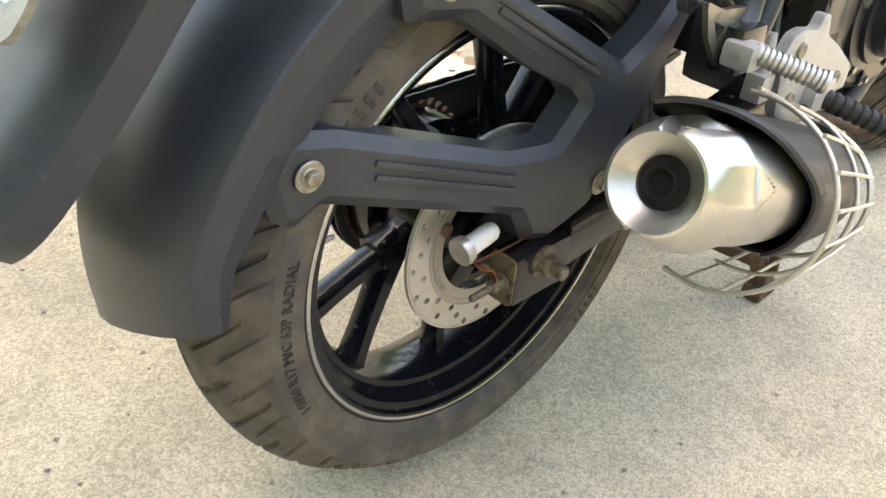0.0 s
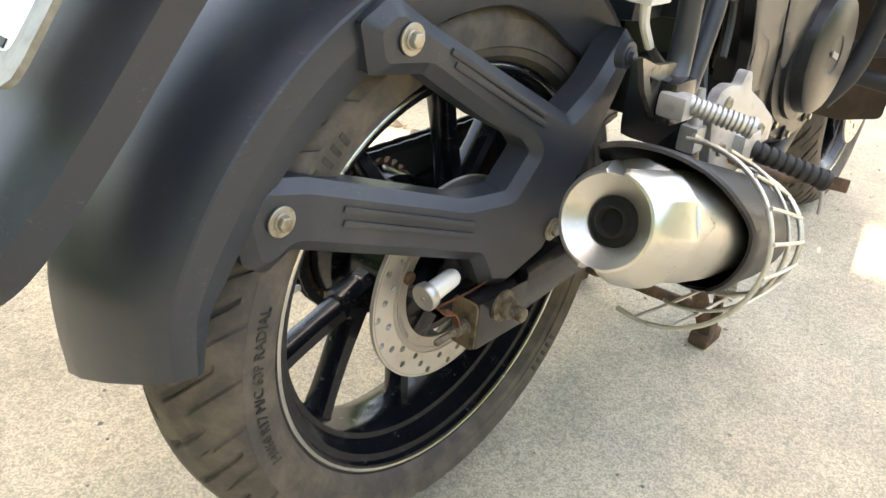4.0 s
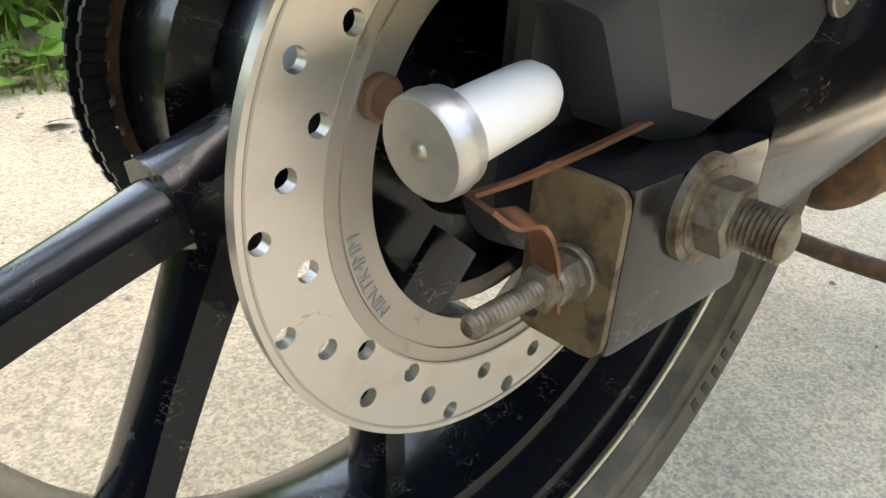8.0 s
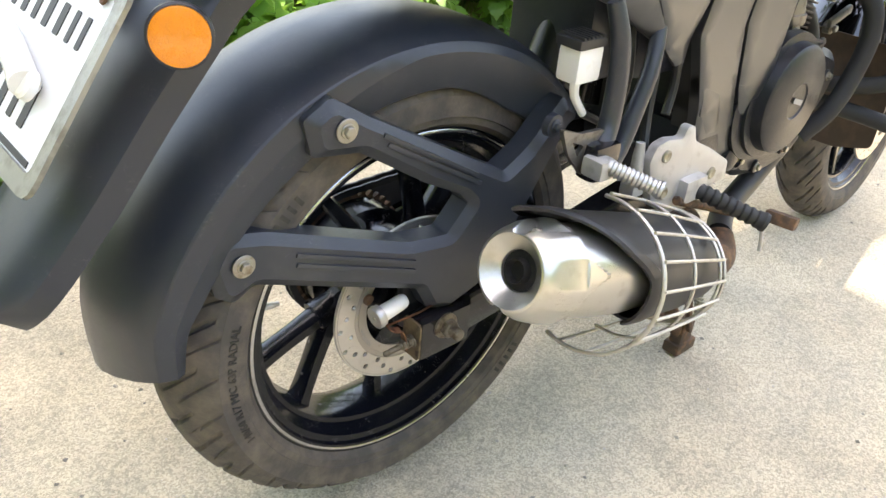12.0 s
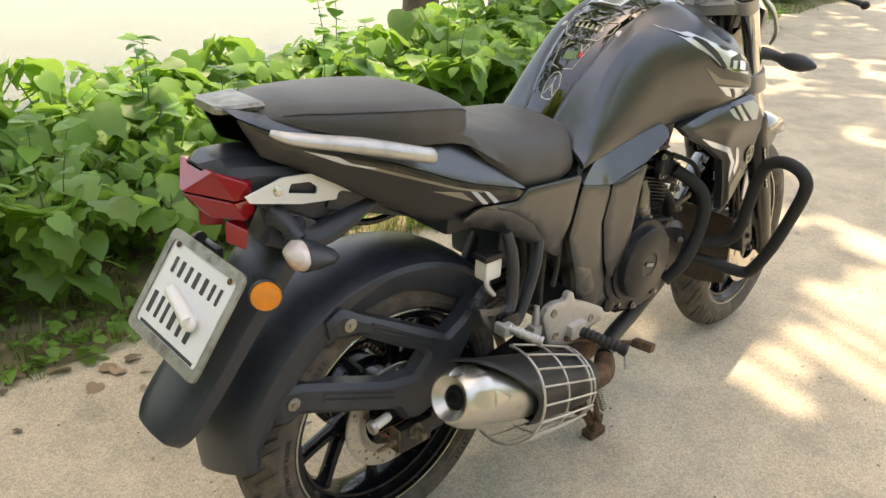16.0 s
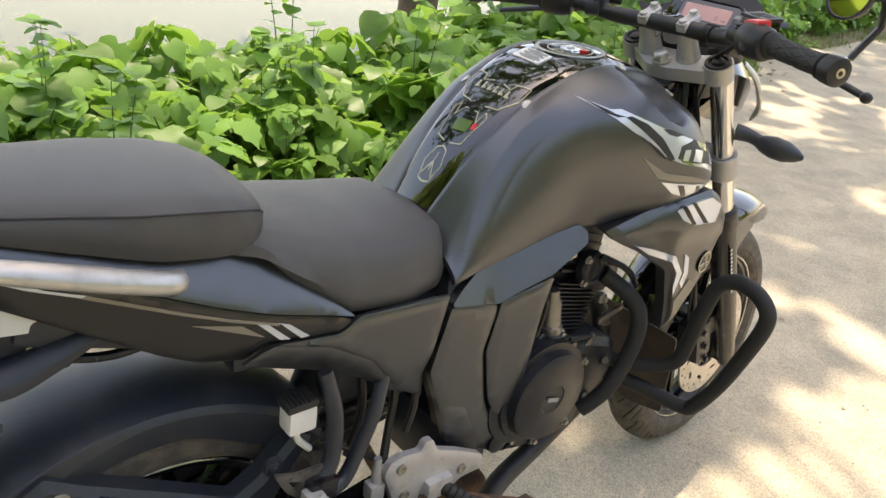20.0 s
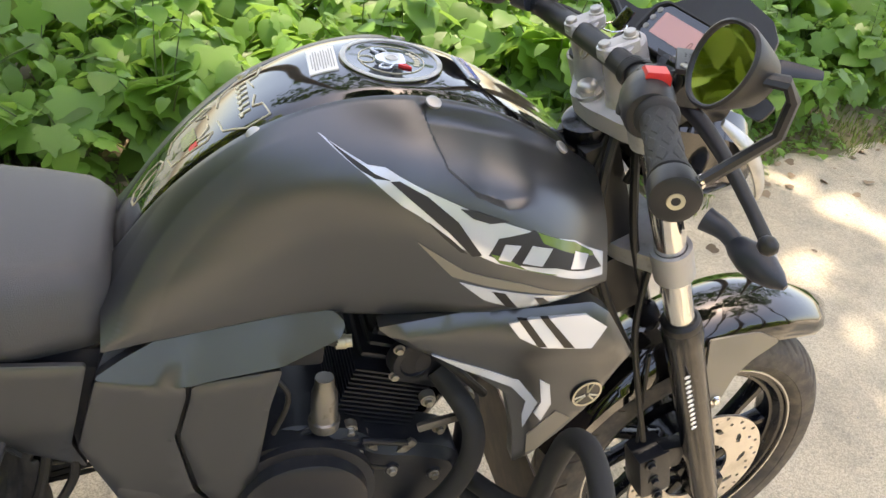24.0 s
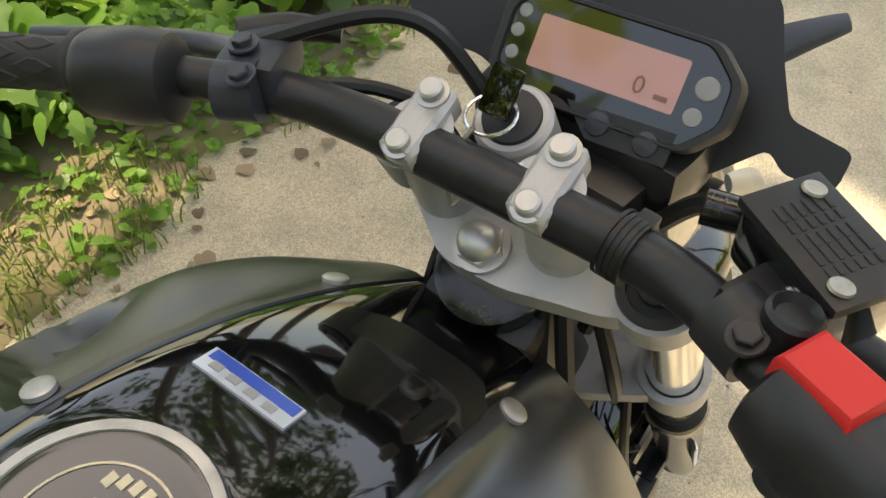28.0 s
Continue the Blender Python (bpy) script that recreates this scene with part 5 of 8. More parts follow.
# clip, copper strip and the small white cylinder with a bright cap
cyl = part("cylinder", turned([(0, 0.0098), (0.010, 0.0098), (0.034, 0.0094), (0.040, 0.0090), (0.044, 0.0068), (0.045, 0.003)], (-0.078, -0.090, 0.323), (0.95, 0.03, 0.17), 28), "white", bike, "small white cylinder with a bright metal cap")
part("cap", turned([(-0.001, 0.0125), (0.0, 0.0134), (0.0045, 0.0138), (0.005, 0.0130), (0.0085, 0.0130), (0.010, 0.0105)], (-0.079, -0.090, 0.323), (0.95, 0.03, 0.17), 36), "alu", cyl, "satin metal cap")
part("rivet", turned([(0, 0.0026), (0.001, 0.0022), (0.0016, 0.001)], (-0.080, -0.090, 0.3228), (-0.95, -0.03, -0.17), 12), "steel", cyl)
def strip(pts, w, wide=(0, 1, 0)):
    line = smooth_line(pts, 5)
    W = Vector(wide).normalized()
    rings = []
    for i, p in enumerate(line):
        d = (line[min(i + 1, len(line) - 1)] - line[max(i - 1, 0)]).normalized()
        nrm = d.cross(W).normalized() * 0.0007
        rings.append([p - W * w - nrm, p + W * w - nrm, p + W * w + nrm, p - W * w + nrm])
    return rings_mesh(rings)
part("copper_clip", joined(strip([(-0.066, -0.098, 0.309), (-0.058, -0.100, 0.303), (-0.052, -0.104, 0.303), (-0.050, -0.108, 0.294), (-0.0495, -0.110, 0.280)], 0.0048, (0, 1, 0.2)), strip([(-0.066, -0.095, 0.310), (-0.050, -0.098, 0.312), (-0.030, -0.105, 0.3185), (-0.006, -0.106, 0.322)], 0.0011, (0, 1, 0))), "copper", bike, "bent copper mounting strip")

# ---- brake caliper and carrier behind the arm ----
part("rear_caliper", joined(box((0.055, -0.075, 0.375), (0.075, 0.05, 0.05), 0.01, Euler((0, -0.6, 0)).to_matrix().to_4x4()), box((0.0, -0.078, 0.345), (0.07, 0.012, 0.06), 0.006), turned([(0, 0.035), (0.012, 0.033), (0.016, 0.025)], (0, -0.062, 0.30), (0, -1, 0), 32)), "engine", bike, "black brake caliper on its carrier")

# ---- hugger mudguard ----
def hugger_mesh():
    rings = []
    for d in np.linspace(42, 178, 70):
        a = radians(d)
        rc = float(np.interp(d, [42, 60, 90, 120, 145, 165, 177], [0.326, 0.333, 0.342, 0.350, 0.354, 0.358, 0.346]))
        deep = float(np.interp(d, [42, 65, 86, 110, 126, 150, 160, 168, 177], [0.070, 0.080, 0.068, 0.070, 0.072, 0.066, 0.061, 0.053, 0.046]))
        low = float(np.interp(d, [42, 95, 112, 120, 150, 177], [0.026, 0.026, 0.036, 0.038, 0.038, 0.032]))
        sec = [(-0.076, -deep), (-0.0785, -deep + 0.002), (-0.0880, -low - 0.0008), (-0.0880, -low), (-0.0840, -0.0185), (-0.0825, -0.0165), (-0.072, -0.0105), (-0.055, -0.005), (-0.02, -0.0005), (0.02, -0.0005), (0.055, -0.005), (0.078, -0.014), (0.087, -0.028), (0.080, -deep),
               (0.076, -deep), (0.083, -0.03), (0.074, -0.018), (0.05, -0.009), (0.0, -0.004), (-0.05, -0.009), (-0.074, -0.018), (-0.079, -0.036), (-0.072, -deep)]
        e = max(0.0, (d - 130) / 47) ** 3
        rings.append([(math.cos(a + radians(72) * y * e) * (rc + dr), y, 0.30 + math.sin(a + radians(72) * y * e) * (rc + dr)) for y, dr in sec])
    return rings_mesh(rings)
hugger = part("rear_hugger", hugger_mesh(), "plastic", bike, "black plastic hugger mudguard over the rear tyre", sharp=20)

arm_outline = [(-0.143, 0.598), (-0.172, 0.580), (-0.163, 0.542), (-0.111, 0.537), (-0.029, 0.485), (0.020, 0.460), (0.033, 0.446), (0.007, 0.412), (-0.045, 0.416), (-0.206, 0.470), (-0.250, 0.478), (-0.268, 0.452),
               (-0.258, 0.410), (-0.240, 0.399), (-0.219, 0.414), (-0.030, 0.351), (-0.013, 0.318), (0.017, 0.309), (0.071, 0.332), (0.124, 0.421), (0.200, 0.525), (0.170, 0.545), (0.110, 0.493), (0.080, 0.474), (-0.103, 0.573)]
def arm_depth(a, b):
    up_ = max(0.0, min(1.0, (b - 0.47) / 0.06))
    lo = float(np.interp(a, [-0.28, -0.2, -0.04, 0.05, 0.12, 0.22], [0.077, 0.086, 0.108, 0.117, 0.120, 0.110]))
    hi = float(np.interp(a, [-0.18, -0.1, 0.05, 0.12, 0.22], [0.100, 0.105, 0.116, 0.120, 0.110]))
    return lo + (hi - lo) * up_
bracket = part("hugger_bracket", panel(arm_outline, arm_depth, thick=0.026, round_w=0.0105, round_d=0.0085, step=0.008, corner=0.004, flat=True), "plastic", bike, "black plastic two-armed hugger bracket", sharp=24)
def rib(p, q, w):
    (x0, z0), (x1, z1) = p, q
    l = math.hypot(x1 - x0, z1 - z0)
    c = Vector(((x0 + x1) / 2, -(arm_depth((x0 + x1) / 2, (z0 + z1) / 2) + 0.0005), (z0 + z1) / 2))
    yaw = math.atan2(-(arm_depth(x1, z1) - arm_depth(x0, z0)), x1 - x0)
    return box(c, (l, 0.004, w), 0.0018, Euler((0, 0, yaw)).to_matrix().to_4x4() @ Euler((0, -math.atan2(z1 - z0, x1 - x0), 0)).to_matrix().to_4x4())
for p, q in (((-0.180, 0.441), (-0.040, 0.394)), ((-0.180, 0.4295), (-0.040, 0.3825)), ((-0.090, 0.554), (0.035, 0.483)), ((-0.085, 0.543), (0.040, 0.472))):
    part("rib", rib(p, q, 0.0055), "plastic", bracket)
for x, z, r in ((-0.132, 0.567, 0.0062), (-0.233, 0.444, 0.0062), (0.074, 0.358, 0.0062)):
    yb = -(arm_depth(x, z) + 0.0005)
    part("flange_bolt", joined(turned([(0, r * 1.95), (0.0015, r * 1.95), (0.002, r * 1.85)], (x, yb, z), (0, -1, 0), 28), hex_head((x, yb - 0.0015, z), (0, -1, 0), r, 0.0065, 1.25)), "steel", bracket, "zinc flange bolt with a broad washer")

# ---- rear mudguard, plate, lamps ----
def guard_mesh():
    rings = []
    for t in list(np.linspace(0, 0.82, 14)) + [0.86, 0.90, 0.93, 0.96, 0.98, 1.0]:
        x = float(np.interp(t, [0, 0.25, 0.5, 0.75, 0.93, 1], [-0.150, -0.235, -0.305, -0.370, -0.425, -0.440]))
        z = float(np.interp(t, [0, 0.25, 0.5, 0.75, 0.93, 1], [0.760, 0.690, 0.610, 0.530, 0.466, 0.446]))
        w = float(np.interp(t, [0, 0.3, 0.7, 1], [0.060, 0.066, 0.072, 0.070]))
        e = math.sqrt(max(0.05, 1 - max(0.0, (t - 0.84) / 0.16) ** 2.2 * 0.55))
        nx, nz = 0.77, -0.64
        rings.append([(x + nx * d, y * e, z + nz * d) for y, d in ((-w, 0.030), (-w, 0.006), (-w * 0.9, 0), (-w * 0.4, -0.006), (w * 0.4, -0.006), (w * 0.9, 0), (w, 0.006), (w, 0.030), (w - 0.004, 0.030), (w - 0.005, 0.008), (w * 0.4, 0.0), (-w * 0.4, 0.0), (-w + 0.005, 0.008), (-w + 0.004, 0.030))])
    return rings_mesh(rings)
part("rear_mudguard", guard_mesh(), "plastic", bike, "long black plastic rear mudguard with scuffed tip")
part("signal_mount", joined(box((-0.215, -0.045, 0.745), (0.075, 0.06, 0.06), 0.010, Euler((0, 0.5, 0)).to_matrix().to_4x4()), tube([(-0.20, -0.055, 0.755), (-0.222, -0.085, 0.752), (-0.235, -0.105, 0.745)], [0.02, 0.016, 0.014], n=14)), "plastic", bike)
part("signal_mount", joined(box((-0.215, 0.045, 0.745), (0.075, 0.06, 0.06), 0.010, Euler((0, 0.5, 0)).to_matrix().to_4x4()), tube([(-0.20, 0.055, 0.755), (-0.222, 0.085, 0.752), (-0.235, 0.105, 0.745)], [0.02, 0.016, 0.014], n=14)), "plastic", bike)
part("hanger_strut", joined(tube([(-0.225, -0.066, 0.742), (-0.17, -0.080, 0.734), (-0.115, -0.082, 0.752), (-0.060, -0.076, 0.772)], [0.022, 0.021, 0.018, 0.012], n=12, flat=0.55)), "plastic", bike)
for s in (-1, 1):
    o = Vector((-0.240, s * 0.134, 0.738))
    ax, wide = Vector((-0.93, s * -0.20, 0.22)).normalized(), Vector((-0.12, s * 0.96, 0.06)).normalized()
    tall = ax.cross(wide).normalized()
    def almond(h, a, b):
        return [o + ax * h + wide * (a * math.cos(q)) + tall * (b * math.sin(q) * (1 - 0.35 * abs(math.cos(q)) ** 3)) for q in [2 * math.pi * i / 28 for i in range(28)]]
    body = part("turn_signal", rings_mesh([almond(-0.058, 0.006, 0.005), almond(-0.048, 0.017, 0.012), almond(-0.022, 0.031, 0.0205), almond(-0.004, 0.0365, 0.0235), almond(0.0, 0.0370, 0.0240), almond(0.002, 0.0365, 0.0235)]), "plastic", bike, "black turn signal with a clear lens")
    part("lens", rings_mesh([almond(0.0005, 0.0355, 0.0228), almond(0.010, 0.0335, 0.0212), almond(0.018, 0.024, 0.0135), almond(0.023, 0.013, 0.004), almond(0.0235, 0.002, 0.001)]), "clear", body, "clear lens over an orange bulb", 30)
    part("signal_stalk", tube([(-0.236, s * 0.060, 0.776), (-0.232, s * 0.085, 0.768), (-0.226, s * 0.108, 0.748)], [0.019, 0.014, 0.013], n=14), "plastic", body)
    refl = part("side_reflector", joined(turned([(0, 0.025), (0.005, 0.025), (0.0065, 0.0235)], (-0.284, s * 0.104, 0.676), (-0.45, s * 0.9, 0.1), 36), box((-0.272, s * 0.080, 0.676), (0.012, 0.052, 0.022), 0.003)), "plastic", bike)
    part("reflector_lens", turned([(0.0055, 0.0228), (0.0085, 0.0222), (0.0092, 0.019)], (-0.284, s * 0.104, 0.676), (-0.45, s * 0.9, 0.1), 36), "amber", refl, "round amber reflector")
# number plate with metal surround, hinge cover and writing as bars
PL = Matrix.Translation((-0.3595, 0.0, 0.6435)) @ Matrix(((0.0, -0.573, -0.82, 0), (-1.0, 0.0, 0.0, 0), (0.0, 0.82, -0.573, 0), (0, 0, 0, 1))).to_3x3().to_4x4()
PLX, PLY, PLN = Vector((0, -1, 0)), Vector((0.567, 0, 0.824)), Vector((-0.824, 0, 0.567))
def on_plate(a, b, h):
    return Vector((-0.3600, 0.001, 0.6440)) + PLX * a + PLY * b + PLN * h
def plate_sheet(outline, h0, h1, holes=()):
    return sheet(outline, lambda a, b: on_plate(a, b, h1), lambda a, b: on_plate(a, b, h0), holes)
def rect2(x, y, w, h):
    return [(x - w / 2, y - h / 2), (x + w / 2, y - h / 2), (x + w / 2, y + h / 2), (x - w / 2, y + h / 2)]
nplate = part("number_plate", plate_sheet(rounded(rect2(0, 0, 0.218, 0.165), 0.014), 0.0, 0.002), "bracket_white", bike, "white number plate in a scratched metal surround")
part("surround", plate_sheet(rounded(rect2(0, 0, 0.226, 0.173), 0.016), 0.001, 0.005, [rounded(rect2(0, 0, 0.196, 0.140), 0.008)]), "plate_metal", nplate, "dull scratched metal surround")
part("surround_line", plate_sheet(rect2(0, -0.066, 0.17, 0.005), 0.002, 0.0030), "mark", nplate)
rngp = random.Random(3)
for x0, n, y0, h in ((-0.075, 7, 0.036, 0.026), (-0.088, 6, -0.032, 0.036)):
    x = x0
    for i in range(n):
        w = rngp.uniform(0.012, 0.02)
        part("writing_bar", plate_sheet(rounded(rect2(x + w / 2, y0, w * 0.62, h), 0.002), 0.0015, 0.0028), "mark", nplate)
        x += w + 0.008
for a, b in ((-0.080, 0.066), (0.080, 0.066)):
    part("plate_bolt", turned([(0, 0.005), (0.002, 0.0045), (0.0028, 0.002)], on_plate(a, b, 0.004), PLN, 12), "rust", nplate)
part("white_fitting", joined(tube([on_plate(-0.03, 0.004, 0.012), on_plate(0.02, -0.008, 0.014), on_plate(0.052, -0.017, 0.015)], [0.0105, 0.011, 0.0115], n=14), turned([(0, 0.012), (0.006, 0.0115), (0.008, 0.009)], on_plate(0.052, -0.017, 0.010), PLN, 20)), "white", nplate, "white plastic rod fixed across the plate")
# tail lamp
def hull(points):
    bm = bmesh.new()
    for p in points:
        bm.verts.new(p)
    got = bmesh.ops.convex_hull(bm, input=bm.verts)
    bmesh.ops.delete(bm, geom=[v for v in got["geom_interior"] if isinstance(v, bmesh.types.BMVert)], context="VERTS")
    bmesh.ops.bevel(bm, geom=bm.edges[:], offset=0.0012, segments=1, affect="EDGES")
    return bm
def mirrored(points):
    return [(x, s * y, z) for x, y, z in points for s in ((-1, 1) if y else (1,))]
lamp = part("tail_lamp", hull(mirrored([(-0.350, 0.006, 0.822), (-0.324, 0.048, 0.856), (-0.280, 0.067, 0.836), (-0.300, 0.064, 0.812), (-0.268, 0.058, 0.838), (-0.268, 0.058, 0.810)])), "red", bike, "dark red wedge-shaped tail lamp", sharp=18)
part("lamp_lower", hull(mirrored([(-0.348, 0.006, 0.818), (-0.303, 0.063, 0.810), (-0.283, 0.060, 0.777), (-0.322, 0.030, 0.783), (-0.262, 0.052, 0.806), (-0.262, 0.048, 0.782)])), "red", lamp, "lower red facet of the lens", 18)
for s in (-1, 1):
    part("lower_reflector", hull([(x, s * y, z) for x, y, z in ((-0.308, 0.040, 0.778), (-0.281, 0.060, 0.760), (-0.286, 0.060, 0.731), (-0.308, 0.040, 0.743), (-0.270, 0.030, 0.768), (-0.274, 0.030, 0.738))]), "red", lamp, "small red lower reflector", 18)
for s in (-1, 1):
    wb = part("tail_bracket", plate([(-0.292, 0.822), (-0.285, 0.811), (-0.20, 0.790), (-0.093, 0.778), (-0.178, 0.834), (-0.230, 0.838)], s * 0.0755, s * 0.079, [rounded([(-0.223, 0.812), (-0.174, 0.800), (-0.172, 0.811), (-0.185, 0.822), (-0.218, 0.826)], 0.004)]), "bracket_white", bike, "white painted steel tail bracket with a slot")
    part("bracket_bolt", hex_head((-0.241, s * 0.079, 0.820), (0, s, 0), 0.0058, 0.006, 1.35), "chrome", wb)
    part("grab_rail", tube([(-0.262, s * 0.104, 0.917), (-0.235, s * 0.124, 0.908), (-0.143, s * 0.148, 0.888), (-0.066, s * 0.156, 0.866), (-0.014, s * 0.152, 0.849), (0.002, s * 0.138, 0.846)], [0.005, 0.010, 0.0135, 0.0138, 0.0135, 0.010], n=16, flat=0.72), "alu", bike, "silver cast grab rail")
part("tail_cap", rings_mesh([[(x, y * w, 0.938 + z) for y, z in ((-1, 0), (-0.9, 0.005), (0.9, 0.005), (1, 0), (0.9, -0.007), (-0.9, -0.007))] for x, w in ((-0.304, 0.030), (-0.296, 0.040), (-0.236, 0.050))]), "plate_metal", bike, "silver rear end of the grab rail")
part("inner_fender", joined(box((0.02, 0, 0.735), (0.36, 0.16, 0.05), 0.02, Euler((0, 0.32, 0)).to_matrix().to_4x4()), box((-0.12, 0, 0.79), (0.22, 0.12, 0.05), 0.015, Euler((0, 0.3, 0)).to_matrix().to_4x4())), "plastic", bike)

# ---- exhaust ----
EO, EA = Vector((-0.012, -0.219, 0.431)), Vector((0.95, 0.03, -0.31)).normalized()
EU = (Vector((0, -1, 0)) - EA * Vector((0, -1, 0)).dot(EA)).normalized()
EV = EA.cross(EU)
if EV.z < 0:
    EV = -EV
def ex_ring(h, ru, rv, cu=0.0, cv=0.0, n=96, skew=None):
    out = []
    for i in range(n):
        a = 2 * math.pi * i / n
        hh = h + (skew(a) if skew else 0)
        out.append(EO + EA * hh + EU * (cu + ru * math.cos(a)) + EV * (cv + rv * math.sin(a)))
    return out
NOTCHES = (98, 268)
def cap_radius(h, a):
    """Cap's radius: a cone with three flat-floored bolt recesses."""
    r = float(np.interp(h, [0.0005, 0.004, 0.020, 0.040, 0.056, 0.060, 0.084, 0.13, 0.18, 0.24], [0.0420, 0.0450, 0.0520, 0.0556, 0.0565, 0.0505, 0.0515, 0.0535, 0.0535, 0.050]))
    for c in (20, 140, 262):
        d = (math.degrees(a) - c + 180) % 360 - 180
        if h > 0.056 and abs(d) < 24 * (0.100 - h) / 0.044:
            r = max(r, 0.0565 - 0.05 * (h - 0.056))
    dd = (math.degrees(a) - 22 + 30) % 60 - 30
    if 0.012 < h < 0.057:
        r = min(r, 0.958 * r / math.cos(radians(dd)))
    for c in NOTCHES:
        d = (math.degrees(a) - c + 180) % 360 - 180
        across = abs(r * math.sin(radians(d))) if abs(d) < 60 else 1
        half = 0.0060 + 0.30 * h
        if across < half + 0.002 and h < 0.052:
            floor = 0.0385 / max(0.5, math.cos(radians(d)))
            wall = min(1.0, max(0.0, (half + 0.002 - across) / 0.002)) * min(1.0, (0.052 - h) / 0.006)
            r = min(r, r + (min(r, floor) - r) * wall)
    return r
cap_rings = [ex_ring(0.019, 0.0218, 0.0218, n=216), ex_ring(0.015, 0.0226, 0.0226, n=216), ex_ring(0.004, 0.035, 0.035, n=216), ex_ring(0.0, 0.0395, 0.0395, n=216)]
for h in (0.0005, 0.003, 0.006, 0.012, 0.018, 0.024, 0.030, 0.036, 0.042, 0.047, 0.050, 0.053, 0.0555, 0.057, 0.060, 0.065, 0.070, 0.076, 0.082, 0.088, 0.094, 0.10, 0.13, 0.18, 0.24):
    row = []
    off = float(np.interp(h, [0, 0.03, 0.08, 0.13], [0, 0.002, 0.005, 0.008]))
    for i in range(216):
        a = 2 * math.pi * i / 216
        r = cap_radius(h, a)
        row.append(EO + EA * h + EU * (off + r * math.cos(a)) + EV * (r * math.sin(a)))
    cap_rings.append(row)
muffler = part("muffler_cap", rings_mesh(cap_rings, caps=False), "muffler", bike, "silver painted muffler end cap with scuffs", sharp=24)
part("outlet", rings_mesh([ex_ring(0.05, 0.0110, 0.0110), ex_ring(0.010, 0.0112, 0.0112), ex_ring(0.008, 0.0125, 0.0125), ex_ring(0.010, 0.0136, 0.0136), ex_ring(0.05, 0.0138, 0.0138)], caps=False), "soot", muffler, "sooty black outlet pipe")
part("outlet_recess", rings_mesh([ex_ring(0.0185, 0.0222, 0.0222), ex_ring(0.028, 0.0215, 0.0215), ex_ring(0.050, 0.019, 0.019), ex_ring(0.051, 0.002, 0.002)]), "soot", muffler)
for a in NOTCHES:
    ca, sa = math.cos(radians(a)), math.sin(radians(a))
    n1 = EU * ca + EV * sa
    part("cap_bolt", joined(turned([(0, 0.0080), (0.002, 0.0078)], EO + EA * 0.028 + n1 * 0.0390 + EU * 0.002, n1, 18), turned([(0.001, 0.0052), (0.006, 0.0052), (0.007, 0.0044), (0.007, 0.0026), (0.004, 0.0024)], EO + EA * 0.028 + n1 * 0.0390 + EU * 0.002, n1, 16)), "steel", muffler)
def shield_start(a):
    """How far back the shield's edge lies round the muffler: a long tongue on top, a notch on the outer side."""
    d = (math.degrees(a) + 360) % 360
    return float(np.interp(d, [0, 13, 25, 40, 60, 80, 95, 110, 125, 140, 160, 180, 270, 296, 303, 340, 360], [0.168, 0.163, 0.146, 0.118, 0.09, 0.06, 0.04, 0.020, 0.012, 0.05, 0.19, 0.24, 0.24, 0.232, 0.192, 0.172, 0.168]))
sleeve = part("heat_shield", rings_mesh([ex_ring(0.0, 0.0655, 0.0640, 0.006, skew=shield_start), ex_ring(-0.002, 0.0690, 0.0675, 0.006, skew=shield_start), ex_ring(0.004, 0.0715, 0.0695, 0.006, skew=shield_start), ex_ring(0.026, 0.0715, 0.0690, 0.006, skew=shield_start), ex_ring(0.033, 0.0685, 0.0665, 0.006, skew=shield_start), ex_ring(0.30, 0.066, 0.062, 0.004), ex_ring(0.375, 0.060, 0.056), ex_ring(0.40, 0.04, 0.035)], caps=False), "heat", bike, "black heat shield sleeve round the muffler", sharp=30)
part("muffler_body", rings_mesh([ex_ring(0.20, 0.055, 0.052), ex_ring(0.36, 0.055, 0.052), ex_ring(0.42, 0.044, 0.040)]), "heat", bike, "black muffler body")
part("exhaust_link_pipe", tube([EO + EA * 0.38 + EV * -0.010, EO + EA * 0.50 + EV * -0.004, (0.50, -0.18, 0.29)], [0.034, 0.026, 0.021], n=20), "rust", bike, "rust-browned exhaust link pipe")
cage = part("guard_hoop", tube([EO + EA * 0.155 + EU * (0.096 * math.cos(radians(a))) + EV * (0.092 * math.sin(radians(a)) - 0.010) for a in range(-104, 101, 12)], 0.0026, n=8, k=2), "wire", bike, "welded wire burn guard round the muffler")
for h, ru, rv in ((0.238, 0.091, 0.085), (0.330, 0.082, 0.074), (0.345, 0.081, 0.073)):
    part("guard_hoop", tube([EO + EA * h + EU * (ru * math.cos(radians(a))) + EV * (rv * math.sin(radians(a)) - 0.006) for a in range(-95, 101, 13)], 0.0022, n=8, k=2), "wire", cage)
for a in (96, 74, 54, 34, 14, -6, -26, -48, -70, -92):
    ca, sa = math.cos(radians(a)), math.sin(radians(a))
    part("guard_wire", tube([EO + EA * h + EU * (ru * ca) + EV * (rv * sa - 0.008) for h, ru, rv in ((0.153, 0.098, 0.094), (0.238, 0.093, 0.087), (0.347, 0.083, 0.075))], 0.0021, n=7, k=4), "wire", cage)

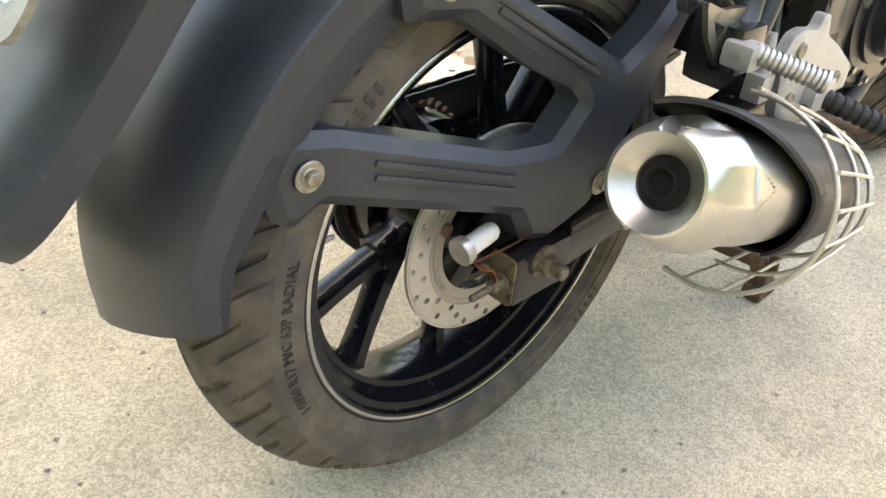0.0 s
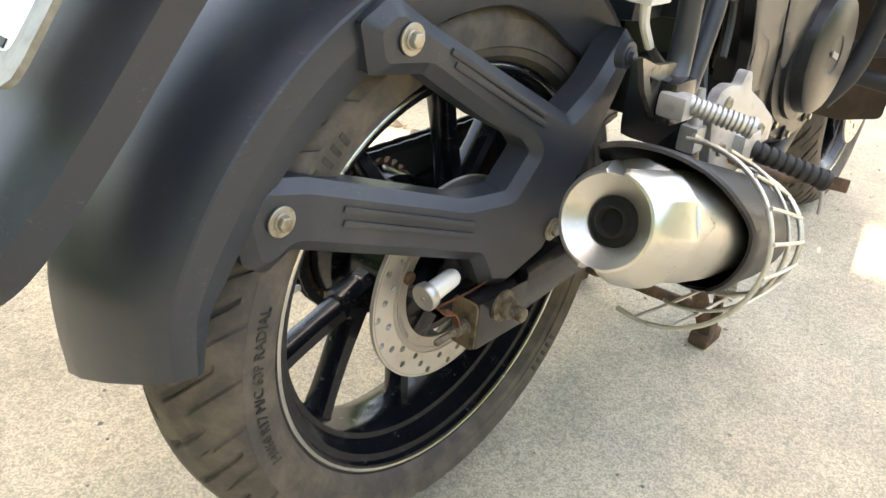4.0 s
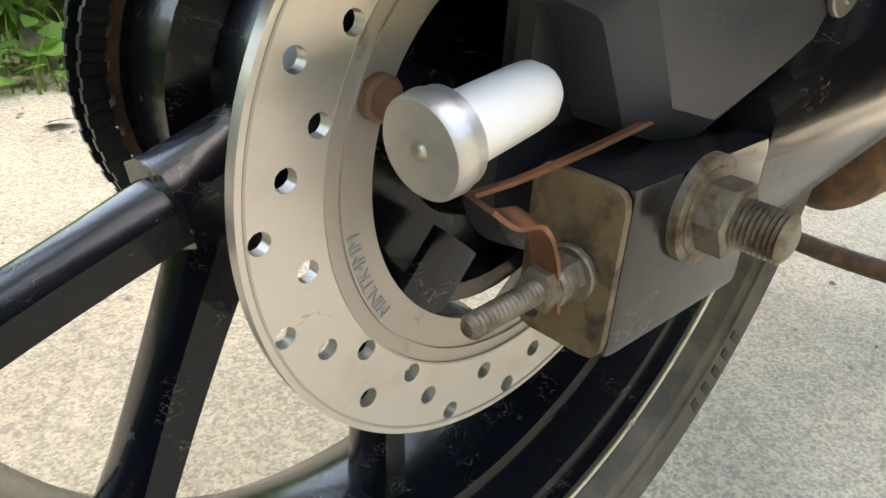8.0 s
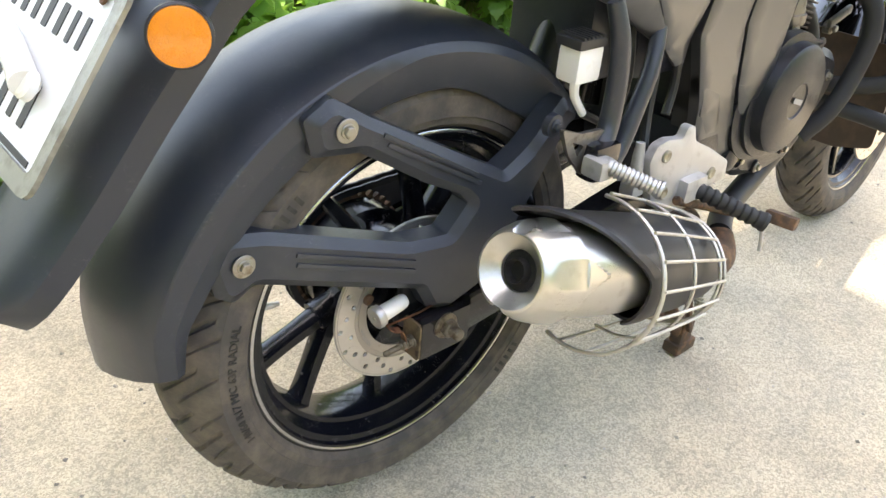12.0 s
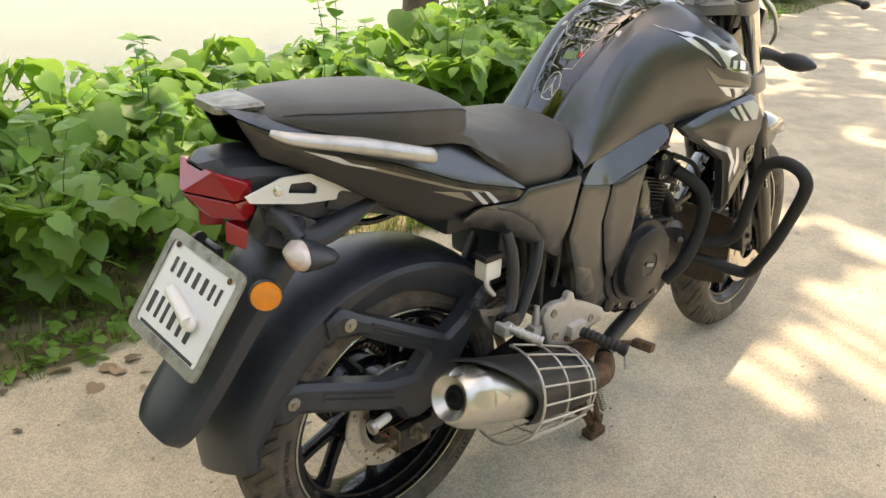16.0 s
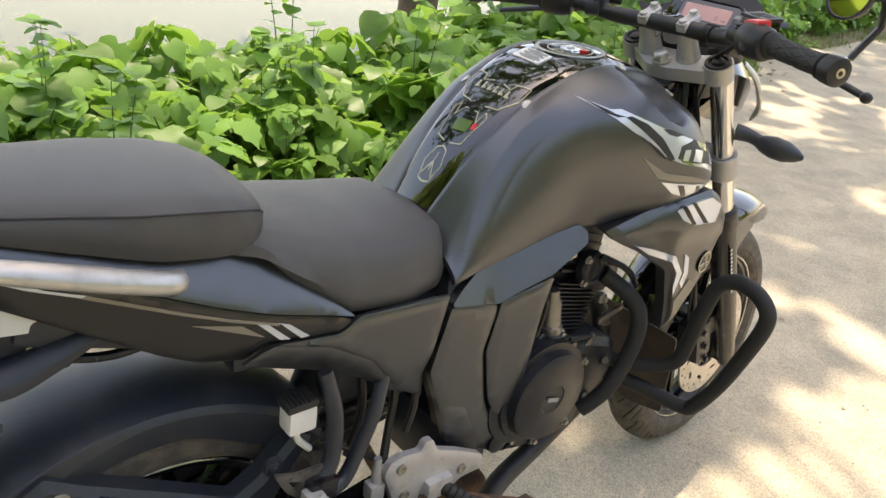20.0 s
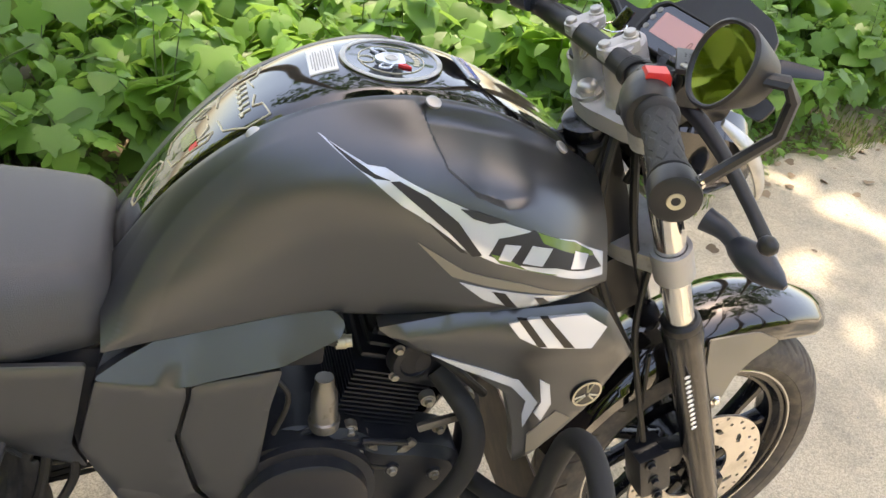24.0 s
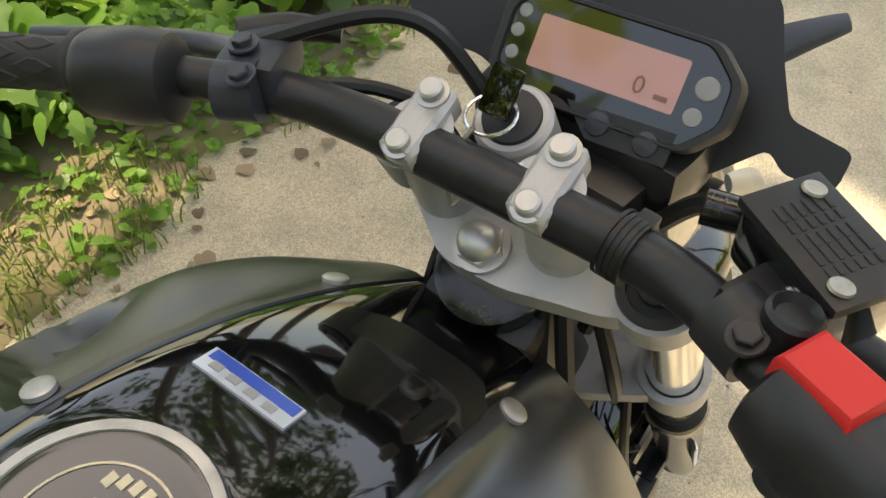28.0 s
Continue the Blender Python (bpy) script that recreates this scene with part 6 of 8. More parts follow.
# ---- foot rests, hangers, reservoir, stand ----
hanger = part("peg_hanger", tube([(0.190, -0.140, 0.660), (0.198, -0.150, 0.620), (0.204, -0.152, 0.577), (0.200, -0.155, 0.523), (0.178, -0.163, 0.492)], [0.010, 0.0115, 0.012, 0.0125, 0.014], n=14), "plastic", bike, "black tubular foot rest hanger with scratches")
part("hanger_tube", tube([(0.292, -0.135, 0.622), (0.273, -0.148, 0.575), (0.252, -0.152, 0.527), (0.224, -0.156, 0.477), (0.190, -0.162, 0.470)], [0.009, 0.0105, 0.011, 0.0115, 0.012], n=14), "plastic", hanger)
part("hanger_block", box((0.178, -0.165, 0.487), (0.045, 0.03, 0.045), 0.010), "steel_black", hanger)
part("hanger_plate", plate(rounded([(0.110, 0.536), (0.143, 0.524), (0.186, 0.521), (0.206, 0.496), (0.179, 0.479), (0.162, 0.465), (0.127, 0.501)], 0.006), -0.161, -0.155, [rounded([(0.130, 0.517), (0.152, 0.508), (0.143, 0.496)], 0.003)]), "fitting", bike, "worn triangular steel bracket")
part("bracket_boss", joined(turned([(0, 0.014), (0.008, 0.013)], (0.119, -0.135, 0.532), (0, -1, 0), 18), hex_head((0.119, -0.143, 0.532), (0, -1, 0), 0.0055, 0.006)), "plastic", bike)
def ribbed_peg(p, q, r, mat, name, label, nrib=11):
    p, q = Vector(p), Vector(q)
    l = (q - p).length
    prof = [(0, r * 0.8), (l * 0.06, r)]
    for i in range(nrib):
        t = 0.1 + 0.8 * i / nrib
        prof += [(l * t, r), (l * (t + 0.03), r * 0.84), (l * (t + 0.045), r * 0.84), (l * (t + 0.065), r)]
    prof += [(l * 0.93, r), (l * 0.95, r * 1.12), (l, r * 1.05)]
    return part(name, turned(prof, p, q - p, 16), mat, bike, label)
ribbed_peg((0.162, -0.184, 0.492), (0.194, -0.246, 0.477), 0.0100, "alu", "pillion_peg", "ribbed silver pillion foot peg")
part("peg_knuckle", box((0.160, -0.180, 0.488), (0.026, 0.03, 0.024), 0.006), "cast", bike)
plate_m = part("rearset_plate", panel([(0.290, 0.455), (0.300, 0.474), (0.322, 0.478), (0.356, 0.472), (0.362, 0.488), (0.378, 0.486), (0.388, 0.462), (0.435, 0.440), (0.492, 0.408), (0.498, 0.378), (0.45, 0.378), (0.415, 0.355), (0.36, 0.362), (0.315, 0.385)], lambda a, b: 0.168, thick=0.012, round_d=0.003, round_w=0.006, step=0.015), "cast", bike, "light grey cast foot rest plate")
for x, z in ((0.318, 0.458), (0.330, 0.402), (0.445, 0.402)):
    part("plate_bolt", turned([(0, 0.009), (0.003, 0.009), (0.004, 0.007), (0.002, 0.004)], (x, -0.168, z), (0, -1, 0), 16), "steel", plate_m)
ribbed_peg((0.400, -0.172, 0.392), (0.455, -0.262, 0.362), 0.0125, "grip", "rider_peg", "black rubber rider foot peg on a silver mount", 8)
part("peg_mount", box((0.392, -0.168, 0.395), (0.05, 0.03, 0.035), 0.008), "cast", bike)
part("peg_feeler", tube([(0.452, -0.258, 0.360), (0.456, -0.262, 0.335), (0.458, -0.263, 0.318)], 0.003, n=8), "cast", bike)
part("brake_pedal", joined(tube([(0.36, -0.175, 0.385), (0.44, -0.180, 0.355), (0.50, -0.200, 0.335), (0.540, -0.225, 0.330)], 0.0065, n=10), box((0.545, -0.245, 0.332), (0.030, 0.045, 0.018), 0.003, Euler((0, 0.3, 0.2)).to_matrix().to_4x4())), "rust", bike, "brown steel brake pedal")
res = part("brake_reservoir", joined(box((0.160, -0.129, 0.594), (0.041, 0.031, 0.040), 0.006), tube([(0.158, -0.129, 0.574), (0.160, -0.130, 0.555), (0.18, -0.13, 0.53)], [0.006, 0.005, 0.005], n=8)), "white", bike, "translucent white brake fluid reservoir")
lid = part("reservoir_lid", box((0.158, -0.129, 0.619), (0.046, 0.036, 0.011), 0.003), "mark", res, "black ribbed lid")
for i in range(6):
    part("lid_rib", box((0.142 + 0.0065 * i, -0.129, 0.6255), (0.003, 0.034, 0.003), 0.0005), "mark", res)
for pts, r in (([(0.18, -0.13, 0.53), (0.24, -0.12, 0.50), (0.30, -0.14, 0.46)], 0.005), ([(0.31, -0.10, 0.66), (0.330, -0.115, 0.58), (0.315, -0.13, 0.50), (0.30, -0.145, 0.46)], 0.0065), ([(0.27, -0.10, 0.66), (0.27, -0.12, 0.56), (0.25, -0.12, 0.48)], 0.006), ([(0.35, -0.12, 0.64), (0.36, -0.13, 0.55), (0.34, -0.14, 0.50)], 0.006)):
    part("brake_hose", tube(pts, r, n=8), "cable", bike)
part("hose_union", joined(turned([(0, 0.009), (0.03, 0.008), (0.05, 0.006)], (0.288, -0.150, 0.425), (0.05, 0.1, 1), 12), box((0.285, -0.150, 0.42), (0.025, 0.022, 0.03), 0.004)), "cast", bike)
stand = part("centre_stand", tube([(0.545, -0.125, 0.075), (0.55, 0, 0.065), (0.545, 0.125, 0.075)], 0.010, n=10), "rust", bike, "rusty steel centre stand resting on the road")
for s in (-1, 1):
    part("stand_leg", tube([(0.44, s * 0.10, 0.27), (0.50, s * 0.115, 0.16), (0.575, s * 0.125, 0.035)], 0.0125, n=10), "rust", stand)
    part("stand_foot", joined(box((0.582, s * 0.128, 0.013), (0.055, 0.032, 0.022), 0.005), box((0.58, s * 0.128, 0.04), (0.035, 0.024, 0.05), 0.006)), "rust", stand)
spring_pts = [(0.505 + 0.0075 * math.cos(i * 0.9) + 0.0006 * i, -0.155 + 0.0075 * math.sin(i * 0.9), 0.235 - 0.00125 * i) for i in range(110)]
part("stand_spring", tube(spring_pts, 0.0018, n=6, k=1), "steel", stand, "coiled steel return spring")
part("stand_leg_bracket", tube([(0.49, -0.13, 0.26), (0.53, -0.14, 0.17), (0.575, -0.14, 0.06)], [0.012, 0.012, 0.014], n=8, flat=0.5), "rust", stand)
part("left_side_stand", tube([(0.45, 0.15, 0.24), (0.30, 0.19, 0.20), (0.16, 0.21, 0.215)], [0.010, 0.010, 0.009], n=10), "steel", bike, "folded steel side stand")

# ---- engine, frame, crash guard ----
part("crankcase", joined(box((0.62, 0, 0.44), (0.30, 0.22, 0.17), 0.03), box((0.70, 0, 0.37), (0.20, 0.20, 0.06), 0.02), turned([(-0.15, 0.07), (-0.145, 0.098), (-0.11, 0.102), (0.11, 0.102)], (0.612, 0, 0.472), (0, 1, 0), 40)), "engine", bike, "black engine casing")
clutch = part("clutch_cover", turned([(0, 0.098), (0.012, 0.097), (0.014, 0.085), (0.030, 0.083), (0.034, 0.078), (0.036, 0.03), (0.0365, 0.028), (0.0345, 0.026), (0.034, 0.002)], (0.629, -0.142, 0.475), (0, -1, 0), 48), "engine", bike, "round black clutch cover")
part("cover_mark", box((0.629, -0.1793, 0.475), (0.028, 0.0012, 0.008), 0.0004, Euler((0, 0.3, 0)).to_matrix().to_4x4()), "mark_grey", clutch)
part("ignition_cover", turned([(0, 0.04), (0.014, 0.038), (0.018, 0.03), (0.019, 0.004)], (0.735, -0.115, 0.408), (0, -1, 0), 28), "engine", bike)
case = part("crankcase_cover", panel([(0.540, 0.475), (0.556, 0.545), (0.610, 0.580), (0.690, 0.562), (0.735, 0.530), (0.780, 0.525), (0.850, 0.500), (0.862, 0.455), (0.835, 0.405), (0.790, 0.375), (0.770, 0.330), (0.700, 0.318), (0.600, 0.335), (0.545, 0.400)], lambda a, b: 0.132, thick=0.06, round_w=0.014, round_d=0.012, step=0.02, corner=0.02, flat=True), "engine", bike, "black cast crankcase cover with bolted rim", sharp=24)
for x, z in ((0.573, 0.531), (0.637, 0.555), (0.700, 0.530), (0.752, 0.488), (0.815, 0.470), (0.556, 0.462), (0.735, 0.358), (0.779, 0.400), (0.655, 0.345), (0.590, 0.372)):
    part("bolt_boss", turned([(-0.014, 0.0135), (0.000, 0.0115), (0.006, 0.0105)], (x, -0.130, z), (0, -1, 0), 14), "engine", case)
    part("casing_bolt", hex_head((x, -0.136, z), (0, -1, 0), 0.0055, 0.007, 1.4), "steel", case)
for p, q in (((0.660, 0.552), (0.700, 0.548)), ((0.705, 0.545), (0.770, 0.530)), ((0.585, 0.552), (0.640, 0.575))):
    part("casing_rib", tube([(p[0], -0.128, p[1]), (q[0], -0.126, q[1])], 0.0045, n=8, k=1), "engine", case)
for x, z in ((0.765, 0.515), (0.798, 0.470), (0.755, 0.455), (0.71, 0.535), (0.69, 0.555), (0.815, 0.545), (0.845, 0.60), (0.79, 0.60)):
    part("engine_bolt", joined(turned([(-0.012, 0.011), (0, 0.0105)], (x, -0.118, z), (0, -1, 0), 12), hex_head((x, -0.118, z), (0, -1, 0), 0.0058, 0.008, 1.3)), "steel", bike)
# cylinder with cooling fins, leaning forward
CT = Matrix.Translation((0.742, 0, 0.605)) @ Euler((0, 0.26, 0)).to_matrix().to_4x4()
b = box((0, 0, 0.0), (0.095, 0.135, 0.17), 0.012)
b.transform(CT)
cylinder = part("engine_cylinder", b, "engine", bike, "black finned engine cylinder")
for i in range(12):
    b = box((0, 0, -0.066 + 0.0080 * i), (0.115, 0.185, 0.0034), 0.0012)
    b.transform(CT)
    part("cooling_fin", b, "engine", cylinder)
for i in range(5):
    b = box((0.0, 0, 0.044 + 0.017 * i), (0.112 - 0.010 * i, 0.17 - 0.006 * i, 0.006), 0.002)
    b.transform(CT)
    part("head_fin", b, "engine", cylinder)
b = box((0, 0, 0.105), (0.10, 0.14, 0.09), 0.02)
b.transform(CT)
part("cylinder_head", b, "engine", bike)
b = box((0.09, -0.045, 0.03), (0.10, 0.05, 0.05), 0.012)
b.transform(CT)
part("engine_mount", b, "engine", bike)
head_lobe = part("head_cover", joined(turned([(0, 0.034), (0.012, 0.034), (0.018, 0.030), (0.020, 0.022), (0.017, 0.020), (0.017, 0.003)], (0.765, -0.083, 0.655), (0.15, -1, 0.05), 32), box((0.79, -0.075, 0.635), (0.075, 0.05, 0.055), 0.014, Matrix.Rotation(radians(18), 4, "Y"))), "engine", bike, "dark cast head side cover")
for x, z in ((0.742, 0.682), (0.797, 0.671), (0.742, 0.636)):
    part("cover_bolt", hex_head((x, -0.102, z), (0, -1, 0), 0.0055, 0.007, 1.4), "steel", head_lobe)
for p, q in (((0.700, 0.520), (0.722, 0.528)), ((0.785, 0.560), (0.835, 0.575)), ((0.748, 0.500), (0.775, 0.530))):
    part("engine_bracket", box(((p[0] + q[0]) / 2, -0.126, (p[1] + q[1]) / 2), (math.hypot(q[0] - p[0], q[1] - p[1]) + 0.012, 0.008, 0.014), 0.004, Matrix.Rotation(-math.atan2(q[1] - p[1], q[0] - p[0]), 4, "Y")), "fitting", bike, "small cast bracket")
part("starter_motor", joined(turned([(-0.006, 0.012), (-0.004, 0.019), (0.006, 0.0205), (0.010, 0.0205), (0.012, 0.0175), (0.050, 0.0170), (0.062, 0.013), (0.075, 0.012)], (0.653, -0.122, 0.578), (-0.06, 0.12, 1), 26), hex_head((0.653, -0.1235, 0.572), (0.06, -0.3, -1), 0.006, 0.006)), "fitting", bike, "small dull metal cylindrical engine fitting")
part("throttle_body", joined(turned([(0, 0.022), (0.05, 0.022), (0.052, 0.026), (0.07, 0.026)], (0.60, -0.06, 0.70), (0.9, 0, 0.1), 20), box((0.62, -0.09, 0.70), (0.05, 0.05, 0.05), 0.008)), "engine", bike, "black throttle body")
part("brass_fitting", turned([(0, 0.009), (0.012, 0.0095), (0.014, 0.008), (0.02, 0.008)], (0.655, -0.118, 0.715), (0.9, -0.1, 0.15), 12), "gold", bike)
for pts, r in (([(0.56, -0.13, 0.70), (0.60, -0.145, 0.66), (0.585, -0.15, 0.60)], 0.0035), ([(0.66, -0.12, 0.715), (0.62, -0.125, 0.73), (0.56, -0.12, 0.71)], 0.006), ([(0.64, -0.13, 0.55), (0.69, -0.15, 0.53), (0.74, -0.14, 0.50)], 0.003), ([(0.78, -0.10, 0.68), (0.82, -0.13, 0.66), (0.86, -0.13, 0.62)], 0.006)):
    part("engine_hose", tube(pts, r, n=8), "cable", bike)
part("main_frame", joined(tube([(0.93, 0, 0.86), (0.88, 0, 0.70), (0.86, 0, 0.55), (0.80, 0, 0.42)], 0.022, n=12), tube([(0.93, 0.0, 0.92), (0.75, 0.06, 0.83), (0.52, 0.08, 0.70), (0.47, 0.08, 0.42)], 0.022, n=12), tube([(0.93, 0.0, 0.92), (0.75, -0.06, 0.83), (0.52, -0.08, 0.70), (0.47, -0.08, 0.42)], 0.022, n=12), tube([(0.52, -0.09, 0.71), (0.2, -0.09, 0.74), (-0.2, -0.05, 0.86)], 0.012, n=10), tube([(0.52, 0.09, 0.71), (0.2, 0.09, 0.74), (-0.2, 0.05, 0.86)], 0.012, n=10)), "steel_black", bike, "black tubular steel frame")
part("frame_strut", joined(tube([(-0.12, -0.07, 0.80), (0.0, -0.075, 0.73), (0.1, -0.08, 0.70)], 0.009, n=10), tube([(-0.13, -0.06, 0.74), (-0.05, -0.065, 0.72), (0.06, -0.07, 0.74)], 0.006, n=10), tube([(-0.13, -0.06, 0.80), (-0.10, -0.06, 0.72)], 0.006, n=8, k=2)), "steel_black", bike)
airbox = part("air_box", box((0.42, 0, 0.62), (0.22, 0.20, 0.18), 0.03), "plastic", bike, "black air box below the seat")
part("intake_duct", box((0.30, 0, 0.60), (0.10, 0.14, 0.14), 0.02), "plastic", airbox)
part("seat_tray", box((0.25, 0, 0.69), (0.34, 0.2, 0.05), 0.015), "plastic", airbox)
part("shock_absorber", joined(turned([(0, 0.03), (0.2, 0.03)], (0.22, 0, 0.42), (0.35, 0, 1), 20)), "engine", bike)
part("pivot_casting", joined(box((0.47, -0.06, 0.40), (0.08, 0.16, 0.12), 0.02), turned([(0, 0.022), (0.01, 0.021), (0.014, 0.012)], (0.556, -0.130, 0.385), (0, -1, 0), 20), turned([(0, 0.018), (0.01, 0.017), (0.012, 0.012), (0.006, 0.010)], (0.575, -0.130, 0.378), (0, -1, 0), 20)), "engine", bike)
part("exhaust_header", tube([(0.80, -0.02, 0.60), (0.88, -0.05, 0.52), (0.86, -0.09, 0.38), (0.72, -0.11, 0.31), (0.58, -0.14, 0.29), (0.50, -0.18, 0.29)], 0.019, n=14), "heat", bike, "black exhaust header pipe")
for s in (-1, 1):
    g = part("crash_guard", tube([(0.82, s * 0.06, 0.42), (0.87, s * 0.11, 0.408), (0.91, s * 0.170, 0.396), (0.943, s * 0.245, 0.386), (0.944, s * 0.272, 0.408), (0.938, s * 0.305, 0.475), (0.932, s * 0.334, 0.560), (0.921, s * 0.355, 0.630), (0.921, s * 0.352, 0.662), (0.923, s * 0.325, 0.682), (0.926, s * 0.285, 0.684), (0.923, s * 0.255, 0.662), (0.924, s * 0.240, 0.605), (0.928, s * 0.228, 0.530), (0.928, s * 0.215, 0.478), (0.905, s * 0.175, 0.450), (0.85, s * 0.09, 0.440)], 0.0145, n=14), "foam", bike, "thick black foam-sleeved crash guard bar")
    part("guard_stay", tube([(0.77, s * 0.14, 0.375), (0.800, s * 0.162, 0.420), (0.832, s * 0.168, 0.480), (0.846, s * 0.168, 0.550), (0.838, s * 0.150, 0.600), (0.80, s * 0.10, 0.640)], 0.0155, n=14), "foam", g)
flap_o = rounded([(-0.190, 0.322), (-0.120, 0.300), (0.120, 0.300), (0.190, 0.322), (0.200, 0.514), (-0.200, 0.514)], 0.01)
part("mud_flap", sheet(fine_outline(flap_o, 0.04), lambda a, b: (0.940 + 0.19 * (0.514 - b), a, b), lambda a, b: (0.937 + 0.19 * (0.514 - b), a, b)), "rust_paint", bike, "rusty brown sheet mud flap behind the front wheel")

# ---- front end: turned a little to the left about the steering head ----
HEAD = Vector((0.949, 0.0, 1.010))
DN = Vector((math.sin(radians(27)), 0, -math.cos(radians(27))))
FW = Vector((math.cos(radians(27)), 0, math.sin(radians(27))))
STEER = Matrix.Translation(HEAD) @ Matrix.Rotation(radians(-5.0), 4, DN) @ Matrix.Translation(-HEAD)
STEER_BACK = STEER.inverted()


def fr(s, n, y):
    """A place along the fork, before steering: s down from the top yoke, n ahead of the head, y to the left."""
    return HEAD + DN * s + FW * n + Vector((0, y, 0))


def other(p):
    """The same place on the other side of the steered front end."""
    q = STEER_BACK @ Vector(p)
    return STEER @ Vector((q.x, -q.y, q.z))


def front(name, bm, mat, parent=None, label="", sharp=38):
    bm.transform(STEER)
    return part(name, bm, mat, parent or bike, label, sharp)


FAX = fr(0.820, 0.036, 0)
front_pairs = [radians(33 + 72 * k) for k in range(5)]
front_wheel, put_f, front_tyre = wheel("front_wheel", FAX, 0.294, 0.051, 0.2159, 0.040, 28, "black ten-spoke front wheel", front_pairs, STEER)
fholes = []
for i in range(40):
    a = radians(9.0 * i)
    r = [0.116, 0.129, 0.118, 0.126][i % 4]
    fholes.append(circle2((r * math.cos(a), r * math.sin(a)), 0.0036, 10))
for i in range(10):
    a = radians(36 * i + 10)
    c = (0.098 * math.cos(a), 0.098 * math.sin(a))
    t = (math.cos(a + 1.1), math.sin(a + 1.1))
    n_ = (-t[1], t[0])
    fholes.append([(c[0] + t[0] * u * 0.013 + n_[0] * v * 0.006, c[1] + t[1] * u * 0.013 + n_[1] * v * 0.006) for u, v in ((-1, -0.5), (0.2, -1), (1, -0.4), (1, 0.5), (0, 0.9), (-0.8, 0.6))])
fdisc = sheet(circle2((0, 0), 0.136, 120), lambda a, b: (FAX.x + a, -0.066, FAX.z + b), lambda a, b: (FAX.x + a, -0.0615, FAX.z + b), [circle2((0, 0), 0.066, 60)] + fholes)
fd = put_f("brake_disc", fdisc, "disc", "drilled steel front brake disc", 30)
for k in range(5):
    a = radians(72 * k + 30)
    put_f("disc_tab", spoke((FAX.x, -0.058, FAX.z), a, a, 0.035, 0.074, 0.012, 0.004), "rim")
FORKS = {-1: (0.028, -0.106), 1: (0.048, 0.088)}
for s in (-1, 1):
    n0, y = FORKS[s]
    leg = front("fork_tube", turned([(0.016, 0.0205), (0.03, 0.0205), (0.40, 0.0205)], fr(0, n0, y), DN, 28), "chrome", None, "chromed upper fork tube")
    sl = front("fork_slider", turned([(0.365, 0.024), (0.367, 0.0285), (0.385, 0.030), (0.400, 0.0285), (0.42, 0.0275), (0.66, 0.0275), (0.70, 0.026), (0.80, 0.024), (0.85, 0.020), (0.855, 0.012)], fr(0, n0, y), DN, 28), "steel_black", None, "black lower fork slider")
    front("dust_seal", turned([(0.352, 0.0225), (0.356, 0.0275), (0.368, 0.0285), (0.372, 0.0265)], fr(0, n0, y), DN, 24), "cable", sl)
    for i in range(12):
        b_ = box((0, 0, 0), (0.0022, 0.030, 0.0058), 0.0004)
        if s < 0:
            b_.transform(Matrix.Translation(fr(0.455 + 0.0115 * i, n0, y) + Vector((-0.012, s * 0.0250, -0.004))) @ Matrix.Rotation(radians(27), 4, "Y") @ Matrix.Rotation(radians(115), 4, "Z"))
            front("print_bar", b_, "sticker", sl)
        else:
            b_.free()
    front("fork_cap", turned([(0.008, 0.008), (0.009, 0.0105), (0.014, 0.0110), (0.015, 0.0175), (0.020, 0.018), (0.026, 0.018)], fr(0, n0 - 0.002, y * 0.95), DN, 20), "mark", leg, "black fork cap bolt")
    front("cap_socket", ringed([(0.010, 0.0175), (0.010, 0.0225), (0.016, 0.0235), (0.016, 0.0175)], fr(0, n0 - 0.002, y * 0.95), DN, 28), "mark", leg, "black fork top socket")
    front("axle_clamp", joined(box(fr(0.82, 0.036, s * 0.085), (0.05, 0.05, 0.055), 0.012), hex_head(fr(0.82, 0.036, s * 0.112), (0, s, 0), 0.010, 0.010)), "steel_black", sl)
front("front_axle", turned([(-0.10, 0.010), (0.10, 0.010)], FAX, (0, 1, 0), 12), "steel")
# yokes
def yoke(s0, s1, half, front_n, rear_n, mat, name, label):
    o = rounded([(-half, 0.060), (-half - 0.020, 0.036), (-half - 0.018, 0.016), (-half + 0.006, 0.000), (-0.050, rear_n + 0.007), (-0.022, rear_n), (0.022, rear_n), (0.040, rear_n + 0.014), (half - 0.016, 0.024), (half + 0.004, 0.036), (half + 0.008, 0.050), (half - 0.010, 0.066), (half - 0.032, front_n), (-half + 0.032, front_n)], 0.012)
    return front(name, sheet(o, lambda a, b: fr(s0, b, a), lambda a, b: fr(s1, b, a)), mat, None, label)
top_yoke = yoke(0.020, 0.046, 0.091, 0.044, -0.014, "cast", "top_yoke", "silver cast top yoke")
yoke(0.225, 0.255, 0.100, 0.058, -0.03, "cast", "lower_yoke", "silver cast lower yoke")
for s in (-1, 1):
    front("fork_clamp", ringed([(0.215, 0.0215), (0.215, 0.0275), (0.265, 0.0275), (0.265, 0.0215)], fr(0, *FORKS[s]), DN, 28), "cast")
    front("yoke_ring", ringed([(0.014, 0.019), (0.014, 0.0265), (0.046, 0.0265), (0.046, 0.019)], fr(0, FORKS[s][0] - 0.002, FORKS[s][1] * 0.95), DN, 28), "cast")
front("steering_stem", turned([(0.046, 0.030), (0.049, 0.037), (0.066, 0.038), (0.072, 0.034), (0.075, 0.026), (0.20, 0.026), (0.205, 0.03), (0.23, 0.03)], HEAD, DN, 24), "steel_black")
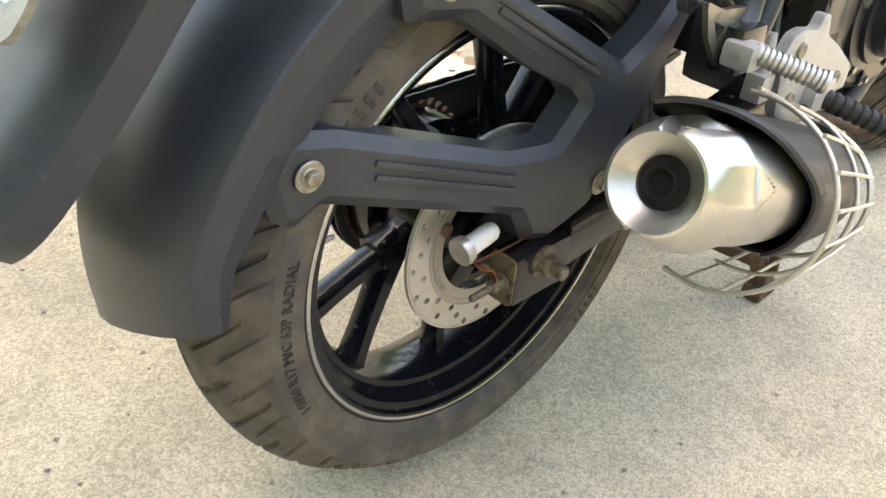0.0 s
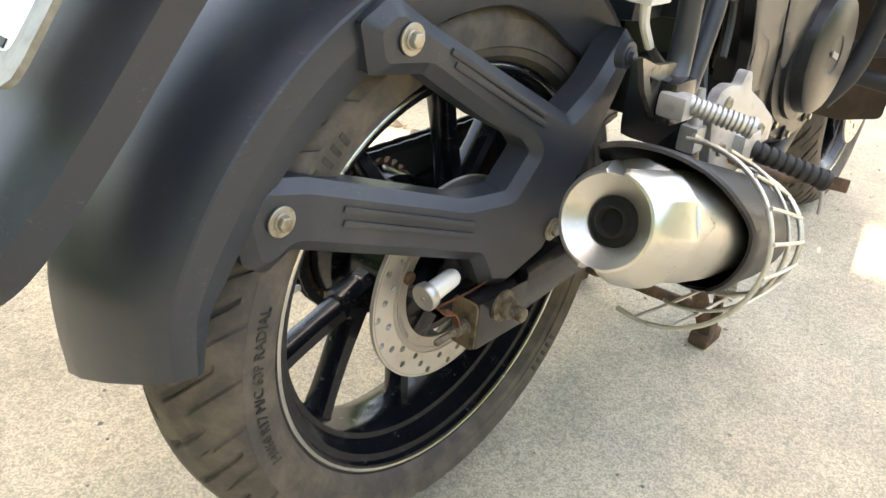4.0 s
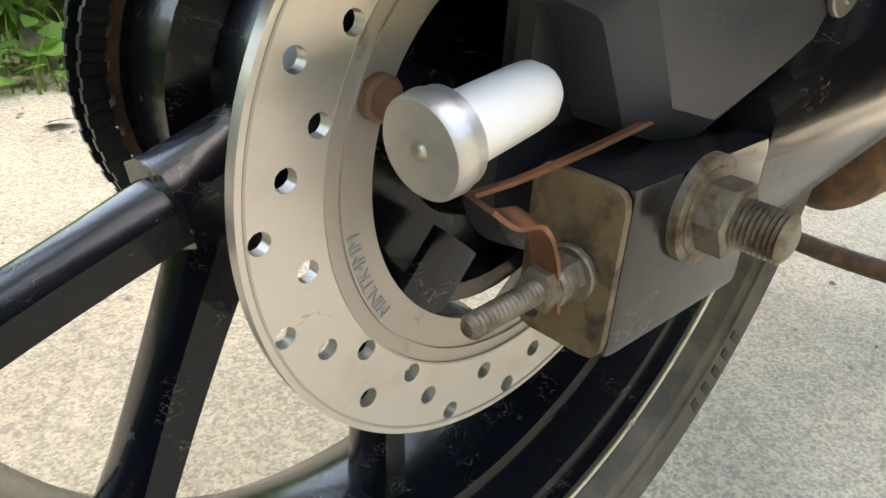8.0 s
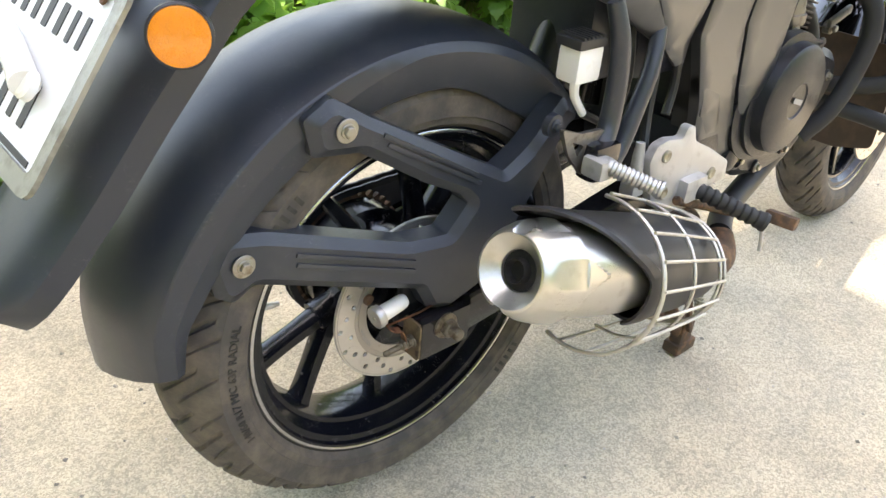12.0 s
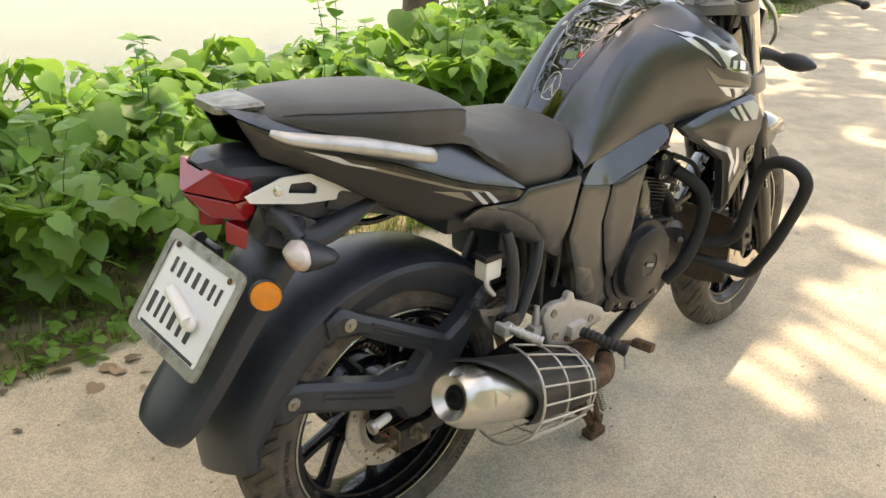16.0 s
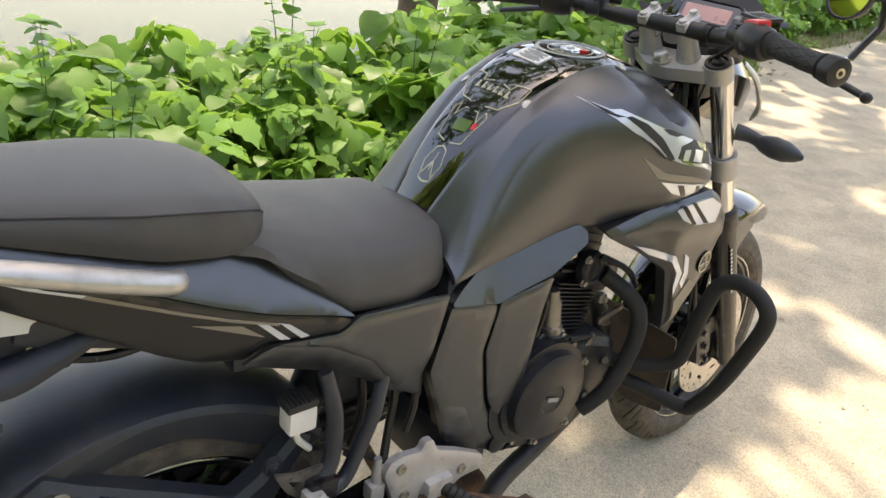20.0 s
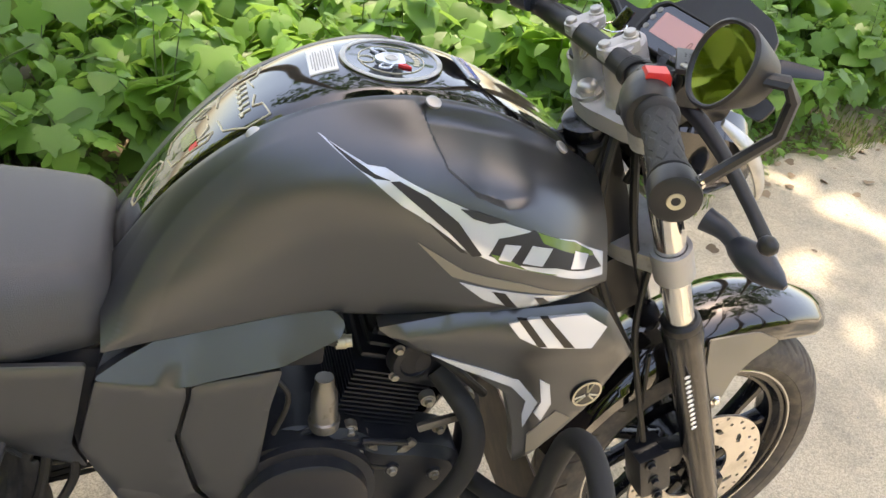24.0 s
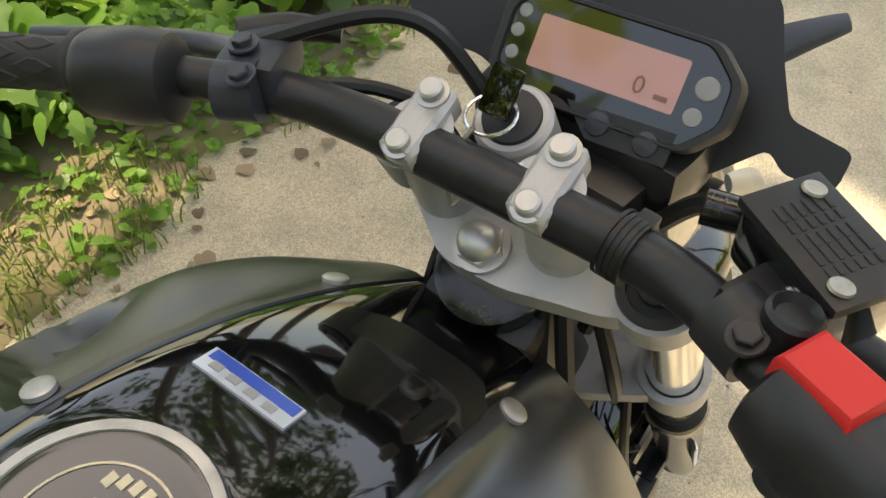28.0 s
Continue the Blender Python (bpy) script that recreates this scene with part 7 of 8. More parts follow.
stem = front("stem_nut", joined(turned([(0.000, 0.004), (0.001, 0.009), (0.004, 0.0120), (0.009, 0.0132), (0.011, 0.0132)], fr(0, 0.003, 0), DN, 20), turned([(0.009, 0.0145), (0.0155, 0.0150), (0.016, 0.0140)], fr(0, 0.003, 0), DN, 6), turned([(0.015, 0.0175), (0.019, 0.0175), (0.021, 0.0175)], fr(0, 0.003, 0), DN, 24)), "alu", None, "silver domed stem nut")
HR = Matrix.Rotation(radians(27), 4, "Y")
# second box is an added dark filler for the horn and cable area
front("head_cover", joined(box(fr(0.150, -0.010, 0.0), (0.050, 0.085, 0.165), 0.012, HR.inverted()), box(fr(0.31, -0.015, 0.01), (0.060, 0.105, 0.11), 0.014, HR.inverted())), "cable", None, "black cover round the steering head with an added dark filler block")
for y0, dn in ((-0.058, -0.045), (-0.040, -0.052), (0.020, -0.050), (0.050, -0.044)):
    front("loom_cable", tube([fr(0.048, 0.014, y0 * 0.75), fr(0.10, dn * 0.5, y0), fr(0.17, dn, y0 * 1.05), fr(0.30, dn - 0.005, y0 * 0.8), fr(0.44, dn + 0.01, y0)], 0.0065, n=8), "cable")
# handlebar clamps
for s in (-1, 1):
    c = fr(-0.044, 0.032, s * 0.040)
    post = front("bar_riser", turned([(-0.005, 0.021), (0.0, 0.018), (0.035, 0.0178), (0.068, 0.0225)], fr(-0.045, 0.028, s * 0.040), DN, 24), "cast", None, "silver cast handlebar riser")
    cap = front("bar_clamp", joined(box(c - DN * 0.004, (0.048, 0.024, 0.020), 0.008, Matrix.Rotation(radians(-22), 4, "Y"), 3)), "cast", post, "silver bar clamp with two bolts")
    for d in (-0.0165, 0.0165):
        front("clamp_bolt", turned([(0, 0.0095), (0.002, 0.0095), (0.0025, 0.007), (0.007, 0.0068), (0.008, 0.0055)], c - DN * 0.012 + FW * d, -DN + FW * 0.05, 16), "alu", cap)
# handlebar through both sides
RB = [(0.953, -0.040, 1.060), (0.957, -0.085, 1.060), (0.952, -0.122, 1.064), (0.932, -0.160, 1.073), (0.905, -0.222, 1.079), (0.852, -0.352, 1.077)]
bar_pts = [other(p) for p in reversed(RB)] + [Vector(p) for p in RB]
handlebar = part("handlebar", tube(bar_pts, [0.011, 0.011, 0.0125, 0.0135, 0.0145, 0.0145, 0.0145, 0.0145, 0.0135, 0.0125, 0.011, 0.011], n=16), "bar", bike, "matt black handlebar")


def both(name, bm_maker, mat, parent, label="", sharp=38):
    """Builds a handlebar part on the right and its twin on the left."""
    b = bm_maker()
    o1 = part(name, b, mat, parent, label, sharp)
    b = bm_maker()
    for v in b.verts:
        v.co = other(v.co)
    o2 = part(name, b, mat, parent, label, sharp)
    return o1, o2


gd = (Vector(RB[5]) - Vector(RB[4])).normalized()
def grip():
    o = Vector(RB[4]) + gd * 0.004
    base = turned([(0, 0.0205), (0.004, 0.0215), (0.010, 0.0205), (0.014, 0.0165), (0.020, 0.0158), (0.112, 0.0158), (0.116, 0.0165), (0.118, 0.019), (0.122, 0.019), (0.124, 0.015)], o, gd, 28)
    return base
def grip_leaf(k, i):
    """One raised leaf of the grip's relief."""
    o = Vector(RB[4]) + gd * 0.004
    u, v, d = frame_of(gd)
    a0 = 2 * math.pi * (k + 0.5 * (i % 2)) / 7
    h0 = 0.030 + 0.0235 * i
    def at(da, h, r):
        return o + d * h + (u * math.cos(a0 + da) + v * math.sin(a0 + da)) * r
    low = [at(a, h0 + h, 0.0156) for a, h in ((0, -0.014), (0.30, -0.004), (0.34, 0.004), (0, 0.015), (-0.34, 0.004), (-0.30, -0.004))]
    top = [at(a, h0 + h, 0.0166) for a, h in ((0, -0.011), (0.22, -0.003), (0.25, 0.003), (0, 0.012), (-0.25, 0.003), (-0.22, -0.003))]
    return rings_mesh([low, top])
both("grip", grip, "grip", handlebar, "black rubber grip with leaf-shaped relief")
for k in range(7):
    for i in range(4):
        both("grip_leaf", lambda: grip_leaf(k, i), "grip", handlebar)
both("bar_end", lambda: turned([(0.0, 0.015), (0.003, 0.0205), (0.022, 0.0215), (0.026, 0.0205), (0.028, 0.016), (0.0285, 0.008)], Vector(RB[4]) + gd * 0.130, gd, 28), "bar", handlebar, "black bar end weight")
both("bar_end_screw", lambda: turned([(0, 0.0075), (0.0015, 0.0072), (0.0012, 0.004), (0.0004, 0.0038), (0.0003, 0.001)], Vector(RB[4]) + gd * 0.158, gd, 18), "gold", handlebar)
# right switch box
u_, v_, _ = frame_of(gd)
def switch_box():
    o = Vector((0.910, -0.194, 1.078))
    return joined(rings_mesh([ring(o + gd * h, u_, v_, r, r * 1.08, n=28) for h, r in ((-0.022, 0.018), (-0.019, 0.024), (-0.004, 0.0265), (0.010, 0.0265), (0.016, 0.0250), (0.028, 0.0245), (0.034, 0.0215), (0.036, 0.017))]))
sw1, sw2 = both("switch_box", switch_box, "bar", handlebar, "black plastic switch housing")
up = Vector((-0.15, 0.02, 1)).normalized()
part("kill_switch", rings_mesh([[Vector((0.914, -0.190, 1.101)) + gd * x + gd.cross(up) * y + up * z for x, y, z in r] for r in ([(-0.018, -0.012, -0.008), (0.018, -0.012, -0.008), (0.018, 0.013, -0.008), (-0.018, 0.013, -0.008)], [(-0.018, -0.012, 0.003), (0.017, -0.012, 0.007), (0.017, 0.012, 0.007), (-0.018, 0.012, 0.003)], [(-0.016, -0.010, 0.0055), (0.015, -0.010, 0.0105), (0.015, 0.010, 0.0105), (-0.016, 0.010, 0.0055)])]), "red_switch", sw1, "bright red rocker switch")
part("switch_symbol", turned([(0, 0.0045), (0.0004, 0.0045), (0.0004, 0.0036), (0.0, 0.0036)], (0.892, -0.202, 1.096), (-0.7, -0.1, 0.75), 20, caps=False), "mark_grey", sw1)
part("starter_button", turned([(0, 0.009), (0.004, 0.008), (0.005, 0.004)], (0.888, -0.192, 1.070), (-0.9, 0.2, 0.1), 14), "mark", sw1)
# brake master cylinder, lever, perch
MR = Matrix.Rotation(radians(-30), 4, "Z") @ Matrix.Rotation(radians(-6), 4, "Y")
MC = Vector((0.977, -0.160, 1.086))
mc = part("master_cylinder", box(MC, (0.037, 0.062, 0.034), 0.005, MR), "gloss", bike, "black front brake reservoir")
part("reservoir_cap", box(MC + MR.to_3x3() @ Vector((0, 0, 0.0195)), (0.040, 0.066, 0.006), 0.002, MR), "bar", mc, "cap with rows of raised writing")
for i in range(6):
    for j in range(5):
        run = 0.0052 + 0.0016 * ((3 * i + 2 * j) % 3)
        part("cap_writing", box(MC + MR.to_3x3() @ Vector((0.0120 - 0.0046 * i, -0.0165 + 0.0083 * j, 0.0227)), (0.0020, run, 0.0006), 0.0002, MR), "bar", mc)
for dx, dy in ((0.011, 0.024), (-0.011, -0.024)):
    part("cap_screw", turned([(0, 0.0058), (0.0012, 0.0052), (0.0008, 0.002)], MC + MR.to_3x3() @ Vector((dx, dy, 0.0225)), (0.1, 0, 1), 14), "steel", mc)
part("sight_glass", turned([(0, 0.007), (0.002, 0.0068), (0.002, 0.005), (0.001, 0.0045)], MC + MR.to_3x3() @ Vector((-0.0187, -0.012, 0.002)), MR.to_3x3() @ Vector((-1, 0, 0)), 18), "chrome", mc)
part("lever_perch", joined(turned([(-0.012, 0.018), (0.012, 0.018)], (0.935, -0.152, 1.077), gd, 20), box((0.955, -0.155, 1.078), (0.045, 0.03, 0.024), 0.006, Matrix.Rotation(radians(-18), 4, "Z")), turned([(0, 0.012), (0.016, 0.012), (0.018, 0.010), (0.014, 0.0075)], (0.936, -0.166, 1.084), (0.05, 0, 1), 18), hex_head((0.922, -0.156, 1.090), (-0.3, 0.1, 1), 0.006, 0.006)), "bar", mc, "black lever perch with a threaded mirror hole")
part("other_perch", joined(turned([(-0.012, 0.018), (0.012, 0.018)], other((0.932, -0.140, 1.074)), other(RB[5]) - other(RB[4]), 20), box(other((0.955, -0.145, 1.078)), (0.05, 0.035, 0.028), 0.006, Matrix.Rotation(radians(28), 4, "Z")), hex_head(other((0.925, -0.130, 1.090)), (-0.3, 0.1, 1), 0.006, 0.006), hex_head(other((0.945, -0.145, 1.094)), (-0.1, 0.1, 1), 0.006, 0.006)), "plastic", handlebar)
LV = [(0.965, -0.165, 1.070), (0.975, -0.205, 1.060), (0.968, -0.270, 1.052), (0.958, -0.330, 1.042), (0.950, -0.368, 1.036)]
part("brake_lever", joined(tube(LV, [0.009, 0.0085, 0.007, 0.006, 0.006], n=12, flat=0.75), turned([(-0.009, 0.003), (-0.006, 0.007), (0, 0.009), (0.006, 0.007), (0.009, 0.003)], (0.949, -0.372, 1.035), (0.2, -1, 0), 14)), "bar", bike, "black brake lever with a ball end")
part("clutch_lever", tube([other(p) for p in LV], [0.009, 0.0085, 0.007, 0.006, 0.006], n=12, flat=0.75), "plastic", bike, "black clutch lever")
# bar-end mirror
mc_c = Vector((0.864, -0.338, 1.176))
mn = Vector((-0.93, -0.12, 0.28)).normalized()
mu = Vector((0, 0, 1)).cross(mn).normalized()
mv = mn.cross(mu)
def oval(h, a, b, n=36):
    a, b = a * 0.95, b * 1.02
    return [mc_c + mn * h + mu * (a * math.copysign(abs(math.cos(t)) ** 0.85, math.cos(t)) * (1 + 0.10 * math.sin(t))) + mv * (b * math.sin(t)) for t in [2 * math.pi * i / n for i in range(n)]]
mirror = part("bar_mirror", rings_mesh([oval(-0.038, 0.018, 0.016), oval(-0.034, 0.025, 0.023), oval(-0.012, 0.031, 0.030), oval(0.0, 0.0320, 0.0335), oval(0.003, 0.0320, 0.0335), oval(0.005, 0.0298, 0.0315), oval(0.004, 0.0280, 0.0298), oval(0.001, 0.0276, 0.0292)]), "bar", bike, "black oval bar-end mirror on an angled arm")
part("mirror_glass", rings_mesh([oval(0.0010, 0.0278, 0.0295), oval(0.0020, 0.0278, 0.0295)]), "mirror", mirror, "mirror glass reflecting road and leaves")
arm_pts = [Vector(p) for p in ((0.860, -0.362, 1.086), (0.900, -0.371, 1.128), (0.908, -0.373, 1.138), (0.909, -0.371, 1.166), (0.899, -0.369, 1.178), (0.878, -0.354, 1.176))]
part("mirror_arm", tube(arm_pts, [0.0085, 0.0085, 0.0085, 0.0085, 0.0085, 0.007], n=8, k=1, flat=0.62), "bar", mirror, "angled flat black mirror arm")
part("arm_screw", turned([(0, 0.005), (0.006, 0.005), (0.008, 0.004)], (0.864, -0.364, 1.089), (-0.1, -0.2, 1), 14), "chrome", mirror)
lm = other(mc_c)
part("left_mirror", turned([(-0.02, 0.01), (-0.012, 0.03), (0, 0.042), (0.004, 0.042), (0.004, 0.001)], lm + Vector((0.0, 0.10, 0.02)), (-0.9, -0.1, 0.1), 28), "plastic", bike, "black oval bar-end mirror")
part("left_mirror_arm", tube([other((0.858, -0.357, 1.090)), other((0.90, -0.40, 1.12)), lm + Vector((0.02, 0.10, 0.02))], 0.007, n=10), "plastic", bike)
# meter
DC = Vector((1.0535, -0.008, 1.0715))
dx_ = Vector((math.sin(radians(11)), -math.cos(radians(11)), 0))      # to the rider's right
dn_ = (Vector((-math.cos(radians(11)), -math.sin(radians(11)), 0)) * 0.78 + Vector((0, 0, 0.62))).normalized()
dy_ = dn_.cross(dx_)
def on_meter(a, b, h):
    return DC + dx_ * a + dy_ * b + dn_ * h
def meter_sheet(o, h0, h1, holes=()):
    return sheet(o, lambda a, b: on_meter(a, b, h1), lambda a, b: on_meter(a, b, h0), holes)
mo = rounded([(-0.072, 0.024), (-0.058, 0.036), (0.056, 0.036), (0.076, 0.018), (0.077, -0.008), (0.058, -0.028), (-0.058, -0.028), (-0.072, -0.014)], 0.006)
def scaled(o, k):
    return [(a * k, b * k) for a, b in o]
meter = part("meter", rings_mesh([[on_meter(a, b, h) for a, b in scaled(mo, k)] for h, k in ((-0.045, 0.55), (-0.03, 0.86), (-0.012, 1.0), (-0.002, 1.0), (0.004, 0.96), (0.004, 0.90), (0.0, 0.88))]), "mark", bike, "black digital meter with an amber-pink display", sharp=30)
part("meter_glass", meter_sheet(scaled(mo, 0.885), -0.001, 0.0006), "gloss", meter)
part("display", meter_sheet(rounded(rect2(-0.002, 0.006, 0.090, 0.031), 0.002), 0.0005, 0.0016), "lcd", meter, "pinkish amber liquid crystal display")
part("digit", lettering("0", 0.015, Matrix.Translation(on_meter(0.020, 0.0, 0.0018)) @ Matrix(((dx_.x, dy_.x, dn_.x), (dx_.y, dy_.y, dn_.y), (dx_.z, dy_.z, dn_.z))).to_4x4(), 0.0002), "lcd_ink", meter)
part("unit_bar", meter_sheet(rect2(0.034, -0.003, 0.008, 0.003), 0.0016, 0.0019), "lcd_ink", meter)
for a, b, r in ((0.056, 0.010, 0.0070), (0.054, -0.007, 0.0055), (-0.058, 0.020, 0.0042), (-0.059, 0.008, 0.0042), (-0.058, -0.005, 0.0042)):
    part("warning_light", turned([(0, r), (0.0012, r * 0.9), (0.0014, r * 0.3)], on_meter(a, b, 0.0005), dn_, 18), "mark_grey", meter)
for a, b in ((0.006, -0.0275), (0.036, -0.0290)):
    part("meter_button", turned([(0, 0.0075), (0.002, 0.0070), (0.003, 0.004)], on_meter(a, b, 0.001), dn_, 20), "plastic", meter)
part("meter_chin", rings_mesh([[on_meter(a, b, h) for a, b in ((-0.016, -0.020), (0.050, -0.018), (0.050, -0.038), (0.002, -0.038))] for h in (-0.03, 0.001)]), "mark", meter)
# visor cowl behind the meter
vis = rounded([(-0.150, 0.014), (-0.115, 0.016), (-0.095, 0.034), (-0.070, 0.070), (-0.030, 0.104), (0.045, 0.090), (0.072, 0.072), (0.086, 0.040), (0.101, 0.012), (0.140, 0.005), (0.139, -0.018), (0.110, -0.019), (0.097, -0.008), (0.07, -0.035), (-0.05, -0.03), (-0.09, -0.012), (-0.130, -0.012)], 0.006)
def visor_h(a, b):
    return -0.050 + 0.30 * max(0.0, -a - 0.05) + 0.12 * max(0.0, a - 0.06)
part("visor", sheet(fine_outline(vis, 0.015), lambda a, b: on_meter(a, b, visor_h(a, b) + 0.004), lambda a, b: on_meter(a, b, visor_h(a, b)), (), 0.015), "bar", bike, "black flyscreen behind the meter")
part("visor_bracket", joined(tube([(1.12, -0.05, 1.06), (1.16, -0.07, 1.07), (1.205, -0.090, 1.072)], [0.012, 0.011, 0.006], n=8, flat=0.25)), "plastic", bike, "thin dark bracket blade with a strut")
# head lamp
hl = []
for x, zc, hh, w in ((1.055, 0.955, 0.055, 0.070), (1.10, 0.950, 0.064, 0.084), (1.15, 0.938, 0.062, 0.086), (1.19, 0.918, 0.050, 0.074), (1.21, 0.900, 0.030, 0.050)):
    hl.append([(x, w * y, zc + hh * z) for y, z in ((-1, 0.4), (-0.7, 0.9), (0, 1), (0.7, 0.9), (1, 0.4), (0.9, -0.5), (0.5, -1.1), (0, -1.25), (-0.5, -1.1), (-0.9, -0.5))])
head_lamp = front("head_lamp", rings_mesh(hl), "gloss", None, "black head lamp housing", 30)
for s in (-1, 1):
    part("lamp_trim", tube([(1.098, s * 0.084, 1.004), (1.150, s * 0.090, 0.968), (1.190, s * 0.088, 0.915), (1.205, s * 0.070, 0.880)], [0.006, 0.014, 0.012, 0.004], n=10, flat=0.4), "alu", head_lamp, "silver side trim")
    q = STEER @ Vector((1.116, s * 0.100, 0.868))
    q2 = STEER @ Vector((1.135, s * 0.150, 0.856))
    ax_ = Vector((0.30, s * 0.93, -0.10)).normalized()
    sg = part("turn_signal", joined(tube([q, (q + q2) / 2 + Vector((0.004, 0, 0.002)), q2], [0.017, 0.013, 0.012], n=12), turned([(-0.012, 0.010), (0.0, 0.0165), (0.02, 0.0215), (0.045, 0.0205), (0.065, 0.013), (0.078, 0.004)], q2, ax_, 20)), "plastic", bike, "black teardrop front turn signal on a stalk")
    part("lens", turned([(0.0, 0.0185), (0.008, 0.017), (0.014, 0.009)], q2 + ax_ * 0.032 + Vector((0.010, 0, 0)), (1.0, 0, 0.0), 20), "clear", sg, "clear lens")
# front mudguard
def fender():
    rings = []
    for d in np.linspace(58, 165, 34):
        a = radians(d)
        rc = float(np.interp(d, [38, 60, 90, 120, 165], [0.350, 0.366, 0.362, 0.345, 0.330]))
        w = float(np.interp(d, [58, 64, 82, 120, 165], [0.026, 0.055, 0.068, 0.066, 0.060]))
        low = float(np.interp(d, [38, 55, 75, 100, 165], [0.010, 0.030, 0.055, 0.060, 0.03]))
        sec = [(-w, -low), (-w * 1.02, -low * 0.5), (-w * 0.85, -0.010), (-w * 0.4, 0.002), (0, 0.008), (w * 0.4, 0.002), (w * 0.85, -0.010), (w * 1.02, -low * 0.5), (w, -low), (w - 0.004, -low), (w * 0.8, -0.015), (0, 0.002), (-w * 0.8, -0.015), (-w + 0.004, -low)]
        rings.append([(FAX.x + math.cos(a) * (rc + dr), y, FAX.z + math.sin(a) * (rc + dr)) for y, dr in sec])
    return rings_mesh(rings)
fend = front("front_mudguard", fender(), "gloss", None, "gloss black front mudguard", 45)
for s in (-1, 1):
    o = [(-0.105, 0.325), (-0.010, 0.330), (0.045, 0.305), (0.000, 0.268), (-0.020, 0.235), (-0.030, 0.170), (-0.075, 0.165), (-0.085, 0.26)]
    b_ = sheet(fine_outline(rounded(o, 0.01), 0.03), lambda a, b, s=s: (FAX.x + a, s * 0.071, FAX.z + b), lambda a, b, s=s: (FAX.x + a, s * 0.067, FAX.z + b))
    front("mudguard_side", b_, "tan_print", fend, "grey-brown mudguard side stay")
    front("stay_bolt", hex_head((FAX.x - 0.040, s * 0.072, FAX.z + 0.190), (0, s, 0), 0.0065, 0.007), "chrome", fend)
# front caliper on the rear of the right fork leg
front("front_caliper", joined(box(fr(0.70, -0.055, -0.080), (0.06, 0.055, 0.105), 0.014, Matrix.Rotation(radians(-20), 4, "Y")), box(fr(0.68, -0.02, -0.088), (0.05, 0.03, 0.05), 0.010), *[hex_head(fr(0.66 + 0.045 * i, -0.06, -0.108), (0, -1, 0), 0.007, 0.008) for i in range(3)]), "engine", None, "black front brake caliper")
for pts, r in (([fr(0.25, 0.02, -0.07), fr(0.35, -0.03, -0.085), fr(0.48, -0.045, -0.085), fr(0.62, -0.055, -0.085)], 0.005), ([fr(0.08, 0.03, -0.05), fr(0.2, -0.005, -0.075), fr(0.33, 0.0, -0.06)], 0.006), ([fr(0.42, -0.02, -0.09), fr(0.52, -0.03, -0.07), fr(0.64, -0.06, -0.07)], 0.003), ([fr(0.04, 0.03, 0.03), fr(0.14, 0.02, 0.05), fr(0.3, 0.0, 0.04)], 0.006)):
    front("brake_hose", tube(pts, r, n=8), "cable")
# ignition lock with key, cables, hose clip
lock = part("ignition_lock", turned([(0, 0.024), (0.030, 0.0235), (0.033, 0.021), (0.033, 0.0175), (0.030, 0.017)], fr(-0.030, 0.066, 0.015) + DN * 0.04, -DN, 28), "cast", bike, "silver ignition lock with a black face")
part("lock_face", turned([(0.028, 0.0175), (0.036, 0.017), (0.038, 0.012), (0.039, 0.004)], fr(-0.030, 0.066, 0.015) + DN * 0.04, -DN, 24), "mark", lock)
kc = fr(-0.030, 0.066, 0.015) - DN * 0.003
part("key", joined(box(kc - DN * 0.018, (0.004, 0.018, 0.028), 0.003, Matrix.Rotation(radians(27), 4, "Y") @ Matrix.Rotation(radians(15), 4, "Z")), turned([(0, 0.005), (0.01, 0.005)], kc, -DN, 10)), "gloss", lock, "black-headed key in the lock")
kr = kc - DN * 0.012 + FW * -0.012
part("key_ring", tube([kr + FW * -0.014 * math.cos(t) + Vector((0, 1, 0)) * 0.014 * math.sin(t) - DN * 0.003 * math.cos(t) for t in np.linspace(0, 6.28, 20)], 0.0011, n=6, k=1), "chrome", lock)
part("key_hook", tube([kr + Vector((-0.014, 0, 0)), kr + Vector((-0.028, 0.004, -0.018)), kr + Vector((-0.034, -0.003, -0.040)), kr + Vector((-0.027, -0.007, -0.030)), kr + Vector((-0.018, 0.0, -0.006))], 0.0014, n=6), "steel", lock)
part("hose_clip", joined(ringed([(-0.006, 0.0143), (-0.006, 0.0172), (0.006, 0.0172), (0.006, 0.0143)], (0.957, -0.086, 1.060), (-0.05, -0.99, 0.0), 24), *[ringed([(-0.0050, 0.0170), (-0.0050, 0.0180), (-0.0030, 0.0180), (-0.0030, 0.0170)], (0.957, -0.086 - 0.0035 * i, 1.060), (-0.05, -0.99, 0.0), 24) for i in range(-1, 3)], box((0.966, -0.088, 1.0735), (0.010, 0.010, 0.007), 0.002)), "cable", handlebar, "black ribbed plastic tie")
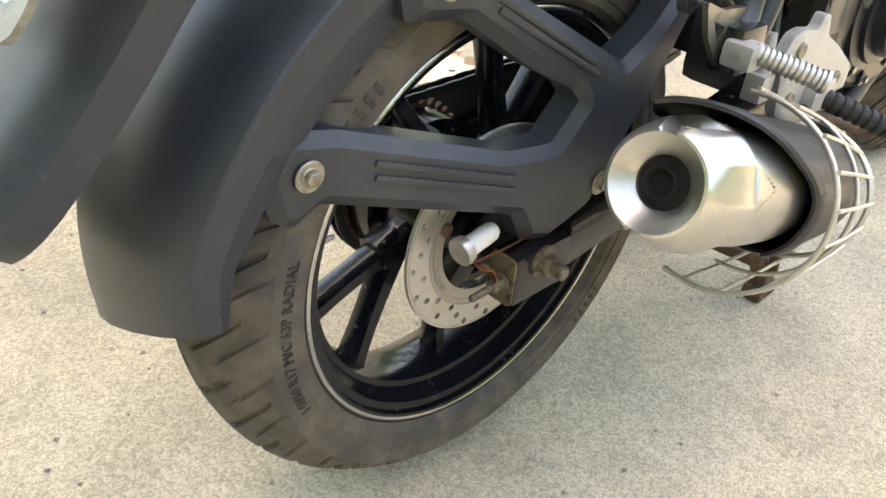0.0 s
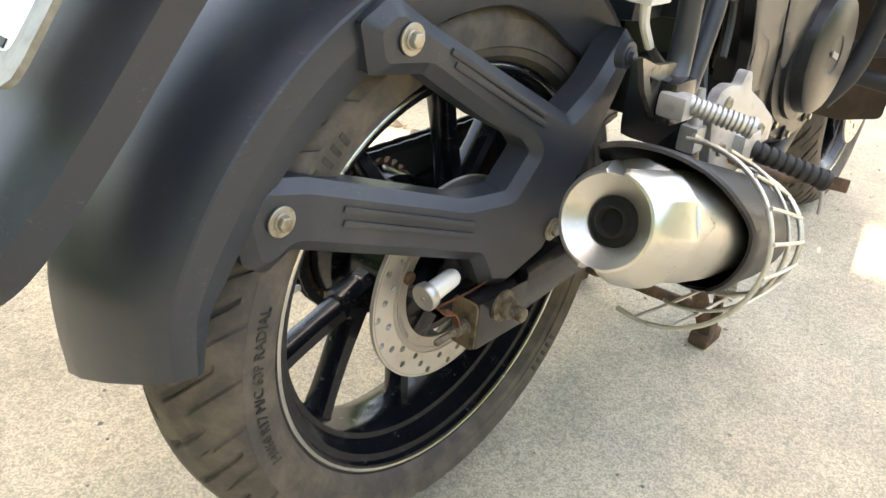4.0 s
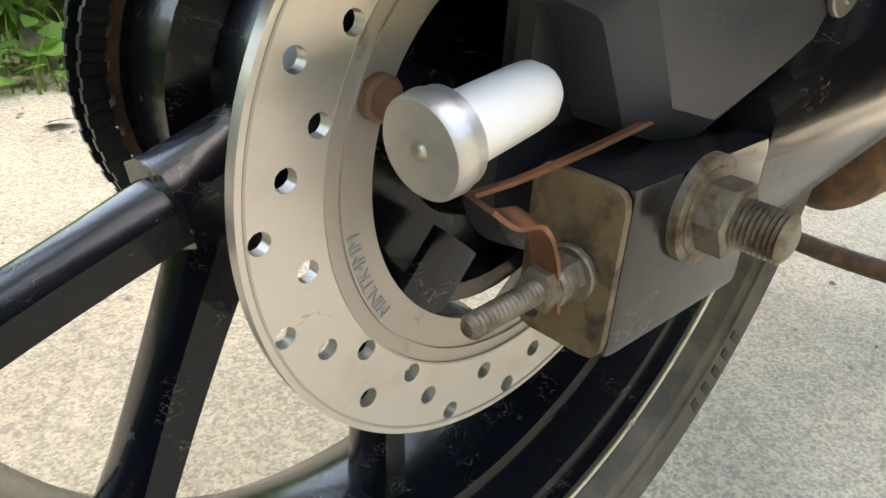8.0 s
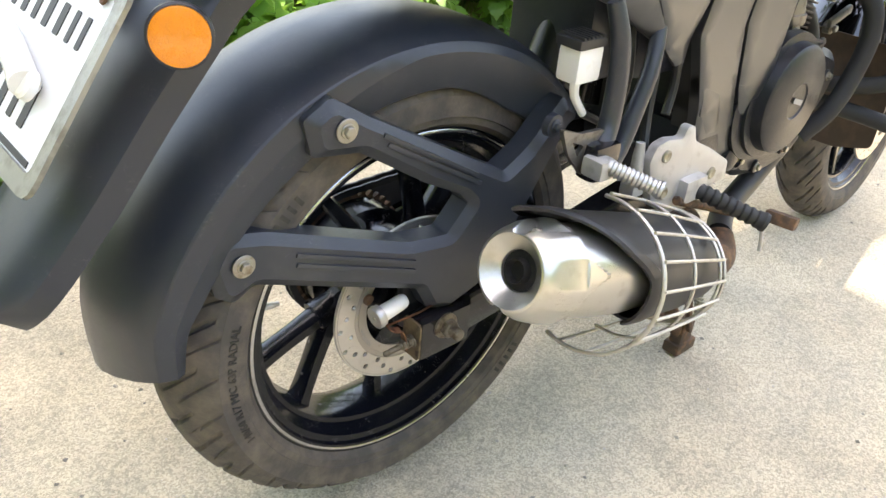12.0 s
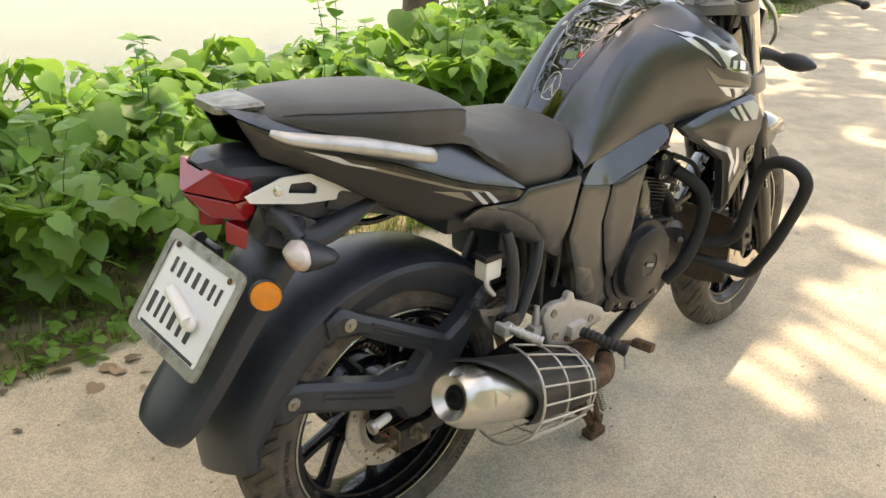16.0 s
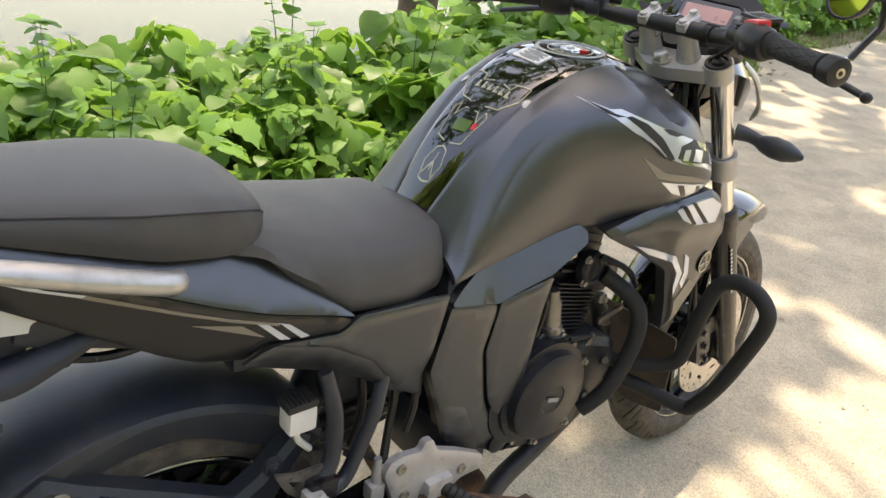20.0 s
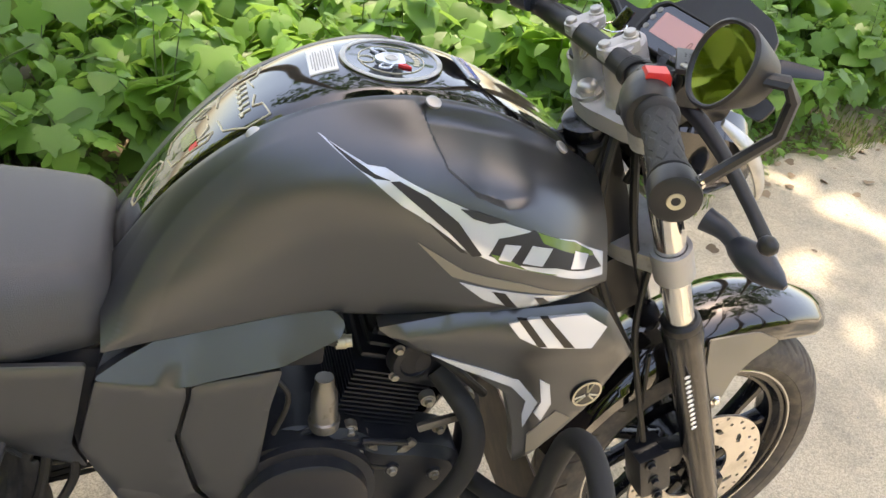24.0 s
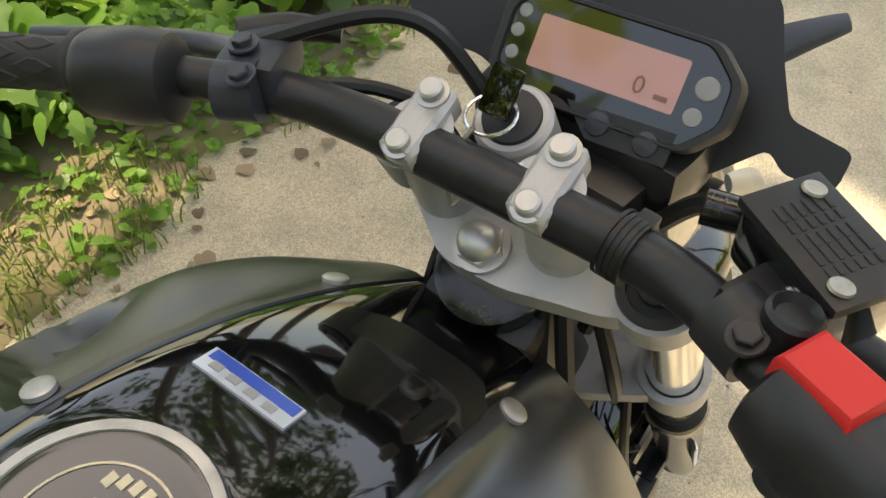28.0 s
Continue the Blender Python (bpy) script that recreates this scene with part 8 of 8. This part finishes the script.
for pts, r in (([other((0.955, -0.155, 1.085)), (0.985, 0.10, 1.095), (1.01, 0.065, 1.07), (1.02, 0.03, 1.00), (0.98, 0.03, 0.90)], 0.0055), ([other((0.935, -0.15, 1.07)), (0.965, 0.09, 1.06), (0.99, 0.05, 1.03), (0.99, 0.02, 0.93)], 0.0045), ([other((0.93, -0.17, 1.065)), (0.955, 0.09, 1.045), (0.985, 0.055, 1.01), (0.98, 0.02, 0.9)], 0.004), ([(1.000, -0.125, 1.075), (1.03, -0.09, 1.04), (1.03, -0.06, 0.98), (1.02, -0.05, 0.90)], 0.006), ([(0.955, -0.15, 1.062), (0.985, -0.10, 1.03), (1.0, -0.05, 0.98)], 0.0045)):
    part("control_cable", tube(pts, r, n=8), "cable", bike)
part("banjo_union", joined(turned([(0, 0.009), (0.02, 0.009), (0.022, 0.012), (0.03, 0.012)], (0.985, -0.105, 1.082), (0.3, -0.9, 0.0), 14)), "steel_black", bike)
part("cable_boot", tube([other((0.96, -0.165, 1.087)), other((0.985, -0.145, 1.085)), other((1.0, -0.12, 1.08))], [0.010, 0.009, 0.006], n=12), "cable", bike)
part("cowl_filler", joined(box((1.075, 0.0, 1.02), (0.08, 0.15, 0.05), 0.02), box((1.04, 0, 0.98), (0.06, 0.12, 0.10), 0.02)), "paint_dark", bike)

# ---- tank furniture and decals ----
def on_tank_top(x, y, h=0.0):
    """Point on the tank's top and its normal."""
    def z_at(xx, yy):
        best = (1e9, 0)
        for u in np.linspace(0, 2.0, 81):
            w, z = tank_point(xx, u)
            if abs(w - abs(yy)) < best[0]:
                best = (abs(w - abs(yy)), z)
        return best[1]
    z = z_at(x, y)
    zx = (z_at(x + 0.01, y) - z_at(x - 0.01, y)) / 0.02
    zy = (z_at(x, y + 0.012) - z_at(x, y - 0.012)) / 0.024
    n = Vector((-zx, -zy, 1)).normalized()
    return Vector((x, y, z)) + n * h, n
for x in (0.555, 0.735, 0.905):
    for s in (-1, 1):
        w1, z1 = tank_point(x, 1.13)
        w0, z0 = tank_point(x, 0.95)
        w2, z2 = tank_point(x, 1.35)
        xa, za = tank_point(x + 0.01, 1.13)
        n = Vector((2, 0, (za - z1) * 200)).cross(Vector((0, w2 - w0, z2 - z0)))
        n = n if n.z > 0 else -n
        n.normalize()
        n.y *= s
        part("tank_screw", turned([(-0.002, 0.0085), (0.0008, 0.0085), (0.0016, 0.0075), (0.0018, 0.003)], (x, s * w1, z1), n, 20), "alu", tank, "flat silver tank screw")
cp, cn = Vector((0.707, 0.0, 1.0215)), Vector((-0.02, 0.0, 1.0)).normalized()
cu = Vector((0, 1, 0))
cv = cn.cross(cu)
def cap_sheet(o, h0, h1, holes=()):
    return sheet(o, lambda a, b: cp + cu * a + cv * b + cn * h1, lambda a, b: cp + cu * a + cv * b + cn * h0, holes)
fcap = part("fuel_cap", turned([(-0.004, 0.058), (0.001, 0.058), (0.003, 0.057), (0.0032, 0.054), (0.0022, 0.046), (0.0020, 0.002)], cp, cn, 56), "gloss", tank, "round fuel cap with a silver ring and dark insert")
part("cap_ring", turned([(0.0024, 0.0572), (0.0040, 0.0566), (0.0042, 0.0515), (0.0030, 0.0510)], cp, cn, 56, caps=False), "alu", fcap, "brushed silver ring")
part("cap_circle", turned([(0.0022, 0.0370), (0.0029, 0.0370), (0.0029, 0.0358), (0.0022, 0.0358)], cp, cn, 48, caps=False), "gold", fcap)
part("lock_cover", cap_sheet(rounded([(-0.014, -0.014), (0.014, -0.016), (0.017, 0.004), (0.006, 0.018), (-0.006, 0.018), (-0.017, 0.004)], 0.004), 0.001, 0.0045), "decal", fcap, "pale keyhole cover shaped like a shield")
part("lock_hole", turned([(0.0045, 0.0075), (0.0056, 0.0075), (0.0056, 0.0055), (0.005, 0.005)], cp, cn, 20), "alu", fcap)
for s in (-1, 1):
    part("cap_wing", tube([cp + cu * s * 0.014 + cv * 0.012 + cn * 0.004, cp + cu * s * 0.024 + cv * 0.018 + cn * 0.004, cp + cu * s * 0.026 + cv * 0.008 + cn * 0.004, cp + cu * s * 0.018 + cv * 0.002 + cn * 0.004], 0.0014, n=6), "decal", fcap)
part("cap_red", cap_sheet([(-0.024, -0.018), (-0.014, -0.014), (-0.015, -0.004), (-0.021, -0.010)], 0.002, 0.0044), "red_switch", fcap)
for i in range(6):
    a = radians(-150 + 13 * i) - 1.05
    part("cap_print", cap_sheet(rect2(0.029 * math.cos(a + 1.6), 0.029 * math.sin(a + 1.6), 0.0045, 0.0065), 0.002, 0.0028), "gold", fcap)
part("cap_badge", turned([(0.0022, 0.0095), (0.0030, 0.0095), (0.0030, 0.0082), (0.0022, 0.0082)], cp + cv * 0.028, cn, 24, caps=False), "gold", fcap)


def top_sheet(o, mat, name, lift=0.0010, parent=None, label=""):
    """A sticker that follows the tank's top."""
    cache = {}
    def q(a, b, h):
        k = (round(a, 4), round(b, 4))
        if k not in cache:
            cache[k] = on_tank_top(a, b)
        p, n = cache[k]
        return p + n * (h - 0.002)
    return part(name, sheet(fine_outline(o, 0.012), lambda a, b: q(a, b, lift + 0.0005), lambda a, b: q(a, b, -0.001), (), 0.012), mat, parent or tank, label)
def turned_rect(cx, cy, w, h, deg):
    c, s = math.cos(radians(deg)), math.sin(radians(deg))
    return [(cx + a * c - b * s, cy + a * s + b * c) for a, b in ((-w / 2, -h / 2), (w / 2, -h / 2), (w / 2, h / 2), (-w / 2, h / 2))]
st = top_sheet(turned_rect(0.632, 0.010, 0.030, 0.062, -3), "sticker", "warning_sticker", 0.0014, None, "white paper warning sticker with fine print")
for i in range(9):
    top_sheet(turned_rect(0.621 + 0.0028 * i, 0.008, 0.0009, 0.046 if i % 3 else 0.034, -3), "mark_grey", "print_line", 0.0022, st)
bs = top_sheet(turned_rect(0.802, 0.017, 0.015, 0.060, 5), "decal", "side_sticker", 0.0014, None, "silver and blue tank sticker")
top_sheet(turned_rect(0.8055, 0.017, 0.0065, 0.056, 5), "decal_blue", "blue_band", 0.0018, bs)
for i in range(4):
    top_sheet(turned_rect(0.7985 + 0.0006 * i, 0.036 - 0.012 * i, 0.0045, 0.007, 5), "mark_grey", "print_bar", 0.0019, bs)
# lined emblem print on the tank's rear slope
def line_print(pts, w0=0.0016, name="gold_line", mat="gold"):
    w = w0
    for p, q in zip(pts, pts[1:]):
        d = Vector((q[0] - p[0], q[1] - p[1]))
        n = Vector((-d.y, d.x)).normalized() * w / 2
        top_sheet([(p[0] - n.x, p[1] - n.y), (q[0] - n.x, q[1] - n.y), (q[0] + n.x, q[1] + n.y), (p[0] + n.x, p[1] + n.y)], mat, name, 0.0012)
for s in (-1, 1):
    line_print([(0.430, 0), (0.432, s * 0.012), (0.448, s * 0.018), (0.462, s * 0.010), (0.465, 0)], 0.0014)
    line_print([(0.470, s * 0.006), (0.474, s * 0.026), (0.510, s * 0.036), (0.516, s * 0.028), (0.500, s * 0.024), (0.512, s * 0.014), (0.512, s * 0.006)], 0.0012)
    line_print([(0.522, s * 0.016), (0.526, s * 0.040), (0.548, s * 0.058), (0.572, s * 0.058), (0.566, s * 0.034), (0.556, s * 0.030), (0.560, s * 0.010)], 0.0014)
line_print([(0.440, 0), (0.458, 0)], 0.0016)
line_print([(0.449, 0), (0.436, 0.011)], 0.0016)
line_print([(0.449, 0), (0.436, -0.011)], 0.0016)
for i in range(6):
    y = 0.032 - 0.0128 * i
    top_sheet(turned_rect(0.548, y, 0.011, 0.0034, 0), "gold", "print_bar", 0.0012)
    top_sheet(turned_rect(0.545, y - 0.003, 0.003, 0.006, 0), "gold", "print_bar", 0.0012)
top_sheet(turned_rect(0.492, -0.004, 0.014, 0.030, 6), "decal_green", "green_print", 0.0011)
top_sheet(turned_rect(0.496, -0.026, 0.008, 0.008, 6), "red_switch", "red_print", 0.0011)
# side decals
for side in (-1, 1):
    cv_ = cover_r if side < 0 else [o for o in bike.children if o.name.startswith("tank_cover") and o != cover_r][0]
    tank_decal("silver_decal", [(0.615, 0.986), (0.660, 0.972), (0.676, 0.973), (0.697, 0.965), (0.758, 0.943), (0.823, 0.922), (0.896, 0.898), (0.953, 0.863), (0.953, 0.840), (0.863, 0.872), (0.798, 0.887), (0.750, 0.905), (0.713, 0.932), (0.693, 0.941), (0.664, 0.960)], "decal", side=side, parent=cv_)
    for o in ([(0.681, 0.962), (0.690, 0.964), (0.718, 0.953), (0.751, 0.930), (0.780, 0.896), (0.770, 0.894), (0.742, 0.919), (0.709, 0.943)], [(0.752, 0.943), (0.770, 0.941), (0.806, 0.930), (0.785, 0.929), (0.766, 0.934)],
              [(0.622, 0.984), (0.656, 0.971), (0.666, 0.966), (0.681, 0.963), (0.667, 0.962), (0.652, 0.967)], [(0.722, 0.927), (0.745, 0.912), (0.764, 0.897), (0.757, 0.898), (0.738, 0.912), (0.719, 0.928)]):
        tank_decal("dark_stripe", o, "mark", 0.0018, side=side, parent=cv_)
    tank_decal("dark_field", [(0.796, 0.914), (0.838, 0.919), (0.927, 0.876), (0.950, 0.850), (0.870, 0.878), (0.818, 0.886), (0.787, 0.896)], "mark", 0.0017, side=side, parent=cv_)
    tank_decal("green_field", [(0.842, 0.917), (0.896, 0.897), (0.928, 0.876), (0.932, 0.870), (0.850, 0.906)], "decal_green", 0.0021, side=side, parent=cv_)
    tank_decal("green_field", [(0.789, 0.898), (0.805, 0.895), (0.832, 0.880), (0.870, 0.871), (0.863, 0.872), (0.800, 0.888)], "decal_green", 0.0021, side=side, parent=cv_)
    for o in ([(0.804, 0.908), (0.822, 0.906), (0.812, 0.890), (0.798, 0.892)], [(0.836, 0.905), (0.862, 0.899), (0.850, 0.883), (0.826, 0.888)], [(0.896, 0.889), (0.920, 0.877), (0.912, 0.866), (0.890, 0.873)]):
        tank_decal("pale_bar", o, "decal", 0.0026, 0.008, side=side, parent=cv_)
    tank_decal("lower_line", [(0.713, 0.903), (0.766, 0.874), (0.831, 0.862), (0.953, 0.825), (0.953, 0.820), (0.863, 0.847), (0.790, 0.858), (0.754, 0.865)], "tan_print", side=side, parent=cv_)
    tank_decal("lower_decal", [(0.764, 0.858), (0.798, 0.853), (0.900, 0.838), (0.924, 0.825), (0.855, 0.816), (0.794, 0.836)], "decal", side=side, parent=cv_)
    for o in ([(0.800, 0.850), (0.815, 0.848), (0.838, 0.822), (0.822, 0.826)], [(0.850, 0.842), (0.862, 0.840), (0.882, 0.822), (0.868, 0.820)]):
        tank_decal("dark_stripe", o, "paint_dark", 0.0018, 0.008, side=side, parent=cv_)


def shroud_depth(a, b):
    return 0.188 + 0.012 * max(0, 1 - abs(b - 0.762) / 0.05) - 0.10 * max(0, a - 0.96) - 0.03 * max(0, (0.86 - a) / 0.17)
shrouds = [o for o in bike.children if o.name.startswith("radiator_shroud")]
for side, sh in zip((-1, 1), shrouds):
    def sdec(name, o, mat, lift=0.0015, side=side, sh=sh):
        o = fine_outline(o, 0.015)
        part(name, sheet(o, lambda a, b: (a, side * (shroud_depth(a, b) + lift), b), lambda a, b: (a, side * (shroud_depth(a, b) - 0.004), b), (), 0.015), mat, sh)
    sdec("silver_decal", [(0.835, 0.795), (0.860, 0.802), (0.930, 0.805), (0.960, 0.788), (0.945, 0.760), (0.88, 0.765), (0.850, 0.778)], "decal")
    for o in ([(0.845, 0.801), (0.856, 0.801), (0.886, 0.766), (0.874, 0.767)], [(0.872, 0.803), (0.882, 0.803), (0.922, 0.763), (0.908, 0.764)]):
        sdec("dark_stripe", o, "paint_dark", 0.0021)
    sdec("silver_line", [(0.755, 0.742), (0.800, 0.728), (0.870, 0.702), (0.905, 0.660), (0.895, 0.615), (0.888, 0.640), (0.888, 0.664), (0.862, 0.692), (0.80, 0.716)], "decal")
    sdec("silver_field", [(0.898, 0.700), (0.914, 0.690), (0.925, 0.655), (0.918, 0.625), (0.905, 0.640), (0.910, 0.66)], "decal")
    sdec("silver_field", [(0.905, 0.600), (0.935, 0.640), (0.945, 0.635), (0.960, 0.625), (0.925, 0.570), (0.912, 0.565)], "tan_print")
    em = Vector((0.972, side * (shroud_depth(0.972, 0.668) + 0.001), 0.668))
    ex_ = Vector((0.94, side * -0.10, 0)).normalized()
    nrm = Vector((0.10, side * 0.99, 0)).normalized()
    badge = part("badge", turned([(0, 0.0215), (0.0012, 0.0215), (0.0016, 0.020)], em, nrm, 32), "paint_dark", sh, "round badge with a pale ring and spokes")
    part("badge_ring", ringed([(0.001, 0.0185), (0.001, 0.0212), (0.0024, 0.0212), (0.0024, 0.0185)], em, nrm, 36), "gold", badge)
    for k in range(3):
        a = radians(90 + 120 * k)
        for off in (-0.24, 0.24):
            d = ex_ * math.cos(a + off) + Vector((0, 0, 1)) * math.sin(a + off)
            part("badge_spoke", tube([em + nrm * 0.002 + d * 0.003, em + nrm * 0.002 + d * 0.0185], 0.0013, n=6, k=1), "gold", badge)
# tail stripes
tails = [o for o in bike.children if o.name.startswith("tail_panel")]
for side, tl in zip((-1, 1), tails):
    for o, mt in (([(-0.202, 0.876), (-0.150, 0.860), (-0.128, 0.846), (-0.089, 0.834), (-0.092, 0.831), (-0.141, 0.847)], "decal"), ([(-0.089, 0.834), (0.060, 0.776), (0.118, 0.758), (0.116, 0.755), (0.060, 0.772), (-0.092, 0.830)], "tan_print"), ([(0.118, 0.758), (0.130, 0.754), (0.160, 0.728), (0.148, 0.728)], "decal"), ([(0.090, 0.763), (0.104, 0.759), (0.134, 0.730), (0.120, 0.733)], "decal"), ([(0.015, 0.776), (0.072, 0.764), (0.101, 0.741)], "tan_print")):
        oo = fine_outline(o, 0.02)
        part("tail_stripe", sheet(oo, lambda a, b, side=side: (a, side * (tail_depth(a, b) + 0.001), b), lambda a, b, side=side: (a, side * (tail_depth(a, b) - 0.004), b), (), 0.02), mt, tl, "silver stripe")

# no part lies deeper than thing, part, sub-part
for ob in list(bpy.data.objects):
    line = []
    up_ob = ob.parent
    while up_ob is not None:
        line.append(up_ob)
        up_ob = up_ob.parent
    if len(line) > 2:
        ob.parent = line[-2]
